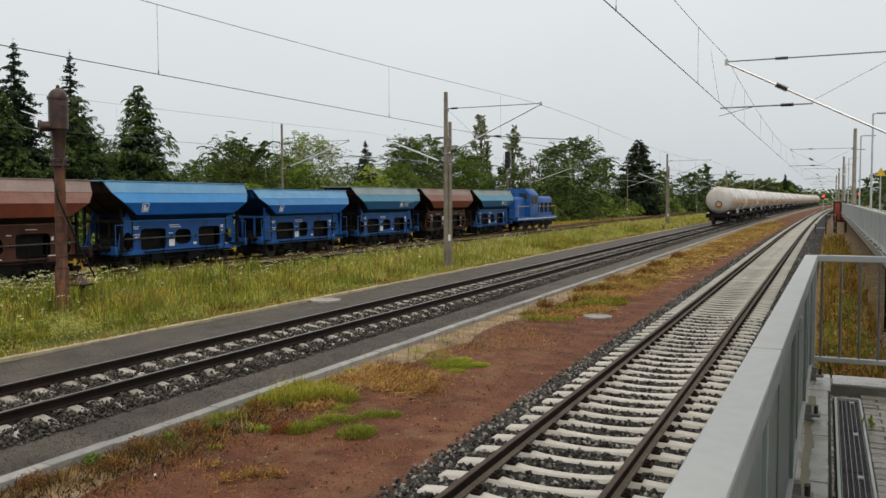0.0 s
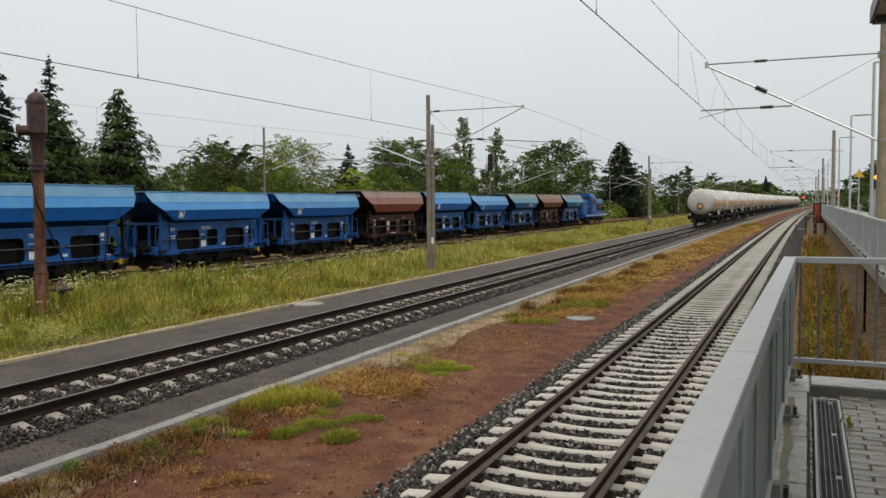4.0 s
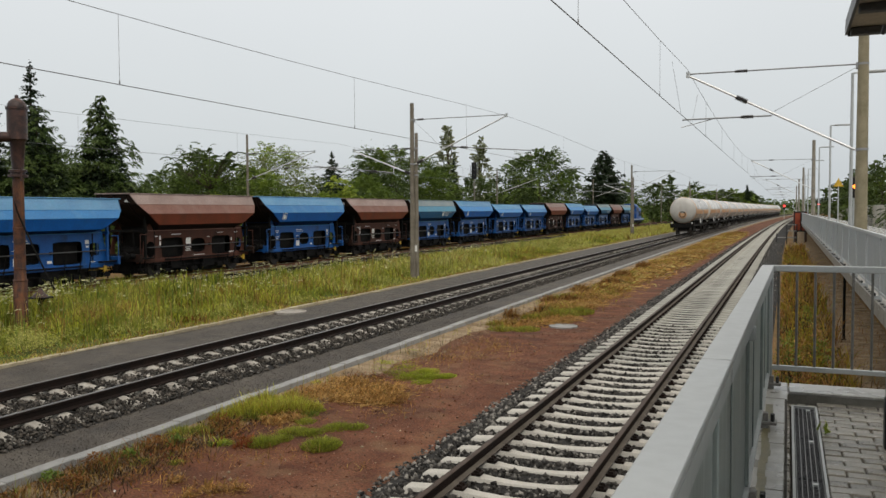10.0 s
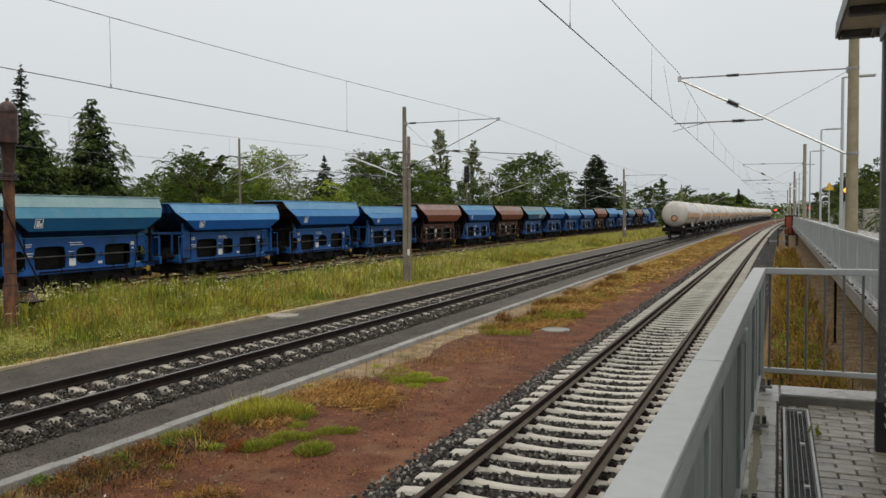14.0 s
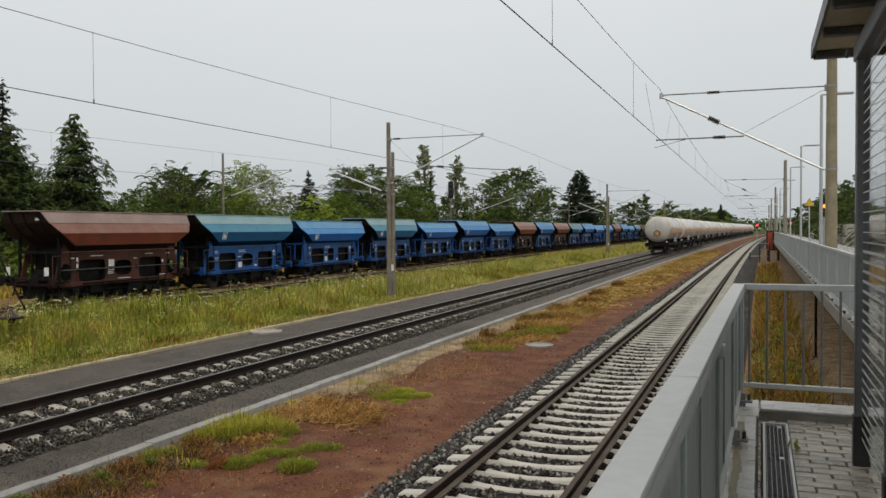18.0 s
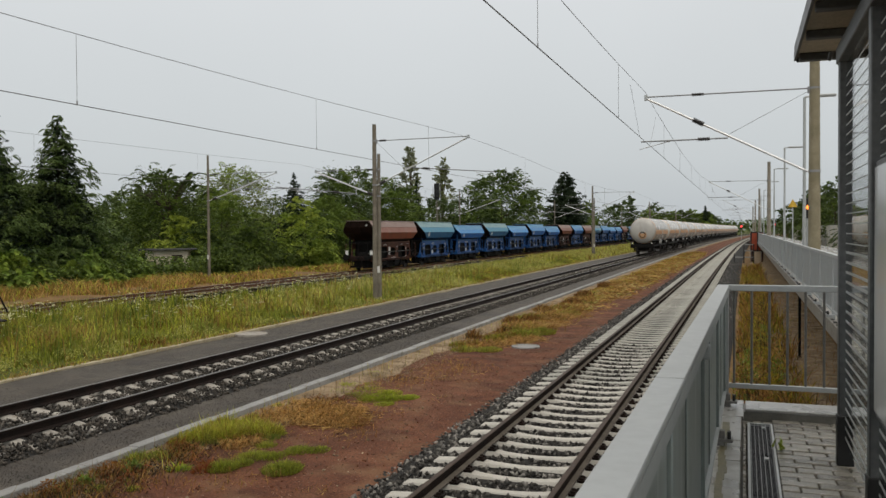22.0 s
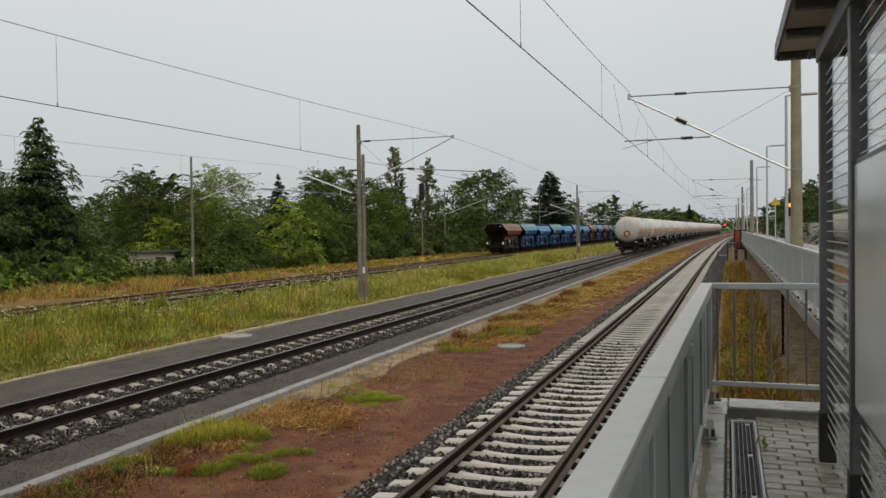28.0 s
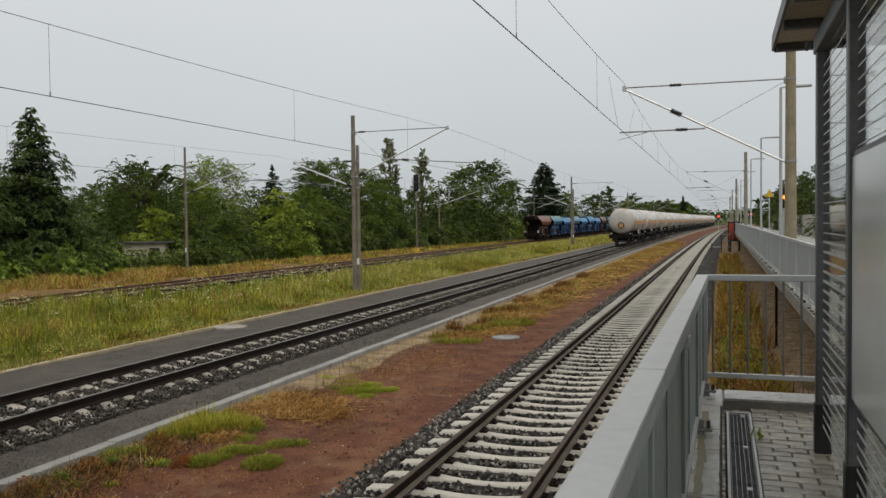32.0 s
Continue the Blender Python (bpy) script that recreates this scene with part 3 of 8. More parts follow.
ME_B70 = sleeper_concrete("concrete_sleeper", M_SLEEPER, 0.035)
ME_B70D = sleeper_concrete("dusty_concrete_sleeper", M_SLEEPERD, 0.035)
ME_OLD = sleeper_concrete("old_concrete_sleeper", M_SLEEPER2, 0.05, 0.07)
ME_WOOD = sleeper_wood()
TRACK_A = railway("railway_track", 0.03, "straight track on pale concrete sleepers in dark ballast", -30, 900, ME_B70, 0.558, 8.34 - 0.558 * 14, 290, far_mesh=ME_B70D, head=M_RAILTOP, foot=M_RAILFOOT, curved=True)
railway("railway_track", -8.27, "straight track on weathered concrete sleepers between grit paths", -30, 900, ME_OLD, 0.60, 9.1 - 0.6 * 20, 220, True, 0.09, head=M_RAILHEAD, curved=True)
railway("railway_track", -24.8, "rusty siding track on tarred wooden sleepers", -40, 700, ME_WOOD, 0.65, 5, 180, True, 0.0, M_SIDERAIL)
railway("railway_track", -21.4, "disused rusty siding half hidden by weeds", -40, 300, ME_WOOD, 0.65, 5, 130, False, -0.02)


def clips():
    g = Geo()
    for i in range(260):
        y = 8.34 - 0.558 * 14 + 0.558 * i
        for s in (-0.75, 0.75):
            for o in (-0.105, 0.105):
                x = 0.03 + s + o + bend(y)
                g.box(x - 0.055, x + 0.055, y - 0.07, y + 0.07, -0.172, -0.140)
                if i > 70:
                    continue
                g.tube((x, y, -0.14), (x, y, -0.09), 0.022, 0.02, 6).box(x - 0.03, x + 0.03, y - 0.055, y - 0.03, -0.14, -0.112).box(x - 0.03, x + 0.03, y + 0.03, y + 0.055, -0.14, -0.112)
    ob = part("rail_fastenings", g, M_RUST, TRACK_A, "rusty rail clips and bolts", smooth=False)
    tagged(ob, kind="stuff")


clips()


def stones(name, label, x0, x1, y0, y1, count, size, height, mat, skip=None, bias=1.0, pale=0.2):
    rng = np.random.default_rng(len(name) + count)
    x = rng.uniform(x0, x1, count)
    y = y0 + (y1 - y0) * rng.random(count) ** bias
    z = np.array([height(a, b) for a, b in zip(x, y)]) + rng.uniform(-0.02, 0.018, count)
    if skip is not None:
        keep = ~skip(x, y)
        x, y, z = x[keep], y[keep], z[keep]
    n = len(x)
    base = np.array([(1, 0, 0), (-1, 0, 0), (0, 1, 0), (0, -1, 0), (0, 0, 1), (0, 0, -1)], dtype=float)
    r = size * rng.uniform(0.55, 1.25, (n, 1, 1)) * rng.uniform(0.6, 1.15, (n, 6, 1))
    a, b = rng.uniform(0, 6.28, n), rng.uniform(-0.7, 0.7, n)
    ca, sa, cb, sb = np.cos(a), np.sin(a), np.cos(b), np.sin(b)
    rot = np.zeros((n, 3, 3))
    rot[:, 0, 0], rot[:, 0, 1], rot[:, 0, 2] = ca, -sa * cb, sa * sb
    rot[:, 1, 0], rot[:, 1, 1], rot[:, 1, 2] = sa, ca * cb, -ca * sb
    rot[:, 2, 1], rot[:, 2, 2] = sb, cb
    v = np.einsum("nij,nkj->nki", rot, base[None] * r)
    v += np.stack([x, y, z], 1)[:, None, :]
    v[..., 0] += np.vectorize(bend)(v[..., 1]) if x0 > -13 else 0.0
    tri = np.array([(0, 2, 4), (2, 1, 4), (1, 3, 4), (3, 0, 4), (2, 0, 5), (1, 2, 5), (3, 1, 5), (0, 3, 5)])
    f = (tri[None] + 6 * np.arange(n)[:, None, None]).reshape(-1, 3)
    mats = mat if isinstance(mat, list) else [mat]
    pick = np.repeat(np.where(rng.random(n) < pale, len(mats) - 1, 0), 8)
    ob = new(name, soup(name, v.reshape(-1, 3), f, mats, pick))
    return tagged(ob, label, "gravel", kind="stuff")


def skip_a(x, y):
    ph = np.mod(y - 8.34 + 0.279, 0.558) - 0.279
    on = (np.abs(ph) < 0.128) & (np.abs(x - 0.03) < 1.33)
    rail = (np.abs(np.abs(x - 0.03) - 0.75) < 0.06)
    ragged = (x < -1.55) & ((-1.55 - x) / 0.62 > 0.35 + 0.5 * np.sin(y * 1.9) ** 2 * np.abs(np.sin(y * 0.73 + 1)) + 0.4 * np.mod(x * 917.3 + y * 313.7, 1.0))
    return on | rail | ragged | ((np.abs(x - 0.03) < 1.32) & (y > 24))


def skip_b(x, y):
    rail = (np.abs(np.abs(x + 8.27) - 0.75) < 0.06)
    ph = np.mod(y - 9.1 + 0.3, 0.6) - 0.3
    on = (np.abs(ph) < 0.108 + 0.015 * np.sin(y * 5.3)) & (np.abs(np.abs(x + 8.27) - 0.77) < 0.19 + 0.025 * np.sin(y * 3.1)) | ((np.abs(ph) < 0.07) & (np.abs(x + 8.27) < 0.6) & (np.mod(x * 517.1 + y * 211.3, 1.0) > 0.75))
    return rail | on


def bed_a(x, y):
    d = abs(x - 0.03)
    return -0.232 if d < 1.4 else -0.232 - (d - 1.4) * 0.2


def bed_b(x, y):
    d = abs(x + 8.27)
    return -0.121 if d < 1.2 else max(-0.121 - (d - 1.2) * 0.1, -0.15)


stones("track_ballast", "sharp dark grey ballast stones between concrete sleepers", -2.12, 2.4, 4.5, 38, 54000, 0.042, bed_a, [M_STONE, M_STONEL], skip_a, 1.35, 0.30)
stones("far_track_ballast", "dark ballast along the distant near track", -1.9, 2.4, 36, 90, 14000, 0.055, bed_a, [M_STONE, M_STONEL], skip_a, 1.1, 0.24)
stones("weathered_ballast", "small brownish ballast stones along older track", -9.85, -6.68, 5, 60, 38000, 0.035, bed_b, [M_OLDSTONE, M_STONEL], skip_b, 1.3, 0.05)
stones("far_weathered_ballast", "dark ballast along the distant older track", -9.85, -6.68, 58, 150, 17000, 0.06, bed_b, [M_OLDSTONE, M_STONEL], skip_b, 1.1, 0.04)
stones("siding_ballast", "dirty ballast of overgrown siding", -26.3, -20, 14, 110, 10000, 0.06, lambda x, y: -0.14, M_SIDESTONE, None, 1.2)


def kerb_line(name, label, cx, w, top, y0, y1, length, mat, tilt=0.0):
    k = thing(name, label, "kerb", kind="structure")
    me = Geo().box(-w / 2, w / 2, 0.004, length - 0.004, -0.25, 0).mesh("kerb_stone", mat, False, 0.01)
    y, i = y0, 0
    while y < y1 and i < 130:
        ob = new("kerb_stone", me)
        ob.parent = k
        ob.matrix_basis = pose(cx + bend(y) + random.uniform(-0.008, 0.008), y, top + random.uniform(-0.008, 0.006), 0, random.uniform(-0.5, 0.5), random.uniform(-0.25, 0.25))
        y += length
        i += 1
    rest = Geo()
    while y < 450:
        a, b = cx + bend(y), cx + bend(y + 10)
        rest.add([(a - w / 2, y, top - 0.25), (a + w / 2, y, top - 0.25), (b + w / 2, y + 10, top - 0.25), (b - w / 2, y + 10, top - 0.25), (a - w / 2, y, top - 0.004), (a + w / 2, y, top - 0.004), (b + w / 2, y + 10, top - 0.004), (b - w / 2, y + 10, top - 0.004)],
                 [(4, 5, 6, 7), (1, 2, 6, 5), (0, 4, 7, 3)])
        y += 10
    part("far_kerb", rest, mat, k, smooth=False)


kerb_line("kerb_grey", "long pale concrete kerb edging the grit path", -5.54, 0.20, -0.105, 2, 160, 1.0, M_KERB)
kerb_line("kerb_sandy", "sandy concrete edging before the meadow", -12.12, 0.16, -0.13, 4, 160, 1.0, M_KERBY)


def manhole(x, y, z, r, label, mat=None):
    g = Geo().lathe((x, y, z - 0.06), (0, 0, 1), [(0, r), (0.055, r), (0.06, r - 0.01), (0.06, r - 0.05), (0.052, r - 0.055), (0.052, 0.02)], 28)
    solo("manhole_cover", g, mat or M_KERB, label, "manhole", "manhole covers")


manhole(-2.95, 22.95, -0.235, 0.40, "round pale concrete manhole cover in red gravel")
manhole(-11.65, 22.6, -0.145, 0.5, "round worn concrete manhole cover in grit path", M_SLEEPER2)


# ---- platform ----
def platform():
    g = Geo().box(2.46, 9.0, -14, 7.13, -0.6, 1.50)
    solo("platform_landing", g, M_CURB, "raised concrete platform landing", "platform", kind="structure")
    g = Geo().box(4.12, 9.0, 7.13, 260, 1.30, 1.56)
    solo("platform_far", g, M_CURB, "long raised concrete platform beyond the landing", "platform", kind="structure")
    c = thing("platform_curb", "wet raised concrete coping round the platform edge", "curb", kind="structure")
    part("core", Geo().box(2.47, 2.81, -14, 6.80, 1.50, 1.62).box(2.47, 4.12, 6.82, 7.12, 1.50, 1.62), M_CURB, c)
    ys = [6.52, 5.79, 5.285, 4.42, 3.56, 2.70, 1.84, 0.98, 0.12, -0.74, -4, -9, -14]
    for a, b in zip(ys, ys[1:]):
        part("coping_slab", Geo().box(2.46, 2.82, b + 0.005, a - 0.005, 1.622, 1.645), M_COPING, c, bevel=0.005)
    part("coping_slab", Geo().box(2.46, 2.836, 6.53, 7.13, 1.622, 1.645), M_COPING, c, bevel=0.005)
    for x0, x1 in ((2.846, 3.52), (3.53, 4.12)):
        part("coping_slab", Geo().box(x0, x1, 6.80, 7.13, 1.622, 1.645), M_COPING, c, bevel=0.005)
    # algae and silt where water stands along the railing foot
    g = Geo()
    for i in range(60):
        y = 6.3 - 0.13 * i
        wob = 0.012 * noise.noise((0, y * 3, 5.0)) + 0.006 * noise.noise((0, y * 11, 2.0))
        g.box(2.695 + wob, 2.738 + 2.2 * wob, y - 0.13, y, 1.6452, 1.6468)
    tagged(part("algae_strip", g, M_ALGAE, c, "olive-brown algae along the railing foot", smooth=False), kind="stuff")
    part("edge_upstand", Geo().box(2.822, 2.834, -14, 6.52, 1.52, 1.632), M_JOINT, c, "dark joint beside the coping")
    solo("platform_bedding", Geo().box(2.80, 9.0, -14, 6.80, 1.50, 1.555), M_JOINT, "dark joint sand below the pavers", "floor", kind="structure")


platform()


def paving():
    p = thing("platform_paving", "wet grey-beige concrete block paving", "paving", kind="structure")
    me = Geo().box(-0.0965, 0.0965, -0.0465, 0.0465, -0.06, 0).mesh("paver", M_PAVER, False, 0.006)
    half = Geo().box(-0.0465, 0.0465, -0.0465, 0.0465, -0.06, 0).mesh("paver_half", M_PAVER, False, 0.006)
    r = 0
    y = 6.74
    while y > 1.4:
        x = 3.13 + (0.1 if r % 2 else 0.0)
        if r % 2:
            ob = new("paver", half)
            ob.parent = p
            ob.matrix_basis = pose(3.08, y, 1.58 + random.uniform(-0.004, 0.003))
        while x < 4.05:
            ob = new("paver", me)
            ob.parent = p
            ob.matrix_basis = pose(x + random.uniform(-0.002, 0.002), y + random.uniform(-0.002, 0.002), 1.58 + random.uniform(-0.005, 0.003), random.uniform(-0.6, 0.6), random.uniform(-0.5, 0.5), random.uniform(-0.5, 0.5))
            x += 0.2
        y -= 0.1
        r += 1
    # rough cobbles beside the drain
    g = Geo()
    y = 6.72
    while y > 0.5:
        for cx, w in ((2.83, 0.035),):
            l = random.uniform(0.05, 0.09)
            g.box(cx - w + random.uniform(-0.006, 0.006), cx + w * 0.6, y - l, y - 0.008, 1.5, 1.575 + random.uniform(-0.012, 0.004))
        y -= l
    x = 2.83
    while x < 3.1:
        g.box(x, x + 0.06, 6.63, 6.72, 1.5, 1.575 + random.uniform(-0.01, 0.004))
        x += 0.068
    ob = part("edge_cobbles", g, M_PAVER, p, "small rough setts along the drain", bevel=0.006)
    solo("platform_plain_paving", Geo().box(4.07, 8.8, -14, 6.8, 1.555, 1.58).box(3.04, 4.07, -14, 1.4, 1.555, 1.58), M_PAVER, "plain grey platform surface", "paving", kind="structure")
    solo("far_platform_paving", Geo().box(4.3, 8.8, 7.13, 260, 1.56, 1.585), M_PAVER, "grey paved surface of long platform", "paving", kind="structure")


paving()


def drain():
    d = thing("drain_channel", "slotted steel drain channel set in paving", "drain")
    fr = Geo().box(2.862, 2.876, -8, 6.62, 1.5, 1.583).box(3.016, 3.03, -8, 6.62, 1.5, 1.583).box(2.876, 3.016, 6.60, 6.62, 1.5, 1.583)
    part("frame", fr, M_GALV, d, "bright galvanised edge frame")
    part("trough", Geo().box(2.876, 3.016, -8, 6.60, 1.5, 1.545), M_SLEEVE, d)
    y = 6.595
    k = 0
    while y > 1.0 and k < 6:
        gr = Geo()
        for i in range(6):
            x = 2.882 + 0.0254 * i
            gr.box(x - 0.0012, x + 0.0018, y - 0.85, y - 0.004, 1.545, 1.580)
        part("grate", gr, M_TUBE, d, "long bars of the drain grating", smooth=False)
        mesh_bars = Geo()
        yy = y - 0.02
        while yy > y - 0.845:
            mesh_bars.box(2.88, 3.012, yy - 0.003, yy + 0.003, 1.548, 1.572)
            yy -= 0.022
        tagged(part("cross_mesh", mesh_bars, M_GRATE, d, smooth=False), kind="stuff")
        part("lock_plate", Geo().box(2.956, 2.985, y - 0.11, y - 0.07, 1.57, 1.5815), M_GALV, d, "small bright locking plate")
        y -= 0.855
        k += 1


drain()


def railing_long():
    """Near railing: wide flat cap, sheet infill, posts on brackets."""
    r = thing("platform_railing", "galvanised steel railing with flat cap and sheet infill", "railing", at=pose(2.69, 6.95, 0, 0, 0, -0.65))
    for y0, y1 in ((-4.326, 0.0), (-9.1, -4.336), (-13.6, -9.11)):
        part("handrail_cap", Geo().box(-0.045, 0.04, y0, y1 - 0.002, 2.553, 2.572), M_GALV, r, "pale flat galvanised cap", bevel=0.003)
        part("joint_plate", Geo().box(-0.04, 0.035, y0 - 0.02, y0 + 0.01, 2.545, 2.558), M_SLEEVE, r, "dark joint below the cap")
        part("cap_flange", Geo().box(0.028, 0.040, y0, y1, 2.505, 2.553), M_GALV, r)
        part("infill_sheet", Geo().box(-0.004, 0.0, y0 + 0.03, y1 - 0.03, 1.76, 2.50), M_PANEL, r, "rain-streaked grey metal sheet")
        part("bottom_rail", Geo().box(-0.02, 0.02, y0 + 0.02, y1 - 0.02, 1.735, 1.76), M_GALV, r)
    for y in (-0.07, -1.31, -2.87, -4.42, -5.9, -7.4, -9.0):
        p = part("post", Geo().box(-0.006, 0.016, y - 0.028, y + 0.028, 1.70, 2.552), M_PANEL, r, bevel=0.004)
        part("rib", Geo().box(0.0005, 0.006, y + 0.62, y + 0.66, 1.765, 2.50), M_PANEL, r, "folded rib of the sheet", bevel=0.003)
        part("bracket", Geo().box(-0.02, 0.10, y - 0.05, y + 0.05, 1.672, 1.69).box(0.0, 0.05, y - 0.03, y + 0.03, 1.64, 1.74), M_BALUSTER, p, "bolted foot bracket", bevel=0.004)
        part("bolt", Geo().tube((0.075, y - 0.02, 1.69), (0.075, y - 0.02, 1.735), 0.012, 0.012, 6).tube((0.075, y + 0.025, 1.69), (0.075, y + 0.025, 1.73), 0.012, 0.012, 6), M_SLEEVE, p)
    for y in (-3.05, -6.1):
        part("clamp", Geo().box(0.012, 0.048, y - 0.02, y + 0.05, 2.44, 2.50), M_GALV, r, "small bent sheet clamp", bevel=0.006)


railing_long()


def railing_cross():
    r = thing("end_railing", "galvanised railing with thin balusters closing the platform end", "railing", at=pose(2.69, 6.95, 0))
    part("top_rail", Geo().box(0.03, 1.75, -0.025, 0.025, 2.525, 2.572), M_GALV, r, bevel=0.004)
    part("bottom_rail", Geo().box(0.03, 1.75, -0.02, 0.02, 1.775, 1.81), M_GALV, r, bevel=0.003)
    for i in range(13):
        x = 0.075 + 0.127 * i
        part("baluster", Geo().tube((x, 0, 1.81), (x, 0, 2.53), 0.0095, 0.0095, 8), M_BALUSTER, r)
    for x in (0.015, 1.76):
        part("post", Geo().box(x - 0.02, x + 0.02, -0.03, 0.03, 1.64, 2.55), M_GALV, r, bevel=0.004)


railing_cross()


def railing_far():
    r = thing("far_platform_railing", "long galvanised railing with translucent mesh panels on far platform", "railing", at=pose(4.14, 7.2, 0))
    part("top_rail", Geo().box(-0.03, 0.03, 0, 230, 2.55, 2.60), M_GALV, r)
    part("bottom_rail", Geo().box(-0.02, 0.02, 0, 230, 1.70, 1.735), M_GALV, r)
    for i in range(62):
        y = 2.4 * i
        part("post", Geo().box(-0.025, 0.025, y - 0.03, y + 0.03, 1.45, 2.55), M_GALV, r)
        part("infill_sheet", Geo().box(-0.004, 0.004, y + 0.05, y + 2.35, 1.735, 2.54), M_PANEL2, r)
        part("foot_bracket", Geo().box(-0.11, 0.02, y - 0.07, y + 0.07, 1.622, 1.665), M_GALV, r)
        if y < 60:
            for q in (-0.04, 0.04):
                part("bolt", Geo().tube((-0.08, y + q, 1.665), (-0.08, y + q, 1.71), 0.014, 0.014, 6), M_SLEEVE, r)
            # Row of dark patches painted as shadow marks along the pale strip.
            for k in range(1, 6):
                part("drain_shadow", Geo().box(-0.075, -0.032, y + 0.4 * k - 0.09, y + 0.4 * k + 0.05, 1.6205, 1.632), M_SLEEVE, r, "dark patch painted as shadow on the edge strip")
    part("edge_strip", Geo().box(-0.10, -0.02, 0, 230, 1.57, 1.62), M_CURB, r, "pale concrete edge below the railing")


M_PANEL2 = material("mesh_sheet", [(0.27, 0.30, 0.31), (0.36, 0.385, 0.395)], 2.5, 0.5, 0.3, bump=0.05, fine=30, streak=((0.42, 0.45, 0.46), 0.5, 7))
railing_far()


# ---- shelter ----
def pane_material(name, tint, rough, alpha):
    m = bpy.data.materials.new(name)
    m.use_nodes = True
    n, l = m.node_tree.nodes, m.node_tree.links
    tr, gl, mx, fr = n.new("ShaderNodeBsdfTransparent"), n.new("ShaderNodeBsdfGlossy"), n.new("ShaderNodeMixShader"), n.new("ShaderNodeLayerWeight")
    pw, ml = n.new("ShaderNodeMath"), n.new("ShaderNodeMath")
    pw.operation, ml.operation = "POWER", "MULTIPLY_ADD"
    pw.inputs[1].default_value, ml.inputs[1].default_value, ml.inputs[2].default_value = 5.0, 0.96, 0.04
    tr.inputs[0].default_value = (*tint, 1)
    gl.inputs["Roughness"].default_value = rough
    fr.inputs["Blend"].default_value = 0.5
    l.new(fr.outputs["Facing"], pw.inputs[0])
    l.new(pw.outputs[0], ml.inputs[0])
    l.new(ml.outputs[0], mx.inputs[0])
    l.new(tr.outputs[0], mx.inputs[1])
    l.new(gl.outputs[0], mx.inputs[2])
    l.new(mx.outputs[0], n["Material Output"].inputs["Surface"])
    return m


M_GLASS = pane_material("clear_glass", (0.94, 0.95, 0.945), 0.03, 1)
M_STRIPE = pane_material("etched_stripe", (0.80, 0.81, 0.81), 0.35, 1)
n_, l_ = M_STRIPE.node_tree.nodes, M_STRIPE.node_tree.links
frost, frost_mix = n_.new("ShaderNodeBsdfTranslucent"), n_.new("ShaderNodeMixShader")
frost.inputs[0].default_value = (0.72, 0.75, 0.75, 1)
frost_mix.inputs[0].default_value = 0.42
l_.new(n_["Mix Shader"].outputs[0], frost_mix.inputs[1])
l_.new(frost.outputs[0], frost_mix.inputs[2])
l_.new(frost_mix.outputs[0], n_["Material Output"].inputs["Surface"])
M_CASE = material("poster_case", [(0.43, 0.44, 0.44), (0.50, 0.505, 0.50)], 0.7, 0.17, bump=0, stain=((0.38, 0.385, 0.38), 0.4, 0.8), grain=0.02)


def shelter():
    s = thing("platform_shelter", "grey steel and glass waiting shelter with overhanging roof", "shelter", at=pose(3.41, 0, 0))
    for y in (5.65, 4.33, 2.95):
        p = part("post", Geo().box(-0.04, 0.04, y - 0.04, y + 0.04, 1.58, 4.08), M_FRAME, s, bevel=0.006)
        part("base_sleeve", Geo().box(-0.047, 0.047, y - 0.047, y + 0.047, 1.58, 1.88), M_SLEEVE, p, "matt black base sleeve", bevel=0.005)
    for y0, y1 in ((4.40, 5.59), (3.02, 4.26), (0.5, 2.88)):
        g = part("glass_pane", Geo().box(-0.004, 0.004, y0, y1, 1.72, 3.98), M_GLASS, s, "clear glass with etched lines", smooth=False)
        g.visible_shadow = False
        st = Geo()
        z = 1.75
        while z < 3.95:
            st.box(-0.0058, -0.0047, y0 + 0.01, y1 - 0.01, z, z + (0.015 if z < 2.9 else 0.006))
            z += 0.058
        tagged(part("etched_pattern", st, M_STRIPE, g, smooth=False), kind="stuff")
    part("head_beam", Geo().box(-0.05, 0.05, 0.3, 5.72, 3.99, 4.09), M_FRAME, s, bevel=0.006)
    # end wall returning from the corner post
    e = part("glass_pane", Geo().box(0.06, 1.5, 5.646, 5.654, 1.72, 3.98), M_GLASS, s, smooth=False)
    e.visible_shadow = False
    part("post", Geo().box(1.5, 1.58, 5.61, 5.69, 1.58, 4.08), M_FRAME, s, bevel=0.006)
    # roof: purlins crosswise under pale panels
    part("roof_panel", Geo().box(-0.235, 1.9, 0.2, 6.35, 4.175, 4.21), M_SOFFIT, s, "pale beige roof underside")
    part("roof_skin", Geo().box(-0.25, 1.92, 0.18, 6.37, 4.214, 4.25), M_FRAME, s)
    part("roof_edge", Geo().box(-0.252, -0.236, 0.18, 6.37, 4.15, 4.212), M_FRAME, s)
    part("roof_end", Geo().box(-0.235, 1.92, 6.352, 6.37, 4.14, 4.212), M_FRAME, s)
    y = 6.26
    while y > 0.4:
        part("purlin", Geo().box(-0.225, 1.85, y - 0.035, y + 0.035, 4.125, 4.174), M_FRAME, s, bevel=0.006)
        y -= 0.69
    part("spot_lamp", Geo().tube((-0.075, 5.88, 4.05), (-0.06, 5.86, 4.10), 0.012, 0.016, 10), M_FRAME, s)
    c = part("poster_case", Geo().box(-0.02, 0.035, 2.98, 4.27, 2.16, 3.30), M_FRAME, s, "closed timetable case", bevel=0.008)
    part("case_front", Geo().box(-0.026, -0.021, 3.02, 4.265, 2.19, 3.27), M_CASE, c, "pale reflecting front pane")


shelter()


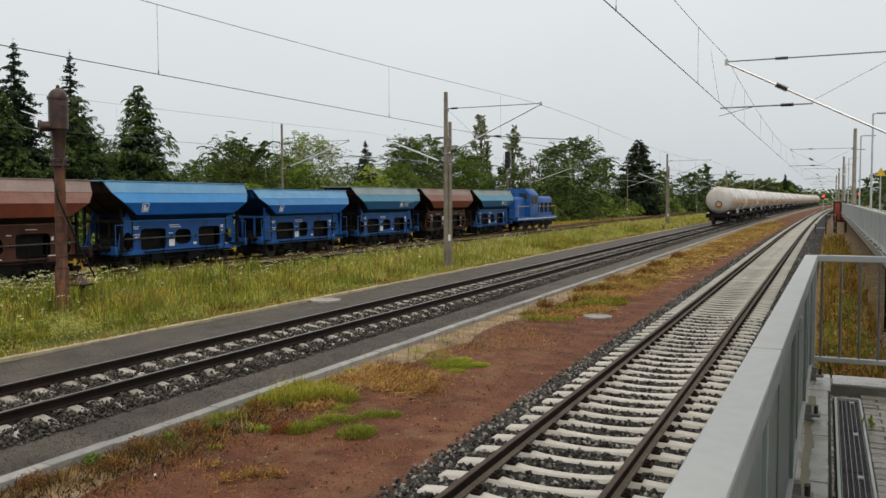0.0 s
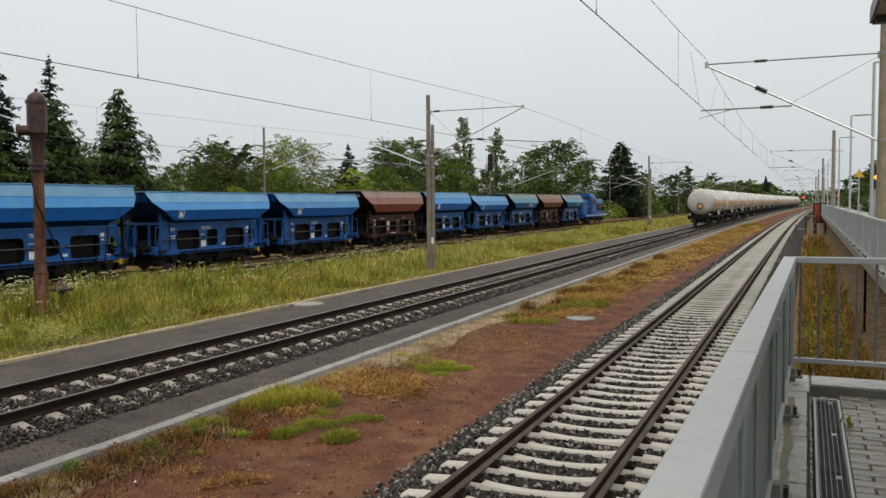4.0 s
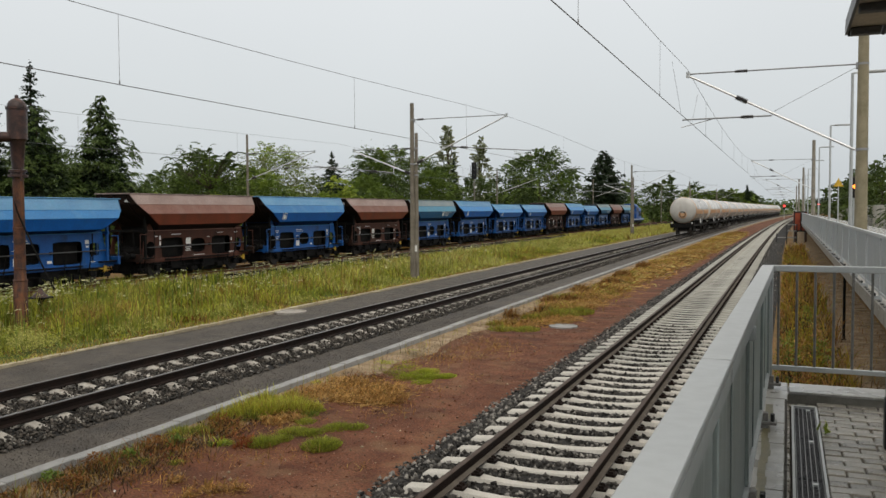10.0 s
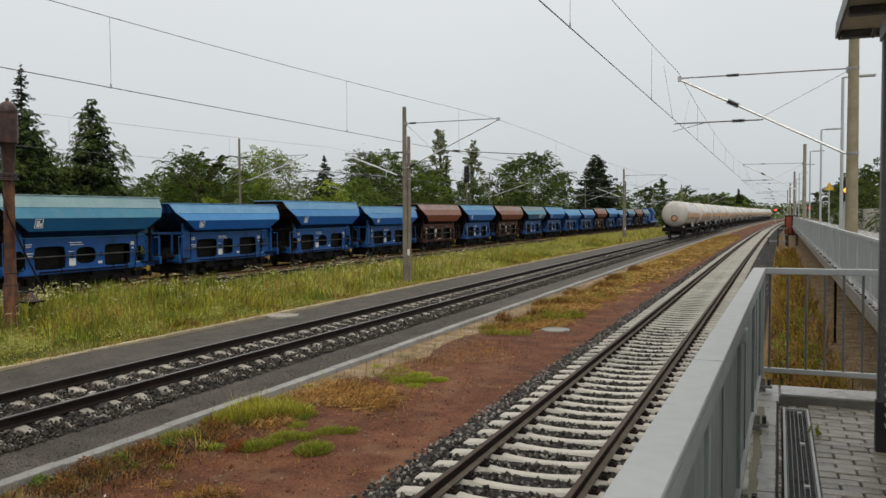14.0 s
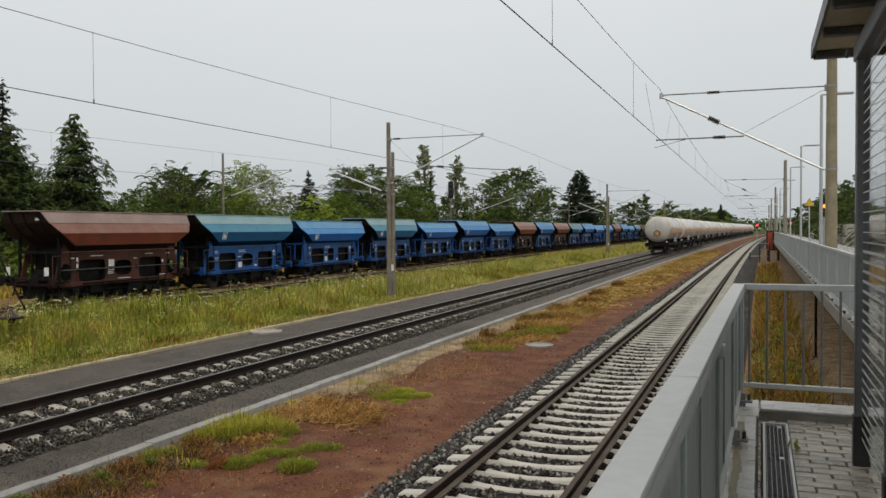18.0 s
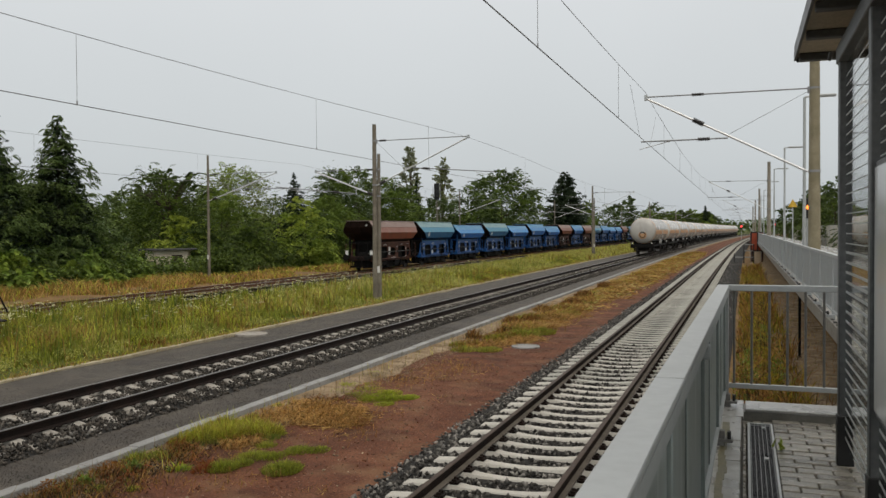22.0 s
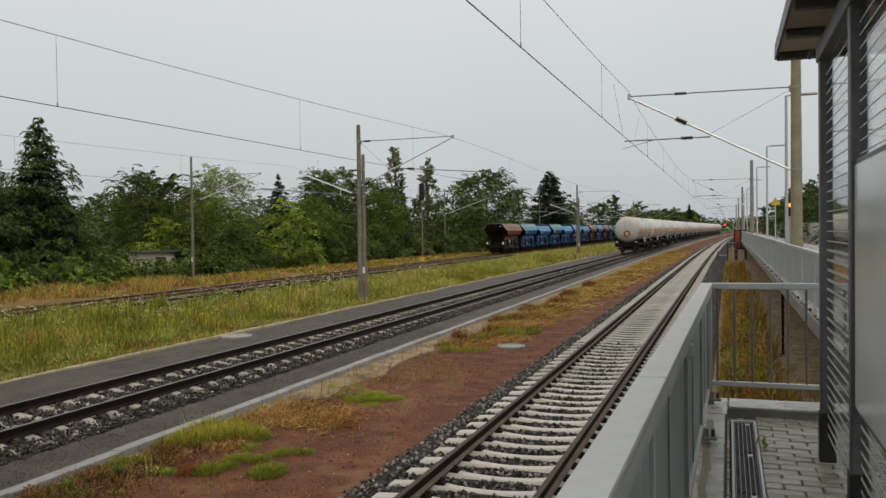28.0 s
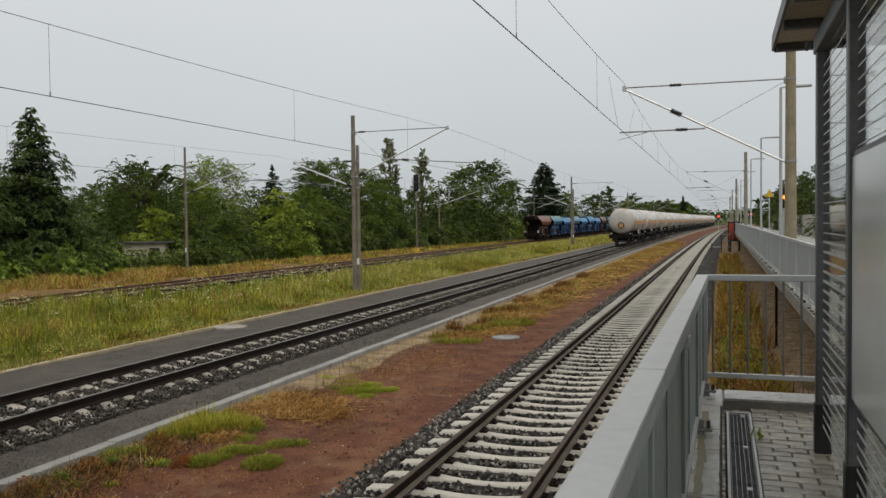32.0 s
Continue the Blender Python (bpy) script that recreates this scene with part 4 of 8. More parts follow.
# ---- overhead line ----
def insulated_tube(parent, a, b, r, frac, name="tube"):
    """A support tube with a ribbed insulator at a fraction of its length."""
    t = part(name, Geo().tube(a, b, r, r, 8), M_ALU if r > 0.03 else M_TUBE, parent)
    a, b = Vector(a), Vector(b)
    d = b - a
    L = d.length
    prof = []
    for i in range(7):
        prof += [(0.05 * i, r * 1.2), (0.05 * i + 0.012, r * 2.6), (0.05 * i + 0.03, r * 2.4)]
    part("insulator", Geo().lathe(a + d * frac, d, prof, 10), M_INSUL, t, "dark ribbed insulator")


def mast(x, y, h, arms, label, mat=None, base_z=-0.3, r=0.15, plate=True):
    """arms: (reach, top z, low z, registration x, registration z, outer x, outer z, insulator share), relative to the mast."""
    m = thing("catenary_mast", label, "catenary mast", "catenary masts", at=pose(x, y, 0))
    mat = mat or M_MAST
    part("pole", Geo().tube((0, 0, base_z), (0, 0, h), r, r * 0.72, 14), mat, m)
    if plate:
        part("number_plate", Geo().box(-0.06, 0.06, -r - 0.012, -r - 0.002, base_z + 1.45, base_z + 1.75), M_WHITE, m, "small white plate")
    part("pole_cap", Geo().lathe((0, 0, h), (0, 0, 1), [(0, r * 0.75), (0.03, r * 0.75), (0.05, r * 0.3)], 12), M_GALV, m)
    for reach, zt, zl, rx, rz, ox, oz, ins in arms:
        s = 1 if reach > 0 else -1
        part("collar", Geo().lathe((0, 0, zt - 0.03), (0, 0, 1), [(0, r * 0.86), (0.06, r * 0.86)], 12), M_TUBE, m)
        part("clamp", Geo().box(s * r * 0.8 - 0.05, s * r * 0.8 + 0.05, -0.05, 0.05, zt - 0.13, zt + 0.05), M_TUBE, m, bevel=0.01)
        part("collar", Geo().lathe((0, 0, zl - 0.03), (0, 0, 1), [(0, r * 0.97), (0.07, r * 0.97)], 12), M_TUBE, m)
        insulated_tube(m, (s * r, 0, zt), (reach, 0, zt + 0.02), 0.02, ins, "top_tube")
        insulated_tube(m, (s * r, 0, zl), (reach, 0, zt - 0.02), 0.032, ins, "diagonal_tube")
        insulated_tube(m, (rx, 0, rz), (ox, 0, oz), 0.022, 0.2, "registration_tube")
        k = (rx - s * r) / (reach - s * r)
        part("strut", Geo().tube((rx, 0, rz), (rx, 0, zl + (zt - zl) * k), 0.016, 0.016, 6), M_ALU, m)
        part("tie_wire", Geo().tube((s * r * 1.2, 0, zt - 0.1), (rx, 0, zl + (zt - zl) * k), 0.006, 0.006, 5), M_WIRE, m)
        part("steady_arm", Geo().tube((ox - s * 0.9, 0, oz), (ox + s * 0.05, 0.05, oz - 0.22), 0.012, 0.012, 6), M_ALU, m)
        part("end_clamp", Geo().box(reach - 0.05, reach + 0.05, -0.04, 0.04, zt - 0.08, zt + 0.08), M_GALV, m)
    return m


def wire(name, pts, label, r=0.007):
    g = Geo()
    g.path(pts, r, 5)
    return solo(name, g, M_WIRE, label, "overhead wire", "overhead wires")


def span_set(x, spans, zc, droppers, label, xm=None):
    """Contact wire, sagging catenary wire and droppers over one track; spans: (y, z) of the catenary at its supports, with the sag after each."""
    c = thing("overhead_line", label, "overhead wire", "overhead wires")
    xm = x if xm is None else xm

    def height(y):
        for (y0, z0, sag), (y1, z1, _) in zip(spans, spans[1:]):
            if y0 <= y <= y1:
                u = (y - y0) / (y1 - y0)
                return z0 + (z1 - z0) * u - sag * 4 * u * (1 - u)
        return spans[-1][1]

    pts = []
    for (y0, z0, sag), (y1, z1, _) in zip(spans, spans[1:]):
        for i in range(16):
            y = y0 + (y1 - y0) * i / 16
            pts.append((x + (xm - x) * abs(2 * i / 16 - 1) ** 6, y, height(y)))
    pts.append((xm, spans[-1][0], spans[-1][1]))
    part("catenary_wire", Geo().path(pts, 0.0065, 5), M_WIRE, c)
    part("contact_wire", Geo().tube((x, spans[0][0], zc), (x, spans[-1][0], zc), 0.0085, 0.0085, 6), M_WIRE, c)
    for y in droppers:
        d = part("dropper", Geo().tube((x, y, zc), (x, y, height(y)), 0.004, 0.004, 5), M_WIRE, c)
        part("dropper_clamp", Geo().box(x - 0.008, x + 0.008, y - 0.012, y + 0.012, zc - 0.012, zc + 0.07), M_TUBE, d)
    return c


span_set(0.03, [(-22, 7.1, 0.5), (25.7, 7.12, 0.5), (73, 7.0, 0.6), (121, 6.95, 0.9), (168, 6.95, 0.9), (216, 6.95, 0.9), (300, 6.95, 0.9)], 5.64,
         [-12, -3, 4, 12.0, 20.2, 32, 40, 49, 58, 66, 80, 90, 100, 110], "near track's contact wire hung from sagging catenary")
span_set(-8.27, [(-24, 7.25, 0.75), (36.5, 7.25, 0.75), (97, 7.22, 0.6), (158, 7.2, 0.9), (220, 7.2, 0.9)], 5.28,
         [-10, 3, 11.9, 20.7, 29.4, 44, 53, 62, 71, 80, 88, 106, 116, 126], "contact wire hung from sagging catenary over second track", -9.0)
span_set(-24.8, [(-12, 7.3, 0.3), (49, 7.45, 0.6), (104, 7.45, 0.6), (147, 7.45, 0.6), (198, 7.4, 0.6)], 5.75, [8, 18, 27, 38, 60, 72, 84, 95], "siding contact wire hung from catenary before trees")

wire("stitch_wire", [(0.03, 24.4, 5.64), (0.03, 22.4, 6.78)], "slanting dropper beside the mast bracket", 0.004)
wire("stitch_wire", [(0.03, 27.2, 5.64), (0.03, 29.0, 6.78)], "slanting dropper beyond the mast bracket", 0.004)
for y in (25.7, 73, 121, 168, 216):
    mast(4.67, y, 9.3 if y < 30 else 8.4, [(-4.6, 6.92, 4.6, -2.3, 5.63, -4.75, 5.62, 0.63)], "tall ochre-grey concrete catenary mast on platform edge", M_MASTY if y < 30 else M_MAST, 1.2, 0.17, False)
for y in (36.5, 97, 158, 220):
    mast(-13.72, y, 8.06, [(4.7, 7.3, 5.2, 1.6, 6.0, 5.95, 5.66, 0.03)], "weathered concrete catenary mast in meadow", M_MASTB, -0.4, 0.13, False)
    mast(-13.54, y + 0.08, 6.66, [(-3.35, 5.95, 4.68, -1.2, 4.82, -5.6, 5.25, 0.05)], "shorter concrete mast with bracket to siding", M_MASTB, -0.4, 0.105)
for x, y in ((-32, 49), (-32.4, 104.3), (-29, 147), (-24.2, 198)):
    mast(x, y, 8.3, [(5.4, 7.0, 5.2, 2.0, 5.95, 7.0, 5.9, 0.05)], "slim weathered mast beside siding before bushes", M_MASTB, -0.3, 0.105)


def lamp_post(x, y, h, label):
    m = thing("platform_lamp", label, "street lamp", "platform lamps", at=pose(x, y, 0))
    part("pole", Geo().tube((0, 0, 1.58), (0, 0, h), 0.055, 0.04, 10), M_GALV, m)
    part("arm", Geo().tube((0, 0, h), (0.35, 0, h + 0.02), 0.028, 0.028, 8), M_GALV, m)
    part("lamp_head", Geo().box(0.15, 0.85, -0.1, 0.1, h - 0.02, h + 0.05), M_GALV, m, "flat grey lamp head", bevel=0.02)
    part("base_box", Geo().box(-0.07, 0.07, -0.07, 0.07, 1.58, 2.2), M_GALV, m, bevel=0.01)


for x, y, h in ((4.49, 27.0, 6.87), (4.64, 43.8, 6.9), (4.64, 59, 6.9), (4.65, 75, 6.9), (4.65, 91, 6.9), (4.65, 107, 6.9), (4.65, 123, 6.9)):
    lamp_post(x, y, h, "slim galvanised platform lamp with flat head")


# ---- trains ----
def wheelset(parent, y, r=0.46, seg=24):
    w = part("wheelset", Geo().tube((-0.9, y, r), (0.9, y, r), 0.08, 0.08, 10), M_BLACK, parent)
    for s in (-1, 1):
        part("wheel", Geo().lathe((s * 0.685, y, r), (s, 0, 0), [(0, r + 0.028), (0.03, r + 0.028), (0.035, r), (0.13, r - 0.008), (0.13, r - 0.07), (0.10, r - 0.09), (0.09, 0.16), (0.14, 0.14), (0.14, 0.05)], seg), M_WHEEL, w, "steel wheel with worn tread")
        part("axle_box", Geo().box(s * 0.98 - 0.1, s * 0.98 + 0.1, y - 0.13, y + 0.13, r - 0.13, r + 0.14), M_BLACK, w, bevel=0.02)
        g = Geo()
        for k in range(5):
            g.box(s * 1.0 - 0.05, s * 1.0 + 0.05, y - 0.52 + 0.08 * k, y + 0.52 - 0.08 * k, r + 0.15 + 0.018 * k, r + 0.164 + 0.018 * k)
        part("leaf_spring", g, M_BLACK, w, smooth=False)
    return w


def buffers(parent, y, d):
    for s in (-0.88, 0.88):
        b = part("buffer", Geo().lathe((s, y, 1.05), (0, d, 0), [(0, 0.13), (0.28, 0.12), (0.28, 0.08), (0.50, 0.08), (0.52, 0.22), (0.56, 0.235), (0.575, 0.18)], 16), M_BLACK, parent)


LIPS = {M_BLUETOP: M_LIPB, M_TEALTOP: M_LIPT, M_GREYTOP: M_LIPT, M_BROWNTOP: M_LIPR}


def holed(g, x0, x1, y0, y1, z0, z1, hole, power, lean0=0.0, lean1=0.0, n=24):
    """A plate from x0 to x1 with one rounded opening; hole: (y, z, half width, half height); lean: how far a side splays towards its foot."""
    hy, hz, ry, rz = hole
    corners = [math.atan2(z - hz, y - hy) for y in (y0, y1) for z in (z0, z1)]
    angles = sorted({round(2 * math.pi * i / n - math.pi, 4) for i in range(n)} | {round(q, 4) for q in corners})
    vs, k = [], len(angles)
    for x in (x0, x1):
        for outer in (False, True):
            for q in angles:
                c, d = math.cos(q), math.sin(q)
                if outer:
                    r = min(((y1 if c > 0 else y0) - hy) / c if abs(c) > 1e-6 else 1e9, ((z1 if d > 0 else z0) - hz) / d if abs(d) > 1e-6 else 1e9)
                    y, z = hy + r * c, hz + r * d
                    if y < y0 + 1e-3:
                        y -= lean0 * (z1 - z) / (z1 - z0)
                    if y > y1 - 1e-3:
                        y += lean1 * (z1 - z) / (z1 - z0)
                else:
                    r = (abs(c / ry) ** power + abs(d / rz) ** power) ** (-1 / power)
                    y, z = hy + r * c, hz + r * d
                vs.append((x, y, z))
    fs = []
    for i in range(k):
        j = (i + 1) % k
        fs += [(i, j, k + j, k + i), (2 * k + i, 2 * k + j, 3 * k + j, 3 * k + i), (i, j, 2 * k + j, 2 * k + i), (k + i, k + j, 3 * k + j, 3 * k + i)]
    return g.add(vs, fs)


def hopper(kind):
    """Two-axle hopper wagon. Origin at its middle on the rail; 9.72 m over the buffers."""
    body, top, drop, label = kind
    brown = body is M_BROWN
    w = thing("hopper_wagon", label, "freight wagon", "hopper train")
    # container: (half width, half length, z)
    roof_z = 3.79 - drop
    ring = [(0.95, 4.52, roof_z), (1.25, 4.36, 3.33 - drop)]
    lip = [(1.25, 4.36, 3.329 - drop), (1.50, 3.97, 2.92 - 0.7 * drop)]
    low = [(1.50, 3.97, 2.918 - 0.7 * drop), (1.37, 3.17, 2.41 - 0.5 * drop)]
    under = [(1.365, 3.165, 2.408 - 0.5 * drop), (0.86, 2.75, 2.13)]
    fun = [(0.855, 2.745, 2.128), (0.72, 2.35, 1.55), (0.62, 2.1, 1.15)]

    def shell(levels, cap_top=False, cap_low=False, ends=True):
        g = Geo()
        vs = []
        for hw, hl, z in levels:
            vs += [(-hw, -hl, z), (hw, -hl, z), (hw, hl, z), (-hw, hl, z)]
        fs = []
        for k in range(len(levels) - 1):
            for i in range(4):
                if not ends and i % 2 == 0:
                    continue
                j = (i + 1) % 4
                fs.append((k * 4 + i, k * 4 + j, (k + 1) * 4 + j, (k + 1) * 4 + i))
        if cap_top:
            fs.append((0, 1, 2, 3))
        if cap_low:
            n = (len(levels) - 1) * 4
            fs.append((n, n + 3, n + 2, n + 1))
        return g.add(vs, fs)

    # Upper sides paler than the band: fading and dust, plus caught skylight in colour.
    part("upper_body", shell(ring, True), top, w, "weathered upper side, paler for skylight on its slope", bevel=0.02)
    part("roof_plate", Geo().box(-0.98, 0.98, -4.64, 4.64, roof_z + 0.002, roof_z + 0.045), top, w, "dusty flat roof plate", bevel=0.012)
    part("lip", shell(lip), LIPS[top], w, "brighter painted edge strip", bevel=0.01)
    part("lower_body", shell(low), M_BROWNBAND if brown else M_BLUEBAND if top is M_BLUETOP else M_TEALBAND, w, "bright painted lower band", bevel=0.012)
    # Overhang shade is put into the colour: darker than the band above.
    part("under_slope", shell(under), M_ENDWALL if brown else M_ENDBLUE, w, "sloping lower body darkened for overhang shade")
    # Black colour paints the shade seen through the side openings.
    part("funnel", shell(fun, False, True), M_BLACK, w, "funnel painted black as shade behind openings")
    for z, hw, hl in ((3.33 - drop, 1.252, 4.362), (2.92 - 0.7 * drop, 1.502, 3.972)):
        for s in (-1, 1):
            part("seam", Geo().box(s * hw - 0.008, s * hw + 0.008, -hl + 0.03, hl - 0.03, z - 0.012, z + 0.012), LIPS[top], w)
    end_mat = body if drop else M_BLACK
    for s in (-1, 1):
        # dark end wall slopes inwards below the roof plate
        e = [(0.93, 4.545, roof_z - 0.01), (1.235, 4.385, 3.33 - drop), (1.475, 3.99, 2.92 - 0.7 * drop), (1.34, 3.19, 2.41 - 0.5 * drop)]
        vs = [(q * hw, s * hl, z) for hw, hl, z in e for q in (-1, 1)]
        part("end_plate", Geo().add(vs, [(2 * k, 2 * k + 1, 2 * k + 3, 2 * k + 2) for k in range(3)]), M_ENDWALL if not drop else M_ENDBLUE, w, "dark end wall", smooth=False)
        if drop:
            part("end_strip", Geo().add([(q, s * (l + o), z) for o in (0.004, 0.02) for l, z in ((4.545, roof_z - 0.02), (4.40, 3.37 - drop)) for q in (-0.93, 0.93)], [(0, 1, 3, 2), (4, 5, 7, 6), (0, 1, 5, 4), (2, 3, 7, 6), (0, 2, 6, 4), (1, 3, 7, 5)]), M_BLUE, w, "blue strip along the end's top", smooth=False)
        for x in (-0.72, 0.0, 0.72):
            g = Geo()
            for (h0, l0, z0), (h1, l1, z1) in zip(e, e[1:]):
                g.add([(x - 0.035, s * (l0 + 0.002), z0), (x + 0.035, s * (l0 + 0.002), z0), (x + 0.035, s * (l0 + 0.07), z0), (x - 0.035, s * (l0 + 0.07), z0),
                       (x - 0.035, s * (l1 + 0.002), z1), (x + 0.035, s * (l1 + 0.002), z1), (x + 0.035, s * (l1 + 0.07), z1), (x - 0.035, s * (l1 + 0.07), z1)],
                      [(0, 1, 2, 3), (4, 5, 6, 7), (0, 1, 5, 4), (1, 2, 6, 5), (2, 3, 7, 6), (3, 0, 4, 7)])
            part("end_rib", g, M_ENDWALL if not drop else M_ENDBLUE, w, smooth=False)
        if brown:
            part("marking_triangle", Geo().add([(0.62, s * 4.50, 3.44), (0.84, s * 4.50, 3.44), (0.73, s * 4.55, 3.62), (0.62, s * 4.49, 3.44), (0.84, s * 4.49, 3.44), (0.73, s * 4.54, 3.62)],
                                               [(0, 1, 2), (3, 5, 4), (0, 1, 4, 3), (1, 2, 5, 4), (2, 0, 3, 5)]), M_WHITE, w, "small pale triangle mark", smooth=False)
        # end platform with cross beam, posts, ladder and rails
        # Added black panel stands in for the dark under the end slope.
        part("end_bulkhead", Geo().box(-0.95, 0.95, s * 3.02 - 0.03, s * 3.02 + 0.03, 0.95, 2.4), M_BLACK, w, "added dark panel for shade under end slope")
        part("cross_beam", Geo().box(-1.15, 1.15, s * 3.72 - 0.05, s * 3.72 + 0.05, 2.08, 2.2), end_mat, w, bevel=0.01)
        for x in (-1.05, 1.05):
            part("end_leg", Geo().box(x - 0.05, x + 0.05, s * 3.72 - 0.05, s * 3.72 + 0.05, 0.9, 2.9), end_mat, w)
            part("handrail", Geo().path([(x * 1.14, s * 4.2, 0.95), (x * 1.14, s * 4.2, 2.0), (x * 1.14, s * 3.78, 2.0)], 0.018), body, w)
        for x in (-0.35, 0.42):
            part("end_post", Geo().box(x - 0.04, x + 0.04, s * 3.75 - 0.04, s * 3.75 + 0.04, 0.95, 2.09), end_mat, w)
        part("end_platform", Geo().box(-1.2, 1.2, min(s * 3.3, s * 4.25), max(s * 3.3, s * 4.25), 0.90, 0.95), M_BLACK, w)
        buffers(w, s * 4.28, s)
        part("coupling", Geo().tube((0, s * 4.2, 1.0), (0, s * 4.86, 0.96), 0.05, 0.05, 8), M_BLACK, w)
        for x in (-0.45, 0.3):
            part("brake_hose", Geo().path([(x, s * 4.3, 0.98), (x, s * 4.5, 0.85), (x + 0.03, s * 4.62, 0.55), (x + 0.05, s * 4.7, 0.42)], 0.03, 6), M_BLACK, w)
        part("brake_tank", Geo().lathe((-0.5, s * 3.5, 1.2), (1, 0, 0), [(0, 0.1), (0.05, 0.22), (0.95, 0.22), (1.0, 0.1)], 12), M_BLACK, w)
        part("head_stock", Geo().box(-1.25, 1.25, s * 4.2 - 0.07, s * 4.2 + 0.07, 0.78, 1.12), M_ENDWALL if brown else body, w, bevel=0.015)
        wheelset(w, s * 2.9)
    for s in (-1, 1):
        x = s * 0.92
        x0, x1 = x - 0.02, x + 0.02
        part("sole_bar", Geo().box(x - 0.05, x + 0.05, -4.15, 4.15, 0.70, 0.88), body, w, bevel=0.012)
        # side plate: five cells, each with its own opening
        cells = ((-3.57, -2.74, None, 2, 0.30, 0.0), (-2.736, -0.96, (-1.75, 1.36, 0.82, 0.46), 9, 0.0, 0.0), (-0.956, 0.98, (-0.02, 1.40, 0.40, 0.40), 6, 0.0, 0.0),
                 (0.984, 2.736, (1.70, 1.36, 0.78, 0.46), 9, 0.0, 0.0), (2.74, 3.57, (3.12, 1.46, 0.26, 0.26), 6, 0.0, 0.30)) if drop else ((-3.57, -2.74, (-3.26, 1.30, 0.27, 0.37), 2.4, 0.30, 0.0), (-2.736, -0.96, (-1.80, 1.34, 0.76, 0.46), 9, 0.0, 0.0), (-0.956, 0.98, (0.05, 1.38, 0.53, 0.34), 3.2, 0.0, 0.0),
                                            (0.984, 2.736, (1.83, 1.34, 0.76, 0.46), 9, 0.0, 0.0), (2.74, 3.57, (3.26, 1.30, 0.27, 0.37), 2.4, 0.0, 0.30))
        for y0, y1, hole, power, a0, a1 in cells:
            if hole:
                g = holed(Geo(), x0, x1, y0, y1, 0.88, 2.13, hole, power, a0, a1)
            else:
                g = Geo().add([(q, y, z) for q in (x0, x1) for y, z in ((y0 - a0, 0.88), (y1, 0.88), (y1, 2.13), (y0, 2.13))], [(0, 1, 2, 3), (7, 6, 5, 4), (0, 4, 5, 1), (1, 5, 6, 2), (2, 6, 7, 3), (3, 7, 4, 0)])
            part("side_plate", g, body, w, smooth=False)
        part("plate_edge", Geo().box(x - s * 0.0 - 0.035, x + 0.035, -3.55, 3.55, 2.13, 2.165), LIPS[top], w, "bright top edge of side plate")
        for q in (-1, 1):
            part("plate_gusset", Geo().add([(x0, q * 3.05, 2.166), (x0, q * 3.55, 2.166), (x0, q * 3.30, 2.52), (x0 + 0.03, q * 3.05, 2.166), (x0 + 0.03, q * 3.55, 2.166), (x0 + 0.03, q * 3.30, 2.52)], [(0, 1, 2), (3, 5, 4), (0, 1, 4, 3), (1, 2, 5, 4), (2, 0, 3, 5)]), body, w, smooth=False)
            part("discharge_flap", Geo().box(min(s * 0.66, s * 0.74), max(s * 0.66, s * 0.74), q * 1.8 - 0.6, q * 1.8 + 0.6, 0.9, 1.75), M_BLACK, w)
        xo = x + s * 0.09
        part("control_rod", Geo().tube((xo, -3.55, 1.40), (xo, 3.9, 1.40), 0.024, 0.024, 8), M_RODGREY, w, "grey control rod")
        part("control_rod", Geo().tube((xo, -2.4, 0.80), (xo, 2.4, 0.80), 0.03, 0.03, 8), M_BLACK, w)
        for y in (-2.62, -0.72, 0.85, 2.9):
            part("rod_bracket", Geo().box(min(x, xo) - 0.005, max(x, xo) + 0.005, y - 0.03, y + 0.03, 1.34, 1.46), M_BLACK, w)
        for y in (-1.35, 1.45, 2.25, 2.75):
            part("lever", Geo().tube((xo, y, 0.62), (xo, y + 0.16, 1.42), 0.022, 0.018, 6), M_BLACK, w)
        xm = x + s * 0.026
        zp = 1.46 if brown else 0.98
        part("sign_plate", Geo().box(xm - 0.004, xm + 0.004, -0.86, -0.52, zp, zp + 0.30), M_WHITE, w, "small white marking plate", smooth=False)
        bars = [(-2.70, -2.60, 1.72, 1.90), (-2.70, -2.60, 1.46, 1.64), (-2.98, -2.80, 1.86, 1.90), (-0.90, -0.52, 1.30, 1.335), (-0.88, -0.6, 1.22, 1.255), (-0.90, -0.55, 1.14, 1.175), (-1.9, -1.2, 1.93, 1.965), (2.45, 2.85, 0.93, 0.965),
                (1.5, 2.0, 1.94, 1.965), (2.62, 2.72, 1.52, 1.66), (0.7, 0.92, 1.75, 1.78), (2.9, 3.2, 1.93, 1.96), (-0.3, 0.5, 0.90, 0.93)] if brown else \
               [(-2.98, -2.66, 1.88, 1.915), (-2.95, -2.70, 1.80, 1.835), (-2.98, -2.62, 1.54, 1.575), (-2.90, -2.65, 1.44, 1.47), (-0.85, -0.2, 1.90, 1.935), (-0.8, -0.1, 1.81, 1.845), (-0.88, -0.62, 1.55, 1.58), (0.7, 0.92, 1.0, 1.1), (2.62, 2.82, 1.7, 1.86), (2.66, 2.8, 1.55, 1.62), (2.9, 3.15, 0.93, 0.965)]
        for y0, y1, z0, z1 in bars:
            part("marking_bar", Geo().box(xm - 0.003, xm + 0.003, y0, y1, z0, z1), M_WHITE, w, "white marking bar", smooth=False)
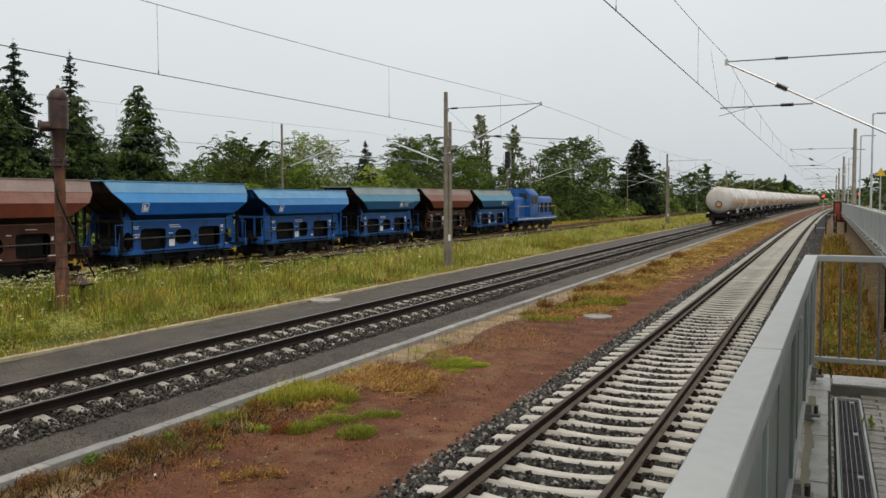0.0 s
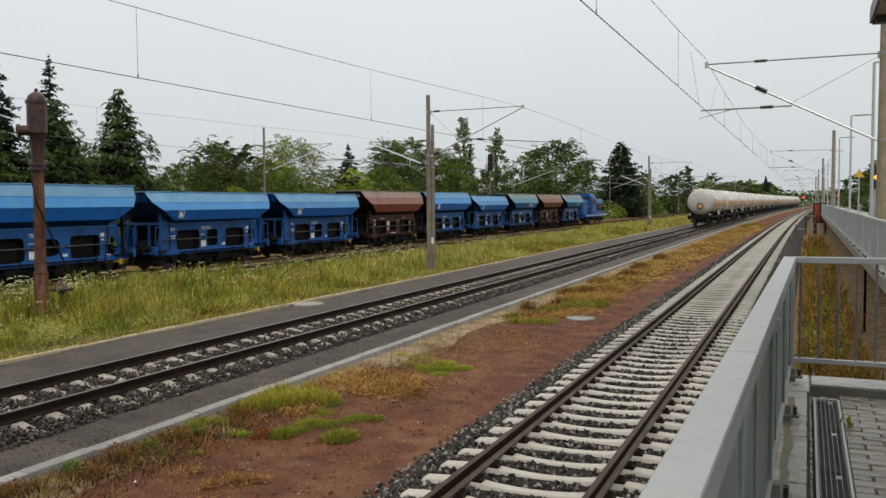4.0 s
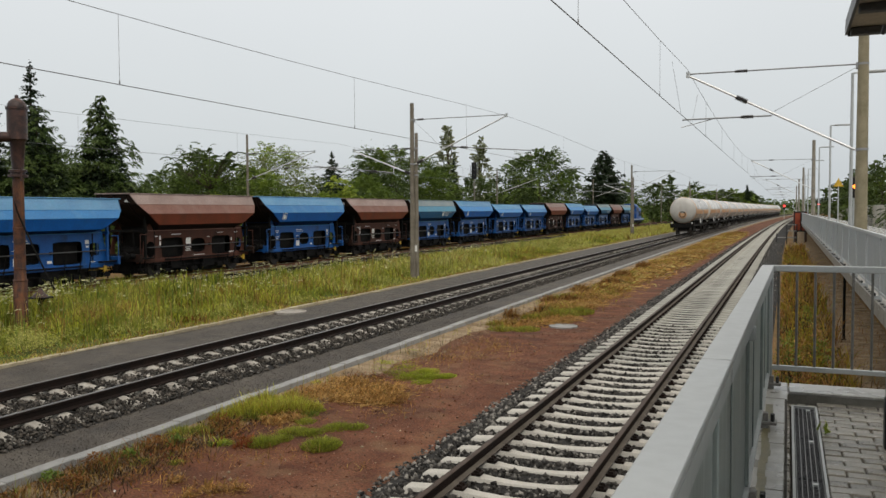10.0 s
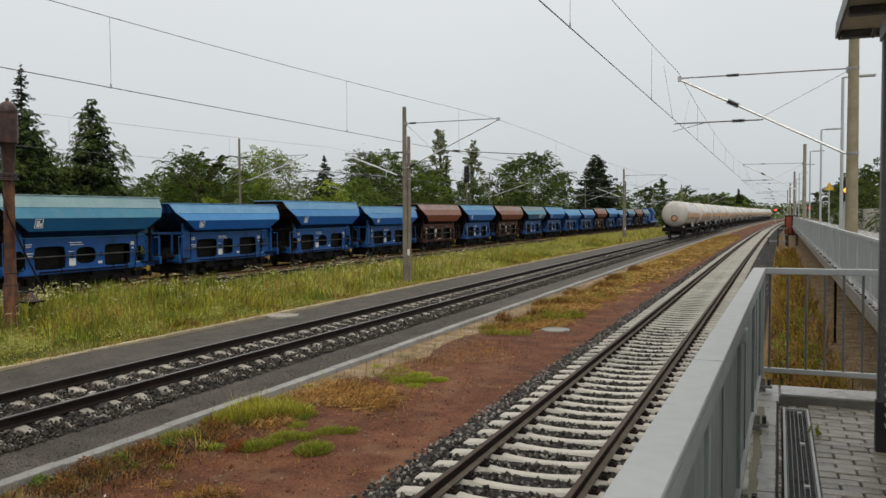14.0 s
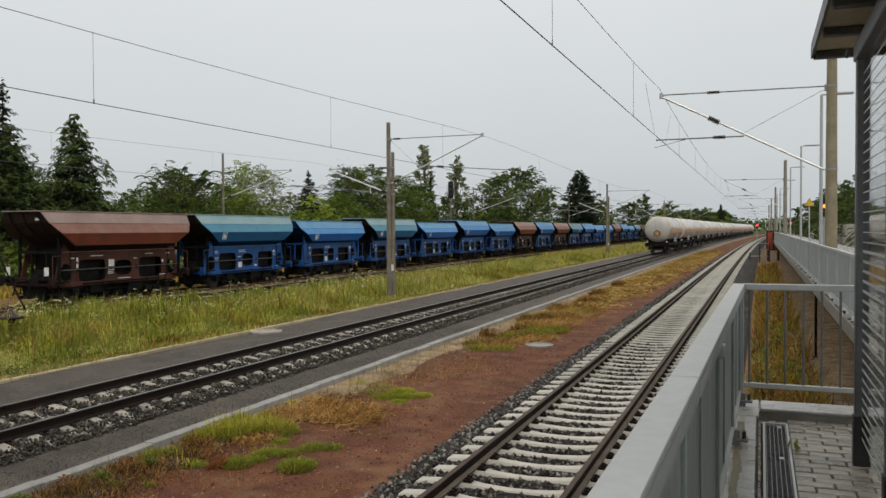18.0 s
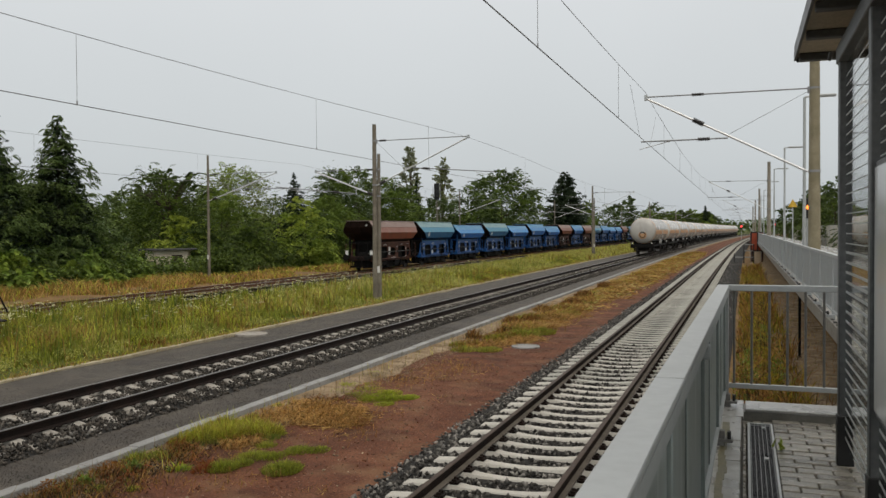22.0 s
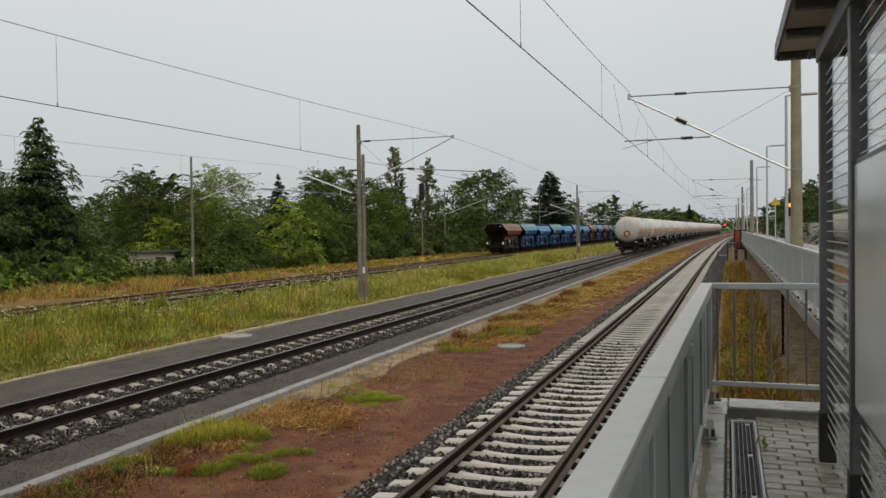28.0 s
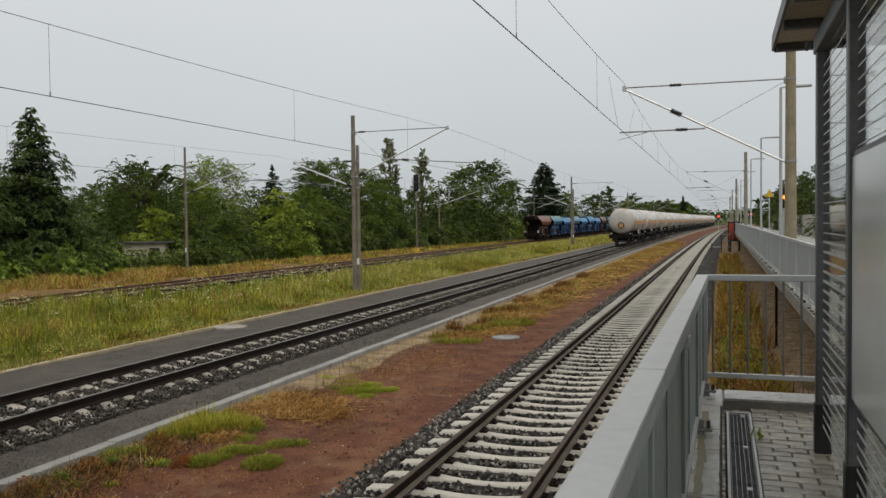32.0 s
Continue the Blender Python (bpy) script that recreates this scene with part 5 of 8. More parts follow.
        if not brown:
            # pale square outline with two small blocks, lying on the sloping band
            em = Geo()
            zb, zt = 2.41 - 0.5 * drop, 2.92 - 0.7 * drop
            ey = 4.0 if top is M_GREYTOP else 0.0
            for y0, y1, u0, u1 in ((-2.96, -2.58, 0.90, 0.95), (-2.96, -2.58, 0.24, 0.29), (-2.96, -2.93, 0.29, 0.90), (-2.61, -2.58, 0.29, 0.90), (-2.88, -2.74, 0.34, 0.80), (-2.72, -2.64, 0.34, 0.62)) + (((-2.40, -1.1, 0.88, 0.94), (-2.40, -1.6, 0.68, 0.74), (-2.40, -1.75, 0.50, 0.56), (-2.40, -1.65, 0.30, 0.36)) if ey else ()):
                vs = []
                for off in (0.002, 0.012):
                    for u in (u0, u1):
                        for y in (y0 + ey, y1 + ey):
                            vs.append((s * (1.37 + 0.13 * u + off), y, zb + (zt - zb) * u))
                em.add(vs, [(0, 1, 3, 2), (4, 5, 7, 6), (0, 1, 5, 4), (2, 3, 7, 6), (0, 2, 6, 4), (1, 3, 7, 5)])
            part("emblem", em, M_WHITE, w, "small pale square emblem", smooth=False)
        part("brake_lever", Geo().box(xo - 0.02, xo + 0.02, 2.7, 3.7, 0.60, 0.67).box(xo - 0.02, xo + 0.02, 3.55, 3.68, 0.50, 0.76), M_YELLOW, w, "yellow brake lever")
        part("step", Geo().box(x - 0.1, x + 0.22, -4.1, -3.7, 0.42, 0.46).box(x + s * 0.1 - 0.02, x + s * 0.1 + 0.02, -4.08, -4.04, 0.46, 0.80).box(x + s * 0.1 - 0.02, x + s * 0.1 + 0.02, -3.76, -3.72, 0.46, 0.80), M_BLACK, w)
        for yy in (-3.75, -2.2, -1.05, -0.3, 0.5, 1.7, 2.2, 3.75):
            part("brake_rigging", Geo().tube((x * 0.98, yy, 0.72), (x * 0.98, yy + 0.12, 0.2), 0.035, 0.03, 6).box(x * 0.95 - 0.08, x * 0.95 + 0.08, yy - 0.2, yy + 0.22, 0.22 + 0.06 * (yy > 0), 0.36 + 0.1 * (yy > 0)), M_BLACK, w)
        part("gear_box", Geo().box(x * 0.9 - 0.1, x * 0.9 + 0.1, -1.9, -1.2, 0.35, 0.7), M_BLACK, w, bevel=0.02)
        part("gear_box", Geo().box(x * 0.9 - 0.1, x * 0.9 + 0.1, 0.4, 1.3, 0.32, 0.7), M_BLACK, w, bevel=0.02)
        # Added black slab closes the view below and stands in for shade.
        part("side_tray", Geo().box(x * 0.72 - 0.05, x * 0.72 + 0.05, -2.35, 2.35, 0.26, 0.86), M_BLACK, w, "added dark slab standing in for underframe shade", bevel=0.01)
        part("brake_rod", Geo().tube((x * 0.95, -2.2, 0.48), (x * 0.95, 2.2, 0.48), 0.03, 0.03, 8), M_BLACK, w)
    # Oversized chutes and added axle blocks fill the underframe with painted dark.
    part("discharge_chute", Geo().box(-0.68, 0.68, -2.3, 2.3, 0.12, 1.15), M_BLACK, w, "dark discharge chutes widened to fill underframe shade", bevel=0.03)
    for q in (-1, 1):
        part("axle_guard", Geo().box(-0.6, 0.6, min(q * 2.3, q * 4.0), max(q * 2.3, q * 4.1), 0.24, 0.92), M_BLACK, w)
    return w


KINDS = {
    "b": (M_BLUE, M_BLUETOP, 0.0, "blue steel hopper wagon with faded light-blue upper sides"),
    "l": (M_BLUE, M_BLUETOP, 0.24, "lower blue steel hopper wagon with blue end frame"),
    "r": (M_BROWN, M_BROWNTOP, 0.0, "oxide-brown steel hopper wagon with dusty upper sides"),
    "g": (M_BLUE, M_GREYTOP, 0.0, "blue steel hopper wagon with dusty grey upper sides"),
    "t": (M_BLUE, M_TEALTOP, 0.0, "blue steel hopper wagon with greyed teal upper sides"),
}
ORDER = "grglbrllbgrbrlbltltr"
PITCH, TRAIN_X = 9.72, -24.8
masters, HOPPERS = {}, []
for i, c in enumerate(ORDER):
    at = pose(TRAIN_X, 73.0 - PITCH * (i + 0.5), 0)
    if c in masters:
        HOPPERS.append(copy_thing(masters[c], at))
    else:
        masters[c] = hopper(KINDS[c])
        masters[c].matrix_basis = at
        HOPPERS.append(masters[c])
# white tail boards hang on the last wagon alone
for x in (-1.02, 1.02):
    part("tail_board", Geo().box(x - 0.11, x + 0.11, -4.36, -4.34, 1.22, 1.56), M_WHITE, HOPPERS[-1], "white reflecting tail board", smooth=False)


def locomotive():
    w = thing("diesel_locomotive", "blue diesel locomotive with centre cab and yellow rails", "locomotive")
    part("frame", Geo().box(-1.4, 1.4, 0.55, 12.9, 0.95, 1.35), M_BLUE, w, bevel=0.02)
    part("long_hood", Geo().ybar([(-0.95, 1.35), (0.95, 1.35), (0.95, 3.1), (0.7, 3.35), (-0.7, 3.35), (-0.95, 3.1)], 6.6, 12.5), M_BLUE, w, bevel=0.03)
    part("short_hood", Geo().ybar([(-0.95, 1.35), (0.95, 1.35), (0.95, 3.0), (0.7, 3.25), (-0.7, 3.25), (-0.95, 3.0)], 1.0, 4.0), M_BLUE, w, bevel=0.03)
    cab = part("cab", Geo().ybar([(-1.4, 1.35), (1.4, 1.35), (1.4, 3.5), (0.9, 4.05), (-0.9, 4.05), (-1.4, 3.5)], 4.0, 6.6), M_BLUE, w, bevel=0.03)
    for s in (-1, 1):
        for a, b in ((4.25, 5.15), (5.4, 6.35)):
            part("window", Geo().box(s * 1.402 - 0.012, s * 1.402 + 0.012, a, b, 2.6, 3.35), M_SLEEVE, cab, "dark side window", bevel=0.01)
        part("window", Geo().box(s * 0.7 - 0.42, s * 0.7 + 0.42, 3.985, 4.0, 3.05, 3.6), M_SLEEVE, cab)
        part("handrail", Geo().path([(s * 1.35, 0.7, 1.35), (s * 1.35, 0.7, 2.35), (s * 1.35, 3.9, 2.35)], 0.02).path([(s * 1.35, 12.6, 1.35), (s * 1.35, 12.6, 2.35), (s * 1.35, 6.7, 2.35)], 0.02), M_YELLOW, w, "yellow tubular handrail")
        for y in (7.2, 8.6, 10.0, 11.4):
            part("hood_grille", Geo().box(s * 0.955 - 0.01, s * 0.955 + 0.01, y, y + 1.0, 1.7, 2.7), M_BLACK, w)
        part("white_stripe", Geo().box(s * 1.403 - 0.004, s * 1.403 + 0.004, 0.6, 12.85, 1.12, 1.2), M_WHITE, w, smooth=False)
    for y in (2.1, 4.3, 9.1, 11.3):
        wheelset(w, y, 0.5)
    for y in (3.2, 10.2):
        part("bogie_frame", Geo().box(-1.15, -1.0, y - 1.8, y + 1.8, 0.45, 0.8).box(1.0, 1.15, y - 1.8, y + 1.8, 0.45, 0.8), M_BLACK, w, bevel=0.03)
    part("fuel_tank", Geo().box(-1.2, 1.2, 5.2, 8.2, 0.45, 0.95), M_BLACK, w, bevel=0.05)
    part("exhaust", Geo().tube((0, 8.0, 3.3), (0, 8.0, 3.7), 0.14, 0.14, 12), M_BLACK, w)
    buffers(w, 0.6, -1)
    buffers(w, 12.85, 1)
    return w


LOCO = locomotive()
LOCO.matrix_basis = pose(TRAIN_X, 73.0, 0)


def bogie(parent, y):
    b = part("bogie", Geo().box(-1.08, -0.95, y - 1.35, y + 1.35, 0.5, 0.78).box(0.95, 1.08, y - 1.35, y + 1.35, 0.5, 0.78).box(-1.0, 1.0, y - 0.3, y + 0.3, 0.55, 0.85), M_BLACK, parent, bevel=0.03)
    for q in (-0.9, 0.9):
        part("wheelset", Geo().tube((-0.9, y + q, 0.46), (0.9, y + q, 0.46), 0.08, 0.08, 8).lathe((-0.685, y + q, 0.46), (-1, 0, 0), [(0, 0.49), (0.03, 0.49), (0.035, 0.46), (0.13, 0.455), (0.13, 0.38), (0.1, 0.15)], 20)
             .lathe((0.685, y + q, 0.46), (1, 0, 0), [(0, 0.49), (0.03, 0.49), (0.035, 0.46), (0.13, 0.455), (0.13, 0.38), (0.1, 0.15)], 20), M_WHEEL, b)


def tank_wagon():
    w = thing("tank_wagon", "cream gas tank wagon with faded orange band", "tank wagon", "tank train")
    R, zc, a, b = 1.47, 2.78, 0.9, 16.3
    prof = [(0, 0.02), (0.03, 0.5), (0.12, 0.95), (0.30, 1.28), (0.52, 1.44), (0.75, R), (b - a - 0.75, R), (b - a - 0.52, 1.44), (b - a - 0.30, 1.28), (b - a - 0.12, 0.95), (b - a - 0.03, 0.5), (b - a, 0.02)]
    part("tank", Geo().lathe((0, a, zc), (0, 1, 0), prof, 40), M_CREAM, w)
    for s in (-1, 1):
        g = Geo()
        n = 6
        ang = [radians(-12 + 24 * i / n) for i in range(n + 1)]
        vs = [(s * (R + 0.006) * math.cos(q), y, zc - 0.1 + (R + 0.006) * math.sin(q)) for y in (a + 0.7, b - 0.7) for q in ang]
        g.add(vs, [(i, i + 1, n + 2 + i, n + 1 + i) for i in range(n)])
        part("orange_band", g, M_ORANGE, w, "faded orange band along the tank")
        part("under_frame", Geo().box(s * 1.15 - 0.07, s * 1.15 + 0.07, 0.6, 16.6, 0.95, 1.2), M_BLACK, w, bevel=0.015)
        for y in (3.0, 6.0, 10.5, 13.5):
            part("saddle", Geo().box(s * 0.95 - 0.3, s * 0.95 + 0.3, y - 0.12, y + 0.12, 1.2, 1.62), M_BLACK, w)
        part("side_plate", Geo().box(s * 1.25 - 0.01, s * 1.25 + 0.01, 7.4, 8.4, 1.3, 1.8), M_WHITE, w)
        buffers(w, 0.6 if s < 0 else 16.6, s)
    for y in (4.2, 8.25, 12.3):
        part("weld_band", Geo().lathe((0, y - 0.05, zc), (0, 1, 0), [(0, R), (0.005, R + 0.012), (0.095, R + 0.012), (0.1, R)], 40), M_CREAM, w)
    ring = Geo()
    for i in range(20):
        q0, q1 = 2 * math.pi * i / 20, 2 * math.pi * (i + 1) / 20
        ring.tube((0.0 + 0.3 * math.cos(q0), a + 0.0, zc - 0.45 + 0.3 * math.sin(q0)), (0.3 * math.cos(q1), a + 0.0, zc - 0.45 + 0.3 * math.sin(q1)), 0.045, 0.045, 6)
    part("end_stripe", Geo().lathe((0, a + 0.5, zc), (0, 1, 0), [(0.0, 1.432), (0.25, 1.478), (0.26, 1.47)], 40), M_ORANGE, w, "orange stripe round the tank end")
    part("end_manhole", ring, M_BLACK, w, "dark round flange on tank end")
    part("end_band", Geo().lathe((0, a + 0.02, zc - 0.45), (0, 1, 0), [(0.0, 0.42), (0.10, 0.5), (0.12, 0.3)], 24), M_ORANGE, w)
    for y in (0.65, 16.55):
        part("head_stock", Geo().box(-1.3, 1.3, y - 0.1, y + 0.1, 0.85, 1.25), M_BLACK, w, bevel=0.02)
    for x in (-1.2, 1.2):
        part("end_frame", Geo().box(x - 0.05, x + 0.05, 0.75, 1.6, 1.2, 1.5), M_BLACK, w)
        part("tail_lamp", Geo().box(x * 0.9 - 0.07, x * 0.9 + 0.07, 0.5, 0.56, 1.3, 1.45), M_WHITE, w, "small white tail board")
    part("centre_sill", Geo().box(-0.3, 0.3, 3, 13.5, 0.8, 1.3), M_BLACK, w)
    part("ladder", Geo().path([(1.35, 8.0, 1.2), (1.56, 8.0, 2.6), (1.0, 8.0, 4.0)], 0.02).path([(1.35, 8.4, 1.2), (1.56, 8.4, 2.6), (1.0, 8.4, 4.0)], 0.02), M_GALV, w)
    bogie(w, 3.0)
    bogie(w, 14.2)
    return w


TANK = tank_wagon()
TANK.matrix_basis = pose(-8.27 + bend(96.4), 96.4, 0.09, 0, 0, -0.4)
for i in range(1, 16):
    y = 96.4 + 17.4 * i
    copy_thing(TANK, pose(-8.27 + bend(y), y, 0.09, 0, 0, -math.degrees(math.atan((bend(y + 17) - bend(y)) / 17))))


# ---- meadow, weeds ----
def blades(name, label, category, x, y, z, h, w, mats, choice, lean=0.35, seed=1, parent=None):
    """Upright pointed blades, each bent once; arrays of the same length."""
    rng = np.random.default_rng(seed)
    n = len(x)
    a = rng.uniform(0, 6.283, n)
    dx, dy = np.cos(a) * w / 2, np.sin(a) * w / 2
    lx, ly = rng.normal(0, lean, n) * h, rng.normal(0, lean, n) * h
    p = np.stack([x, y, z], 1)
    side = np.stack([dx, dy, np.zeros(n)], 1)
    mid = p + np.stack([lx * 0.35, ly * 0.35, h * 0.6], 1)
    tip = p + np.stack([lx, ly, h * rng.uniform(0.85, 1.0, n)], 1)
    v = np.stack([p - side, p + side, mid + side * 0.8, mid - side * 0.8, tip], 1).reshape(-1, 3)
    k = 5 * np.arange(n)
    f = np.concatenate([np.stack([k, k + 1, k + 2], 1), np.stack([k, k + 2, k + 3], 1), np.stack([k + 3, k + 2, k + 4], 1)])
    me = soup(name, v, f, mats, np.concatenate([choice] * 3))
    ob = new(name, me)
    if parent is not None:
        ob.parent = parent
        return tagged(ob, label)
    return tagged(ob, label, category, kind="stuff")


def field(seed, scale, x, y):
    return np.array([noise.noise((a * scale, b * scale, seed)) for a, b in zip(x, y)])


def leaves(name, pts, size, mat, parent, seed, flat=0.5, nrm=None):
    """Small pointed leaf clumps at the given points."""
    rng = np.random.default_rng(seed)
    n = len(pts)
    a = rng.normal(0, 1, (n, 3))
    a[:, 2] *= flat
    a /= np.linalg.norm(a, axis=1)[:, None] + 1e-6
    up = rng.normal(0, 0.55, (n, 3)) + np.array((0, 0, 1.0))
    b = np.cross(a, up)
    b /= np.linalg.norm(b, axis=1)[:, None] + 1e-6
    s = size * rng.uniform(0.6, 1.35, (n, 1))
    v = np.stack([pts - a * s, pts - b * s * 0.55, pts + a * s, pts + b * s * 0.55], 1).reshape(-1, 3)
    f = 4 * np.arange(n)[:, None] + np.arange(4)[None]
    ob = new(name, soup(name, v, f, [mat]))
    ob.parent = parent
    return ob


def blob_points(rng, c, r, n, shell=0.55):
    d = rng.normal(0, 1, (n, 3))
    d[:, 2] = np.where(rng.random(n) < 0.62, np.abs(d[:, 2]), d[:, 2] * 0.6)
    d /= np.linalg.norm(d, axis=1)[:, None]
    return np.array(c) + d * np.array(r) * (shell + (1 - shell) * rng.random((n, 1)) ** 0.6)


def meadow():
    rng = np.random.default_rng(11)
    n = 115000
    x = rng.uniform(-20.3, -12.22, n)
    y = 6 + 104 * rng.random(n) ** 1.7
    d = field(2.0, 0.35, x, y) + 0.5 * field(31.0, 1.3, x, y)
    tall = np.clip((-12.2 - x) / 2.6, 0.22, 1.0) + 0.08 * np.clip((-16.5 - x) / 2.0, 0, 1) * np.clip((27 - y) / 6, 0, 1)
    tall *= np.where((y > 27) & (x < -17.5), 0.6, 1.0)
    # low herbs in front of the iron column
    tall *= 1 - 0.62 * np.clip(1.5 - np.abs(y - 2.52 + 0.864 * x) / 1.1, 0, 1) * (x > -16.9)
    h = tall * rng.uniform(0.25, 0.72, n) * (1 + 0.6 * d)
    dist = np.hypot(x - 2.8, y)
    w = 0.012 + 0.0007 * dist
    dry = rng.random(n) < np.clip(0.16 + 0.55 * d + 0.25 * (x > -13.4), 0.04, 0.7)
    # Pale share rises with distance: paler growth, plus haze put into the colour.
    blades("meadow_grass", "tall green meadow grass with seed heads between tracks", "grass", x, y, np.full(n, -0.27), np.maximum(h, 0.1), w, [G_GREEN, G_DRY, G_PALE, G_MOSS, G_RUST], np.where((rng.random(n) < np.clip((y - 20) / 50, 0.06, 0.62)) & (field(14.0, 0.12, x, y) > -0.15), 2, np.where((field(20.0, 0.55, x, y) > 0.12) & (rng.random(n) < 0.75), 3, np.where((field(23.0, 0.8, x, y) + 0.25 * (x > -13.6) > 0.33) & (rng.random(n) < 0.5), 4, dry.astype(int)))), 0.34, 3)
    # beyond the grass strip, along the far part; mostly pale blades, for haze
    n = 26000
    y = 90 + 190 * rng.random(n) ** 1.3
    x = rng.uniform(-20.0, -12.25, n) + np.vectorize(bend)(y)
    h = rng.uniform(0.3, 0.8, n)
    blades("far_meadow_grass", "distant meadow grass along the sidings", "grass", x, y, np.full(n, -0.27), h, np.full(n, 0.11), [G_GREEN, G_DRY, G_PALE], rng.choice(3, n, p=[0.25, 0.2, 0.55]), 0.3, 4)
    # white umbels: loose heads of a few florets each
    heads = 1050
    cx = rng.uniform(-20.0, -14.6, 150)
    cy = 7 + 60 * rng.random(150) ** 1.3
    cx[:30], cy[:30] = rng.normal(-18.6, 0.7, 30), rng.normal(16.0, 2.5, 30)
    i = np.where(rng.random(heads) < 0.36, rng.integers(0, 30, heads), rng.integers(0, 150, heads))
    hx, hy = cx[i] + rng.normal(0, 0.45, heads), cy[i] + rng.normal(0, 0.9, heads)
    hz = -0.27 + rng.uniform(0.38, 0.85, heads) * np.clip((-12.4 - hx) / 2.2, 0.35, 1) + 0.25 * (hx < -17) * (hy < 27)
    far = np.arange(heads) >= heads - 260
    hx = np.where(far, rng.uniform(-20.2, -17.0, heads), hx)
    hy = np.where(far, 13 + 32 * rng.random(heads), hy)
    hz = np.where(far, -0.27 + rng.uniform(0.35, 1.0, heads), hz)
    x, y, z = (np.repeat(q, 6) for q in (hx, hy, hz))
    n = len(x)
    x, y, z = x + rng.normal(0, 0.045, n), y + rng.normal(0, 0.045, n), z + rng.normal(0, 0.012, n)
    keep = (x < -12.6) & (x > -20)
    x, y, z = x[keep], y[keep], z[keep]
    n = len(x)
    r = rng.uniform(0.008, 0.020, n) * (1 + 0.012 * y)
    v = np.stack([np.stack([x + r * c, y + r * s, z + q], 1) for c, s, q in ((1, 0, 0), (0, 1, 0.012), (-1, 0, 0), (0, -1, -0.012))], 1).reshape(-1, 3)
    f = 4 * np.arange(n)[:, None] + np.arange(4)[None]
    tagged(new("meadow_flowers", soup("meadow_flowers", v, f, [G_FLOWER])), "white umbel flowers scattered over the meadow", "flowers", kind="stuff")
    blades("flower_stems", "thin green stems below white umbels", "flowers", hx, hy, np.full(heads, -0.27), hz + 0.27, np.full(heads, 0.012), [G_GREEN], np.zeros(heads, dtype=int), 0.02, 12)
    q = np.concatenate([blob_points(rng, (a, b, 0.02), (0.34, 0.40, 0.26), 420, 0.45) for a, b in ((-13.35, 14.1), (-12.9, 14.3), (-13.0, 13.8), (-13.7, 14.6), (-13.9, 13.2), (-14.6, 14.9))])
    tagged(leaves("cream_bedstraw", q[q[:, 2] > -0.26], 0.020, G_PALE, None, 17, 0.6), "frothy cream-flowered bedstraw clumps beside the path", "flowers", kind="stuff")
    # leafy dark clumps break the grass
    k = 130
    bx, by = rng.uniform(-19.6, -13.4, k), 7 + 75 * rng.random(k) ** 1.3
    q = np.concatenate([blob_points(rng, (a, b, -0.1), (0.28, 0.42, 0.5), 150, 0.3) for a, b in zip(bx, by)])
    tagged(leaves("meadow_herbs", q[q[:, 2] > -0.26], 0.045, G_MOSS, None, 13, 0.6), "dark leafy herbs among meadow grass", "weeds", kind="stuff")
    # tall tufts beside the siding
    k = 620
    tx, ty = rng.uniform(-20.3, -17.0, k), 9 + 34 * rng.random(k) ** 1.2
    th = np.where(rng.random(k) < 0.16, rng.uniform(0.95, 1.3, k), rng.uniform(0.45, 0.8, k)) * np.where(ty > 27, 0.62, 1.0)
    i = np.repeat(np.arange(k), 46)
    n = len(i)
    blades("tall_meadow_tufts", "tall yellow-green tufts beside the siding", "grass", tx[i] + rng.normal(0, 0.13, n), ty[i] + rng.normal(0, 0.2, n), np.full(n, -0.27), th[i] * rng.uniform(0.55, 1.0, n), np.full(n, 0.036), [G_GREEN, G_MOSS, L_MID], rng.choice(3, n, p=[0.45, 0.35, 0.2]), 0.15, 15)
    # pale flowering weeds along the path edge
    q = np.concatenate([blob_points(rng, (a, b, -0.12), (0.3, 0.45, 0.24), 100, 0.4) for a, b in zip(rng.uniform(-14.0, -12.6, 36), 7 + 26 * rng.random(36) ** 1.5)])
    tagged(leaves("edge_weeds", q[q[:, 2] > -0.26], 0.028, G_PALE, None, 16, 0.6), "pale flowering weeds along path edge", "weeds", kind="stuff")
    # stalks and mulleins
    n = 1500
    x, y = rng.uniform(-19.5, -13, n), 8 + 60 * rng.random(n) ** 1.3
    blades("meadow_stalks", "tall dark weed stalks standing over the grass", "weeds", x, y, np.full(n, -0.27), rng.uniform(0.8, 1.25, n), np.full(n, 0.022), [G_DRY, L_MID], rng.integers(0, 2, n), 0.08, 5)
    # ragged fringe along both grit paths
    n = 9000
    x, y = -12.22 + rng.normal(0, 0.07, n), 6 + 120 * rng.random(n) ** 1.5
    blades("verge_grass", "short dry verge grass at path edge", "grass", x, y, np.full(n, -0.2), rng.uniform(0.04, 0.22, n), 0.012 + 0.0006 * y, [G_DRY, G_GREEN], (rng.random(n) < 0.35).astype(int), 0.6, 6)


meadow()


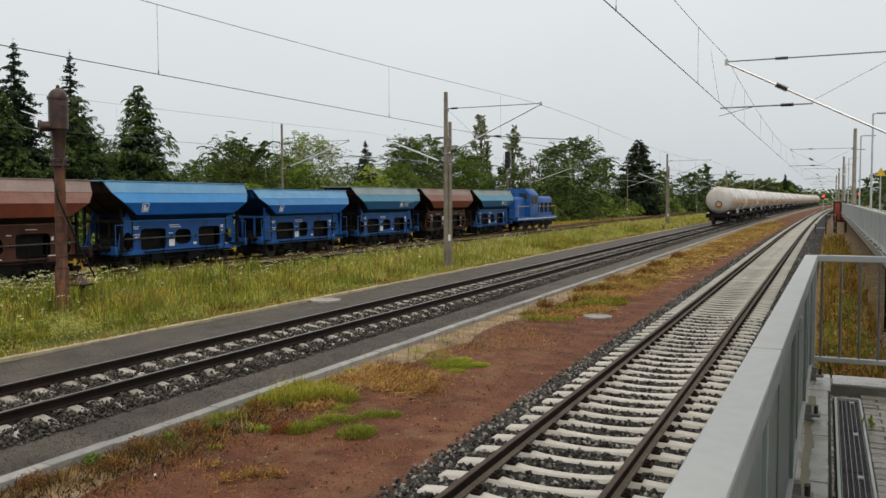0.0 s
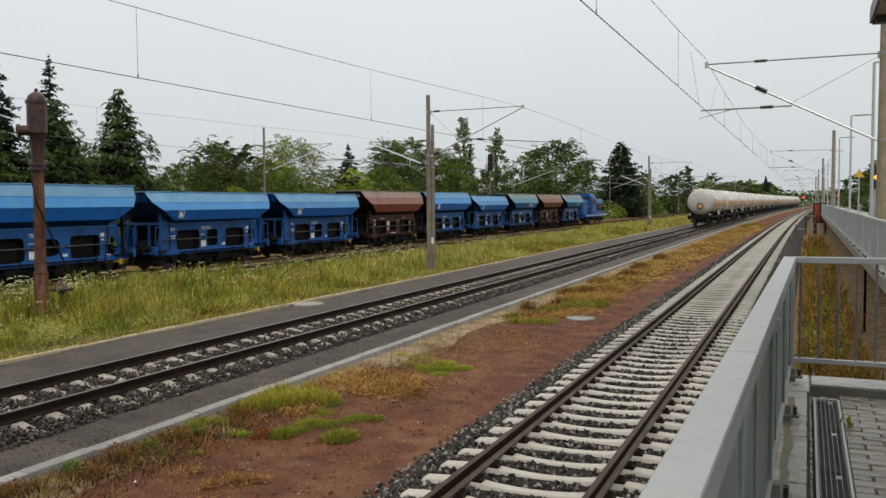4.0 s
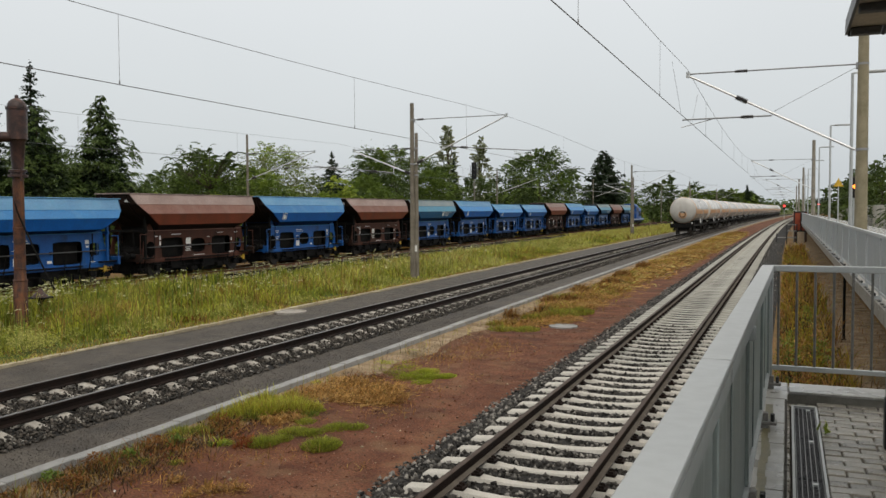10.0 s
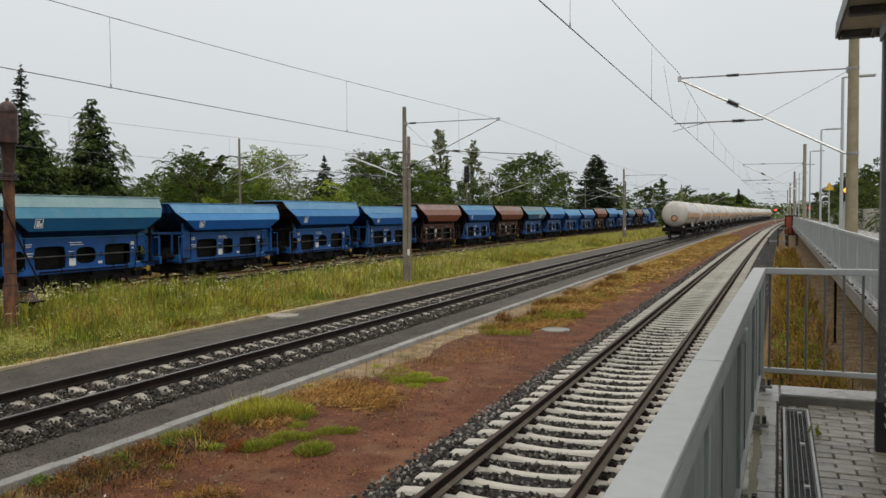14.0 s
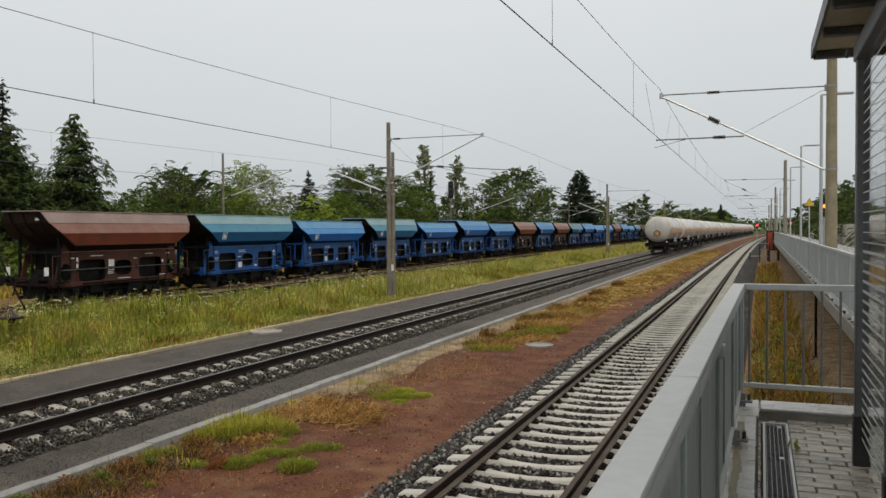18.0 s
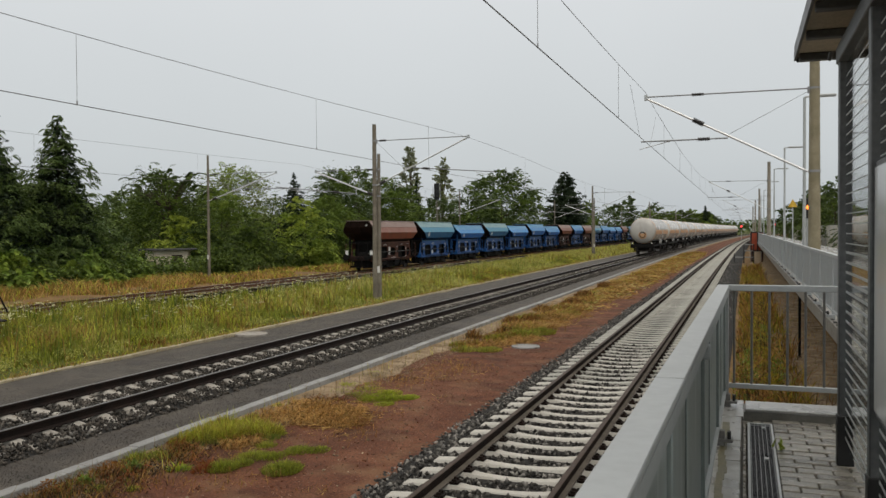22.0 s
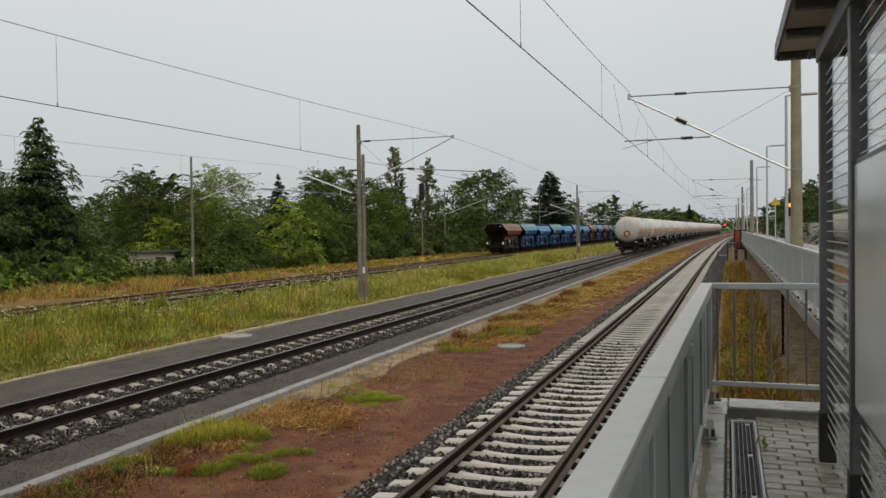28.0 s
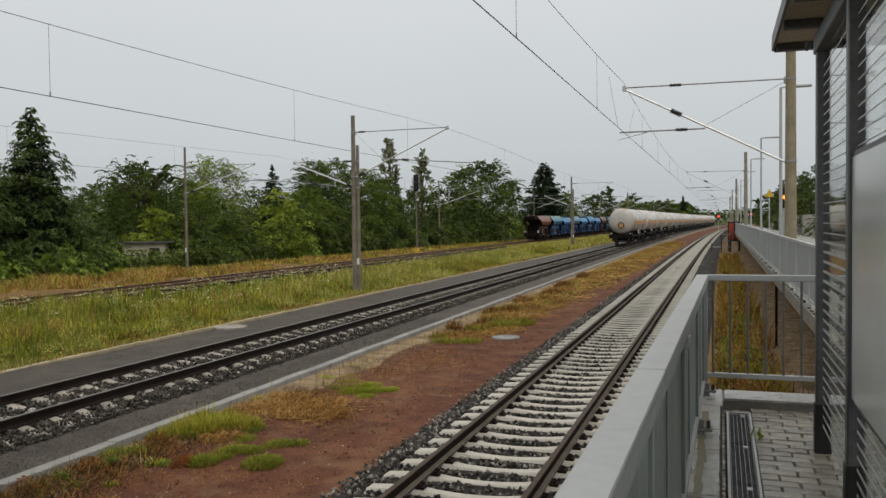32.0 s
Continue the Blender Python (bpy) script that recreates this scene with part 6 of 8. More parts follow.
def siding_growth():
    rng = np.random.default_rng(21)
    n = 44000
    x = rng.uniform(-34.5, -26.7, n)
    y = 8 + 120 * rng.random(n) ** 1.4
    d = field(6.0, 0.3, x, y)
    keep = d > -0.16
    x, y, d = x[keep], y[keep], d[keep]
    n = len(x)
    h = rng.uniform(0.05, 0.26, n) * np.clip(1 + 1.6 * d, 0.5, 2.0) * np.where((x < -28.2) & (y < 50), 2.1, 1.0)
    green = rng.random(n) < np.clip(0.10 + 0.004 * y + 0.5 * field(7.0, 0.25, x, y) + 0.35 * (x < -33.2), 0.02, 0.8)
    pick = np.where(green, 2, rng.choice(2, n, p=[0.5, 0.5]))
    blades("dry_verge", "rust-brown dry grass behind siding", "grass", x, y, np.full(n, -0.2), h, 0.016 + 0.0009 * y, [G_DRY, G_STRAW, G_GREEN], pick, 0.6, 7)
    n = 15000
    x = np.concatenate([rng.normal(-22.9, 0.3, n // 3), rng.uniform(-21.0, -19.6, 2 * n // 3)])
    y = 8 + 110 * rng.random(len(x)) ** 1.4
    h = rng.uniform(0.06, 0.42, len(x)) * np.clip(0.6 + field(5.0, 0.2, x, y), 0.25, 1.2) * np.where(y > 25, 0.55, 1.0)
    blades("siding_weeds", "weeds growing through siding rails", "weeds", x, y, np.full(len(x), -0.18), h, 0.016 + 0.0008 * y, [G_GREEN, G_DRY], rng.choice(2, len(x), p=[0.6, 0.4]), 0.45, 8)


siding_growth()


def patch(name, label, spots, mats, p, height, count, seed, width=0.012, lean=0.6, base=-0.29):
    """Low weeds in soft-edged spots (x, y, radius x, radius y)."""
    rng = np.random.default_rng(seed)
    xs, ys, hs = [], [], []
    for sx, sy, rx, ry in spots:
        k = int(count * rx * ry)
        a, b = rng.normal(0, 0.5, k), rng.normal(0, 0.5, k)
        xs.append(sx + rx * a)
        ys.append(sy + ry * b)
        hs.append(height * rng.uniform(0.35, 1.1, k) * np.clip(1.1 - 0.55 * np.hypot(a, b), 0.2, 1))
    x, y, h = np.concatenate(xs), np.concatenate(ys), np.concatenate(hs)
    keep = (x > np.where(y > 20, -5.06 + 0.3 * np.sin(y * 0.9) * np.sin(y * 0.37 + 1), -5.55)) & (x < -1.95)
    x, y, h = x[keep], y[keep], h[keep]
    n = len(x)
    return blades(name, label, "weeds", x, y, np.full(n, base), h, np.full(n, width) + 0.0004 * y, mats, rng.choice(len(mats), n, p=p), lean, seed)


def tufts(name, label, spots, mats, p, seed, per=900, width=0.005, splay=0.55, base=-0.285):
    """Dense grassy cushions: (x, y, radius, height); blades stand at the middle and splay at the rim."""
    rng = np.random.default_rng(seed)
    out = []
    for x, y, r, h in spots:
        k = int(per * max(r, 0.08) / 0.2)
        q, a = np.sqrt(rng.random(k)), rng.uniform(0, 6.283, k)
        hh = h * rng.uniform(0.3, 1.0, k) ** 0.8 * (1.15 - 0.6 * q) * (0.85 + 0.5 * rng.random(k) ** 6)
        out.append(np.stack([x + r * q * np.cos(a), y + r * q * np.sin(a) * 1.25, hh, np.cos(a) * q, np.sin(a) * q], 1))
    m = np.concatenate(out)
    keep = (m[:, 0] > -5.42) | (m[:, 2] > 0.5)
    m = m[keep]
    n = len(m)
    root = np.stack([m[:, 0], m[:, 1], np.full(n, base)], 1)
    lean = np.stack([m[:, 3], m[:, 4], np.zeros(n)], 1) * (splay * m[:, 2])[:, None] + rng.normal(0, 0.16, (n, 3)) * m[:, 2:3] * np.array((1, 1, 0))
    up = np.array((0, 0, 1.0)) * m[:, 2:3]
    t = rng.uniform(0, 6.283, n)
    side = np.stack([np.cos(t), np.sin(t), np.zeros(n)], 1) * (width + 0.0003 * m[:, 1:2]) / 2
    mid, tip = root + lean * 0.35 + up * 0.6, root + lean + up * 0.95
    v = np.stack([root - side, root + side, mid + side * 0.8, mid - side * 0.8, tip], 1).reshape(-1, 3)
    k = 5 * np.arange(n)
    f = np.concatenate([np.stack([k, k + 1, k + 2], 1), np.stack([k, k + 2, k + 3], 1), np.stack([k + 3, k + 2, k + 4], 1)])
    pick = rng.choice(len(mats), n, p=p)
    tagged(new(name, soup(name, v, f, mats, np.concatenate([pick] * 3))), label, "weeds", kind="stuff")


def straw(name, label, spots, mats, p, seed, per=420, length=0.34, base=-0.272, width=0.0042):
    """Withered stems lying and leaning in tangled mats: (x, y, radius x, radius y)."""
    rng = np.random.default_rng(seed)
    xs, ys = [], []
    for x, y, rx, ry in spots:
        k = int(per * rx * ry / 0.16)
        xs.append(x + rx * rng.normal(0, 0.5, k))
        ys.append(y + ry * rng.normal(0, 0.5, k))
    x, y = np.concatenate(xs), np.concatenate(ys)
    keep = (x > np.where(y > 20, -4.98, -5.40)) & (x < -2.0)
    x, y = x[keep], y[keep]
    n = len(x)
    a = rng.normal(0.5, 0.9, n)
    d = np.stack([np.cos(a), np.sin(a), np.zeros(n)], 1) * (length * rng.uniform(0.3, 1.1, n))[:, None]
    o = np.stack([x, y, base + rng.uniform(0, 0.05, n)], 1)
    rise = rng.uniform(0.01, 0.09, n) * (rng.random(n) < 0.55)
    sd = np.stack([-np.sin(a), np.cos(a), rng.normal(0, 0.6, n)], 1) * width
    mid = o + d * 0.5 + np.stack([np.zeros(n), np.zeros(n), rise * 1.4], 1)
    end = o + d + np.stack([np.zeros(n), np.zeros(n), rise * 0.6], 1)
    v = np.stack([o - sd, o + sd, mid + sd, mid - sd, end], 1).reshape(-1, 3)
    k = 5 * np.arange(n)
    f = np.concatenate([np.stack([k, k + 1, k + 2], 1), np.stack([k, k + 2, k + 3], 1), np.stack([k + 3, k + 2, k + 4], 1)])
    pick = rng.choice(len(mats), n, p=p)
    tagged(new(name, soup(name, v, f, mats, np.concatenate([pick] * 3))), label, "weeds", kind="stuff")


patch("kerbside_weeds", "rust-brown withered weeds along the kerb", [(-5.2, 8.9, 0.4, 0.9), (-5.1, 7.8, 0.45, 0.9), (-5.2, 6.7, 0.45, 0.9), (-4.9, 9.2, 0.35, 0.5), (-5.05, 10.4, 0.4, 0.6), (-5.2, 5.6, 0.5, 1.0), (-4.85, 9.9, 0.3, 0.3)], [G_RUST, G_DRY, M_HUMUS, L_MID], [0.40, 0.20, 0.28, 0.12], 0.27, 1900, 31, 0.010, 0.45)
tufts("tall_grass_bed", "tall yellow-green grass clump on the verge", [(-5.1, 11.1, 0.26, 0.40), (-4.85, 11.35, 0.24, 0.40), (-4.65, 11.75, 0.24, 0.36), (-5.2, 11.75, 0.22, 0.38), (-4.4, 11.8, 0.22, 0.28), (-4.95, 12.1, 0.2, 0.26), (-5.25, 10.7, 0.14, 0.3), (-5.2, 12.6, 0.14, 0.18), (-5.3, 13.6, 0.12, 0.16)], [G_GREEN, G_FRESH, G_YELLOW, G_DRY], [0.46, 0.26, 0.14, 0.14], 32, 1300, 0.007, 0.5)
tufts("dark_grass_foot", "dark green foot of the tall grass clump", [(-4.93, 10.95, 0.2, 0.2), (-4.7, 11.05, 0.16, 0.16), (-5.1, 10.75, 0.12, 0.18), (-4.2, 11.55, 0.14, 0.14)], [L_MID, G_MOSS], [0.6, 0.4], 37, 1100, 0.007)
tufts("kerbside_tuft", "green grass tuft against the kerb", [(-5.25, 9.75, 0.20, 0.26), (-5.08, 9.95, 0.16, 0.24), (-5.3, 8.3, 0.10, 0.16), (-4.85, 8.5, 0.10, 0.16), (-4.45, 8.7, 0.09, 0.12)], [G_MOSS, G_GREEN, L_MID], [0.45, 0.35, 0.2], 33, 900, 0.006)
tufts("grass_cushions", "soft green grass cushions on red gravel", [(-3.85, 10.5, 0.22, 0.15), (-3.6, 10.6, 0.18, 0.13), (-3.4, 11.0, 0.2, 0.13), (-3.15, 11.15, 0.17, 0.10), (-3.12, 10.1, 0.25, 0.17), (-3.92, 9.88, 0.2, 0.2), (-3.8, 10.15, 0.14, 0.14), (-4.0, 11.1, 0.14, 0.14), (-4.2, 11.85, 0.1, 0.1)], [G_MOSS, G_GREEN, G_FRESH], [0.62, 0.2, 0.18], 38, 1700, 0.0045, 0.75)
tufts("bright_moss_patch", "bright yellow-green moss patch on gravel", [(-4.9, 15.35, 0.34, 0.10), (-4.45, 15.1, 0.36, 0.10), (-4.05, 14.95, 0.34, 0.09), (-3.7, 15.1, 0.28, 0.08), (-5.05, 15.95, 0.25, 0.12), (-4.5, 15.7, 0.36, 0.10), (-3.95, 15.5, 0.32, 0.09), (-3.4, 15.3, 0.22, 0.06), (-4.7, 16.2, 0.28, 0.09), (-3.6, 14.6, 0.2, 0.05), (-5.15, 17.6, 0.14, 0.10)], [G_FRESH, G_MOSS], [0.82, 0.18], 36, 2300, 0.006, 0.8)
tufts("leafy_plant", "fresh light-green leafy plant among withered stems", [(-4.45, 9.62, 0.13, 0.16)], [L_LIGHT, G_FRESH], [0.6, 0.4], 39, 240, 0.035, 1.0)
tufts("red_dock", "withered red dock leaves beside green plant", [(-4.12, 9.68, 0.12, 0.20), (-4.25, 9.95, 0.10, 0.16), (-4.05, 9.9, 0.08, 0.12)], [G_REDLEAF, G_RUST], [0.7, 0.3], 40, 200, 0.028, 0.8)
straw("straw_mats", "flattened golden straw on the verge", [(-4.95, 12.9, 0.5, 0.6), (-4.4, 12.9, 0.5, 0.5), (-3.9, 12.95, 0.4, 0.5), (-4.8, 13.8, 0.5, 0.5), (-4.5, 10.95, 0.28, 0.3), (-4.35, 11.15, 0.2, 0.2), (-4.0, 13.6, 0.4, 0.5), (-3.5, 12.9, 0.25, 0.35)], [G_STRAW, G_DRY, G_RUST], [0.5, 0.2, 0.3], 34, 800, 0.27)
straw("thin_straw", "few thin dry stems on red gravel", [(-4.0, 9.1, 0.6, 0.3), (-3.4, 9.4, 0.4, 0.4), (-4.4, 8.9, 0.3, 0.4), (-3.2, 12.2, 0.5, 0.8), (-3.3, 13.6, 0.5, 0.9), (-4.2, 8.0, 0.4, 0.4), (-3.4, 7.6, 0.5, 0.3), (-3.1, 9.6, 0.25, 0.2), (-4.2, 16.8, 0.8, 1.2), (-3.6, 18.5, 0.9, 1.2)], [G_STRAW, G_DRY, G_RUST], [0.35, 0.3, 0.35], 41, 70, 0.13, width=0.0032)
straw("rust_stems", "tangled rust-red stems beside the kerb", [(-5.05, 10.5, 0.22, 0.2), (-4.8, 10.3, 0.22, 0.25), (-4.6, 10.0, 0.25, 0.2), (-4.6, 14.4, 0.3, 0.3), (-4.9, 14.3, 0.2, 0.2), (-4.95, 9.0, 0.3, 0.6)], [G_RUST, G_REDLEAF, M_HUMUS], [0.5, 0.2, 0.3], 42, 380, 0.22)
tufts("verge_tufts", "olive tufts among golden verge weeds", [(-4.35, 21.6, 0.34, 0.2), (-4.75, 22.4, 0.3, 0.2), (-3.75, 21.9, 0.4, 0.16), (-4.2, 24.4, 0.4, 0.22), (-3.7, 25.4, 0.6, 0.26), (-3.3, 26.2, 0.5, 0.24), (-4.3, 26.6, 0.4, 0.2), (-4.6, 30, 0.5, 0.3), (-3.6, 32, 0.5, 0.22), (-4.0, 37, 0.6, 0.2), (-4.5, 43, 0.6, 0.2)], [G_MOSS, G_GREEN, G_DRY], [0.50, 0.25, 0.25], 43, 800, 0.009)
straw("straw_wisps", "small golden straw wisps on red gravel", [(-3.4, 8.0, 0.22, 0.16), (-3.15, 8.1, 0.2, 0.16), (-3.5, 7.75, 0.12, 0.12), (-4.0, 8.1, 0.14, 0.12)], [G_STRAW, G_DRY, G_RUST], [0.5, 0.3, 0.2], 47, 620, 0.16)
straw("verge_straw", "golden flattened grass on the verge", [(-4.2, 22.9, 0.7, 0.7), (-3.5, 23.9, 0.5, 0.7), (-3.2, 24.4, 0.4, 0.4), (-4.6, 27.8, 0.8, 1.0), (-4.3, 29.9, 0.7, 1.2), (-3.8, 31.5, 0.9, 1.4), (-3.5, 28.4, 0.6, 1.2)], [G_STRAW, G_DRY, G_RUST], [0.50, 0.3, 0.2], 44, 300, 0.36)
straw("far_verge_straw", "golden withered grass along the distant verge", [(-4.1, 36, 1.1, 2.4), (-3.9, 42, 1.2, 3.4), (-4.0, 49, 1.3, 4.0), (-3.9, 58, 1.4, 5.5), (-3.9, 69, 1.5, 7.0), (-3.8, 83, 1.6, 9.0), (-3.7, 102, 1.7, 12.0)], [G_STRAW, G_PALE, G_DRY, G_RUST], [0.45, 0.15, 0.25, 0.15], 45, 60, 0.5, width=0.016)
patch("verge_weeds", "mixed golden weeds beside the kerb", [(-4.5, 22.6, 0.7, 1.2), (-4.0, 24.6, 0.9, 1.4), (-4.1, 27.6, 1.1, 2.2), (-4.2, 31, 1.1, 2.6), (-4.1, 34.5, 1.1, 2.6), (-4.2, 39, 1.2, 4), (-4.1, 45, 1.3, 4), (-4.2, 52, 1.4, 5), (-4.1, 61, 1.5, 7), (-4.1, 72, 1.5, 9), (-4.0, 88, 1.6, 14), (-3.9, 108, 1.7, 16)], [G_DRY, G_RUST, G_STRAW, G_YELLOW, G_GREEN], [0.30, 0.17, 0.33, 0.10, 0.10], 0.24, 520, 35, 0.016, 0.55)
patch("rust_docks", "rust-brown seeding docks standing in the verge", [(-4.95, 24.2, 0.35, 0.4), (-4.3, 25.6, 0.3, 0.4), (-4.9, 28.6, 0.35, 0.6), (-4.4, 29.4, 0.4, 0.5), (-4.8, 33.0, 0.4, 0.7), (-4.2, 36.4, 0.5, 0.9), (-4.6, 41.0, 0.5, 1.2), (-4.7, 48.0, 0.5, 1.5)], [G_RUST, G_DRY, M_HUMUS], [0.55, 0.25, 0.20], 0.42, 1500, 46, 0.014, 0.4)


def scatter_pebbles():
    stones("gravel_pebbles", "loose pale pebbles on red gravel", -5.5, -1.9, 4.5, 30, 9000, 0.012, lambda x, y: -0.27 + 0.05 * noise.noise((x * 0.4, y * 0.3, 0)), M_PEBBLE, None, 1.4)
    stones("gravel_clods", "crumbled red clods on gravel", -5.3, -1.9, 4.8, 26, 1500, 0.024, lambda x, y: -0.285 + 0.05 * noise.noise((x * 0.4, y * 0.3, 0)), M_RED, None, 1.3)
    stones("pale_chips", "few pale stone chips on red gravel", -5.3, -2.0, 5.0, 24, 170, 0.026, lambda x, y: -0.275 + 0.05 * noise.noise((x * 0.4, y * 0.3, 0)), M_RUBBLE, None, 1.2)
    stones("sandy_rubble", "pale sandy rubble beside the kerb", -5.42, -4.35, 12.0, 40, 7000, 0.014, lambda x, y: -0.225, M_RUBBLE, None, 1.1)
    stones("far_path_grit", "coarse dark grit beyond the second track", -12.0, -9.85, 8, 40, 5000, 0.009, lambda x, y: -0.172, M_GRIT, None, 1.3)
    stones("path_grit", "coarse dark grit on path", -6.7, -5.85, 4, 26, 8000, 0.009, lambda x, y: -0.165, M_GRIT, None, 1.4)


M_RUBBLE = material("sandy_rubble", [(0.14, 0.10, 0.06), (0.34, 0.27, 0.185)], 5, 0.85, bump=0.2, spread=-0.5)
M_PEBBLE = material("pebbles", [(0.15, 0.075, 0.055), (0.28, 0.19, 0.14)], 5, 0.8, bump=0.2, spread=-0.5)
scatter_pebbles()


def litter():
    """Straw, withered stems and dark crumbs lying on the gravel."""
    rng = np.random.default_rng(61)
    n = 26000
    x, y = rng.uniform(-5.55, -1.95, n), 5 + 26 * rng.random(n) ** 1.3
    d = field(15.0, 0.9, x, y) + 0.35 * np.clip((-4.1 - x), -1, 1)
    keep = d > 0.05 + 0.25 * rng.random(n)
    x, y = x[keep], y[keep]
    n = len(x)
    z = -0.262 + np.array([0.05 * noise.noise((a * 0.4, b * 0.3, 0)) for a, b in zip(x, y)])
    blades("ground_litter", "dry straw and dark plant litter on red gravel", "litter", x, y, z, rng.uniform(0.01, 0.05, n), rng.uniform(0.006, 0.016, n), [G_DRY, G_RUST, M_HUMUS], rng.choice(3, n, p=[0.38, 0.24, 0.38]), 2.4, 62)
    # dark humus under the weeds
    n = 9000
    x, y = -5.05 + rng.normal(0, 0.36, n), rng.uniform(5, 12.2, n)
    keep = (x > -5.42) & (field(16.0, 1.4, x, y) > -0.2)
    x, y = x[keep], y[keep]
    n = len(x)
    blades("dark_litter", "dark withered stems below kerbside weeds", "litter", x, y, np.full(n, -0.27), rng.uniform(0.02, 0.16, n), rng.uniform(0.008, 0.02, n), [M_HUMUS, G_RUST, G_DRY], rng.choice(3, n, p=[0.6, 0.22, 0.18]), 1.1, 63)
    # thin upright stems
    n = 420
    x, y = -5.25 + np.abs(rng.normal(0, 0.35, n)), rng.uniform(5, 30, n)
    blades("thin_stems", "thin upright dry stems along kerb", "weeds", x, y, np.full(n, -0.28), rng.uniform(0.2, 0.5, n), np.full(n, 0.007), [G_DRY, G_GREEN, M_HUMUS], rng.integers(0, 3, n), 0.18, 64)


litter()


def ditch_growth():
    rng = np.random.default_rng(41)
    n = 19000
    y = 7.4 + 70 * rng.random(n) ** 1.6
    x = 2.62 + 1.45 * rng.random(n) ** 1.1
    d = field(9.0, 0.9, x, y)
    h = rng.uniform(0.1, 0.7, n) * np.clip(0.6 + 1.7 * d, 0.08, 1.7) * np.clip((x - 2.5) / 0.45, 0.3, 1.0)
    tone = field(19.0, 0.8, x, y) + 0.25 * rng.normal(0, 1, n)
    pick = np.where(tone > 0.28, np.where(rng.random(n) < 0.5, 3, 0), np.where(tone < -0.42, 4, rng.choice([0, 1, 2], n, p=[0.2, 0.35, 0.45])))
    blades("ditch_weeds", "yellow and rust autumnal weeds below the railing", "weeds", x, y, np.full(n, -0.43), h, 0.009 + 0.0005 * y, [G_YELLOW, G_RUST, G_STRAW, G_MOSS, M_HUMUS], pick, 0.5, 42)
    k = 17
    n = 7500
    c = rng.integers(0, k, n)
    cx, cy, ch = rng.uniform(2.85, 3.5, k), 10 + 24 * rng.random(k), rng.uniform(0.6, 1.4, k)
    u = rng.random(n)
    r = 0.22 * np.sqrt(np.clip(1.1 - u, 0.1, 1))
    x, y, z = cx[c] + r * rng.normal(0, 0.7, n), cy[c] + 2 * r * rng.normal(0, 0.7, n), -0.42 + ch[c] * u
    pick = np.where(rng.random(n) < 0.65, (c * 7 + 3) % 4, rng.integers(0, 4, n))
    blades("ditch_shrubs", "leggy yellow-leaved shrubs below the railing", "shrubs", x, y, z, np.full(n, 0.05), np.full(n, 0.02), [G_YELLOW, G_RUST, L_LIGHT, G_STRAW], pick, 1.1, 43)
    a, b, e = np.repeat(cx, 14), np.repeat(cy, 14), np.repeat(ch, 14)
    n = len(a)
    blades("shrub_stems", "thin dark shrub stems below the railing", "shrubs", a + rng.normal(0, 0.08, n), b + rng.normal(0, 0.15, n), np.full(n, -0.43), e * rng.uniform(0.7, 1.05, n), np.full(n, 0.014), [M_HUMUS], np.zeros(n, dtype=int), 0.2, 45)
    n = 2400
    x, y = rng.uniform(3.3, 5.6, n), 8 + 50 * rng.random(n) ** 1.3
    stones("ditch_rubble", "pale rubble on sandy ground below the platform", 3.6, 5.2, 9, 40, 2600, 0.03, lambda x, y: -0.41, M_RUBBLE, None, 1.3)
    blades("ditch_straw", "sparse brown stalks on sandy ditch", "weeds", x, y, np.full(n, -0.42), rng.uniform(0.05, 0.32, n), np.full(n, 0.012), [G_RUST, G_DRY], rng.integers(0, 2, n), 0.5, 44)


ditch_growth()


# ---- trees ----
def cards(name, pts, axis, nrm, size, mat, parent, slim=0.55):
    """Pointed leaves lying along axis, facing nrm."""
    a = axis / (np.linalg.norm(axis, axis=1)[:, None] + 1e-6)
    b = np.cross(nrm, a)
    b /= np.linalg.norm(b, axis=1)[:, None] + 1e-6
    v = np.stack([pts - a * size, pts - b * size * slim, pts + a * size, pts + b * size * slim], 1).reshape(-1, 3)
    f = 4 * np.arange(len(pts))[:, None] + np.arange(4)[None]
    ob = new(name, soup(name, v, f, [mat]))
    ob.parent = parent
    return ob


def sprays(rng, o, d, length, m, droop, width=0.3):
    """Arching fronds: m leaves each, from origin o along d, bending down; returns places, leaf axes and facings."""
    k = len(o)
    d = d / (np.linalg.norm(d, axis=1)[:, None] + 1e-6)
    L = np.broadcast_to(length, (k,))[:, None]
    s = (np.arange(m)[None] + rng.random((k, m))) / m
    side = np.cross(d, np.array((0, 0, 1.0)) + rng.normal(0, 0.25, (k, 3)))
    side /= np.linalg.norm(side, axis=1)[:, None] + 1e-6
    lat = np.where(rng.random((k, m)) < 0.5, -1, 1) * rng.uniform(0.25, 1, (k, m)) * width * (1.15 - 0.85 * s)
    p = o[:, None] + d[:, None] * (L * s)[..., None] + side[:, None] * (L * lat)[..., None]
    p[..., 2] -= droop * L * (s ** 2 + 0.8 * lat ** 2)
    ax = side[:, None] * np.sign(lat)[..., None] + d[:, None] * 0.8
    ax[..., 2] -= droop * (0.4 + s)
    n = np.cross(d, side)
    n *= np.sign(n[:, 2:3]) + 1e-3
    nr = n[:, None] + rng.normal(0, 0.38, (k, m, 3))
    return p.reshape(-1, 3), ax.reshape(-1, 3), nr.reshape(-1, 3)


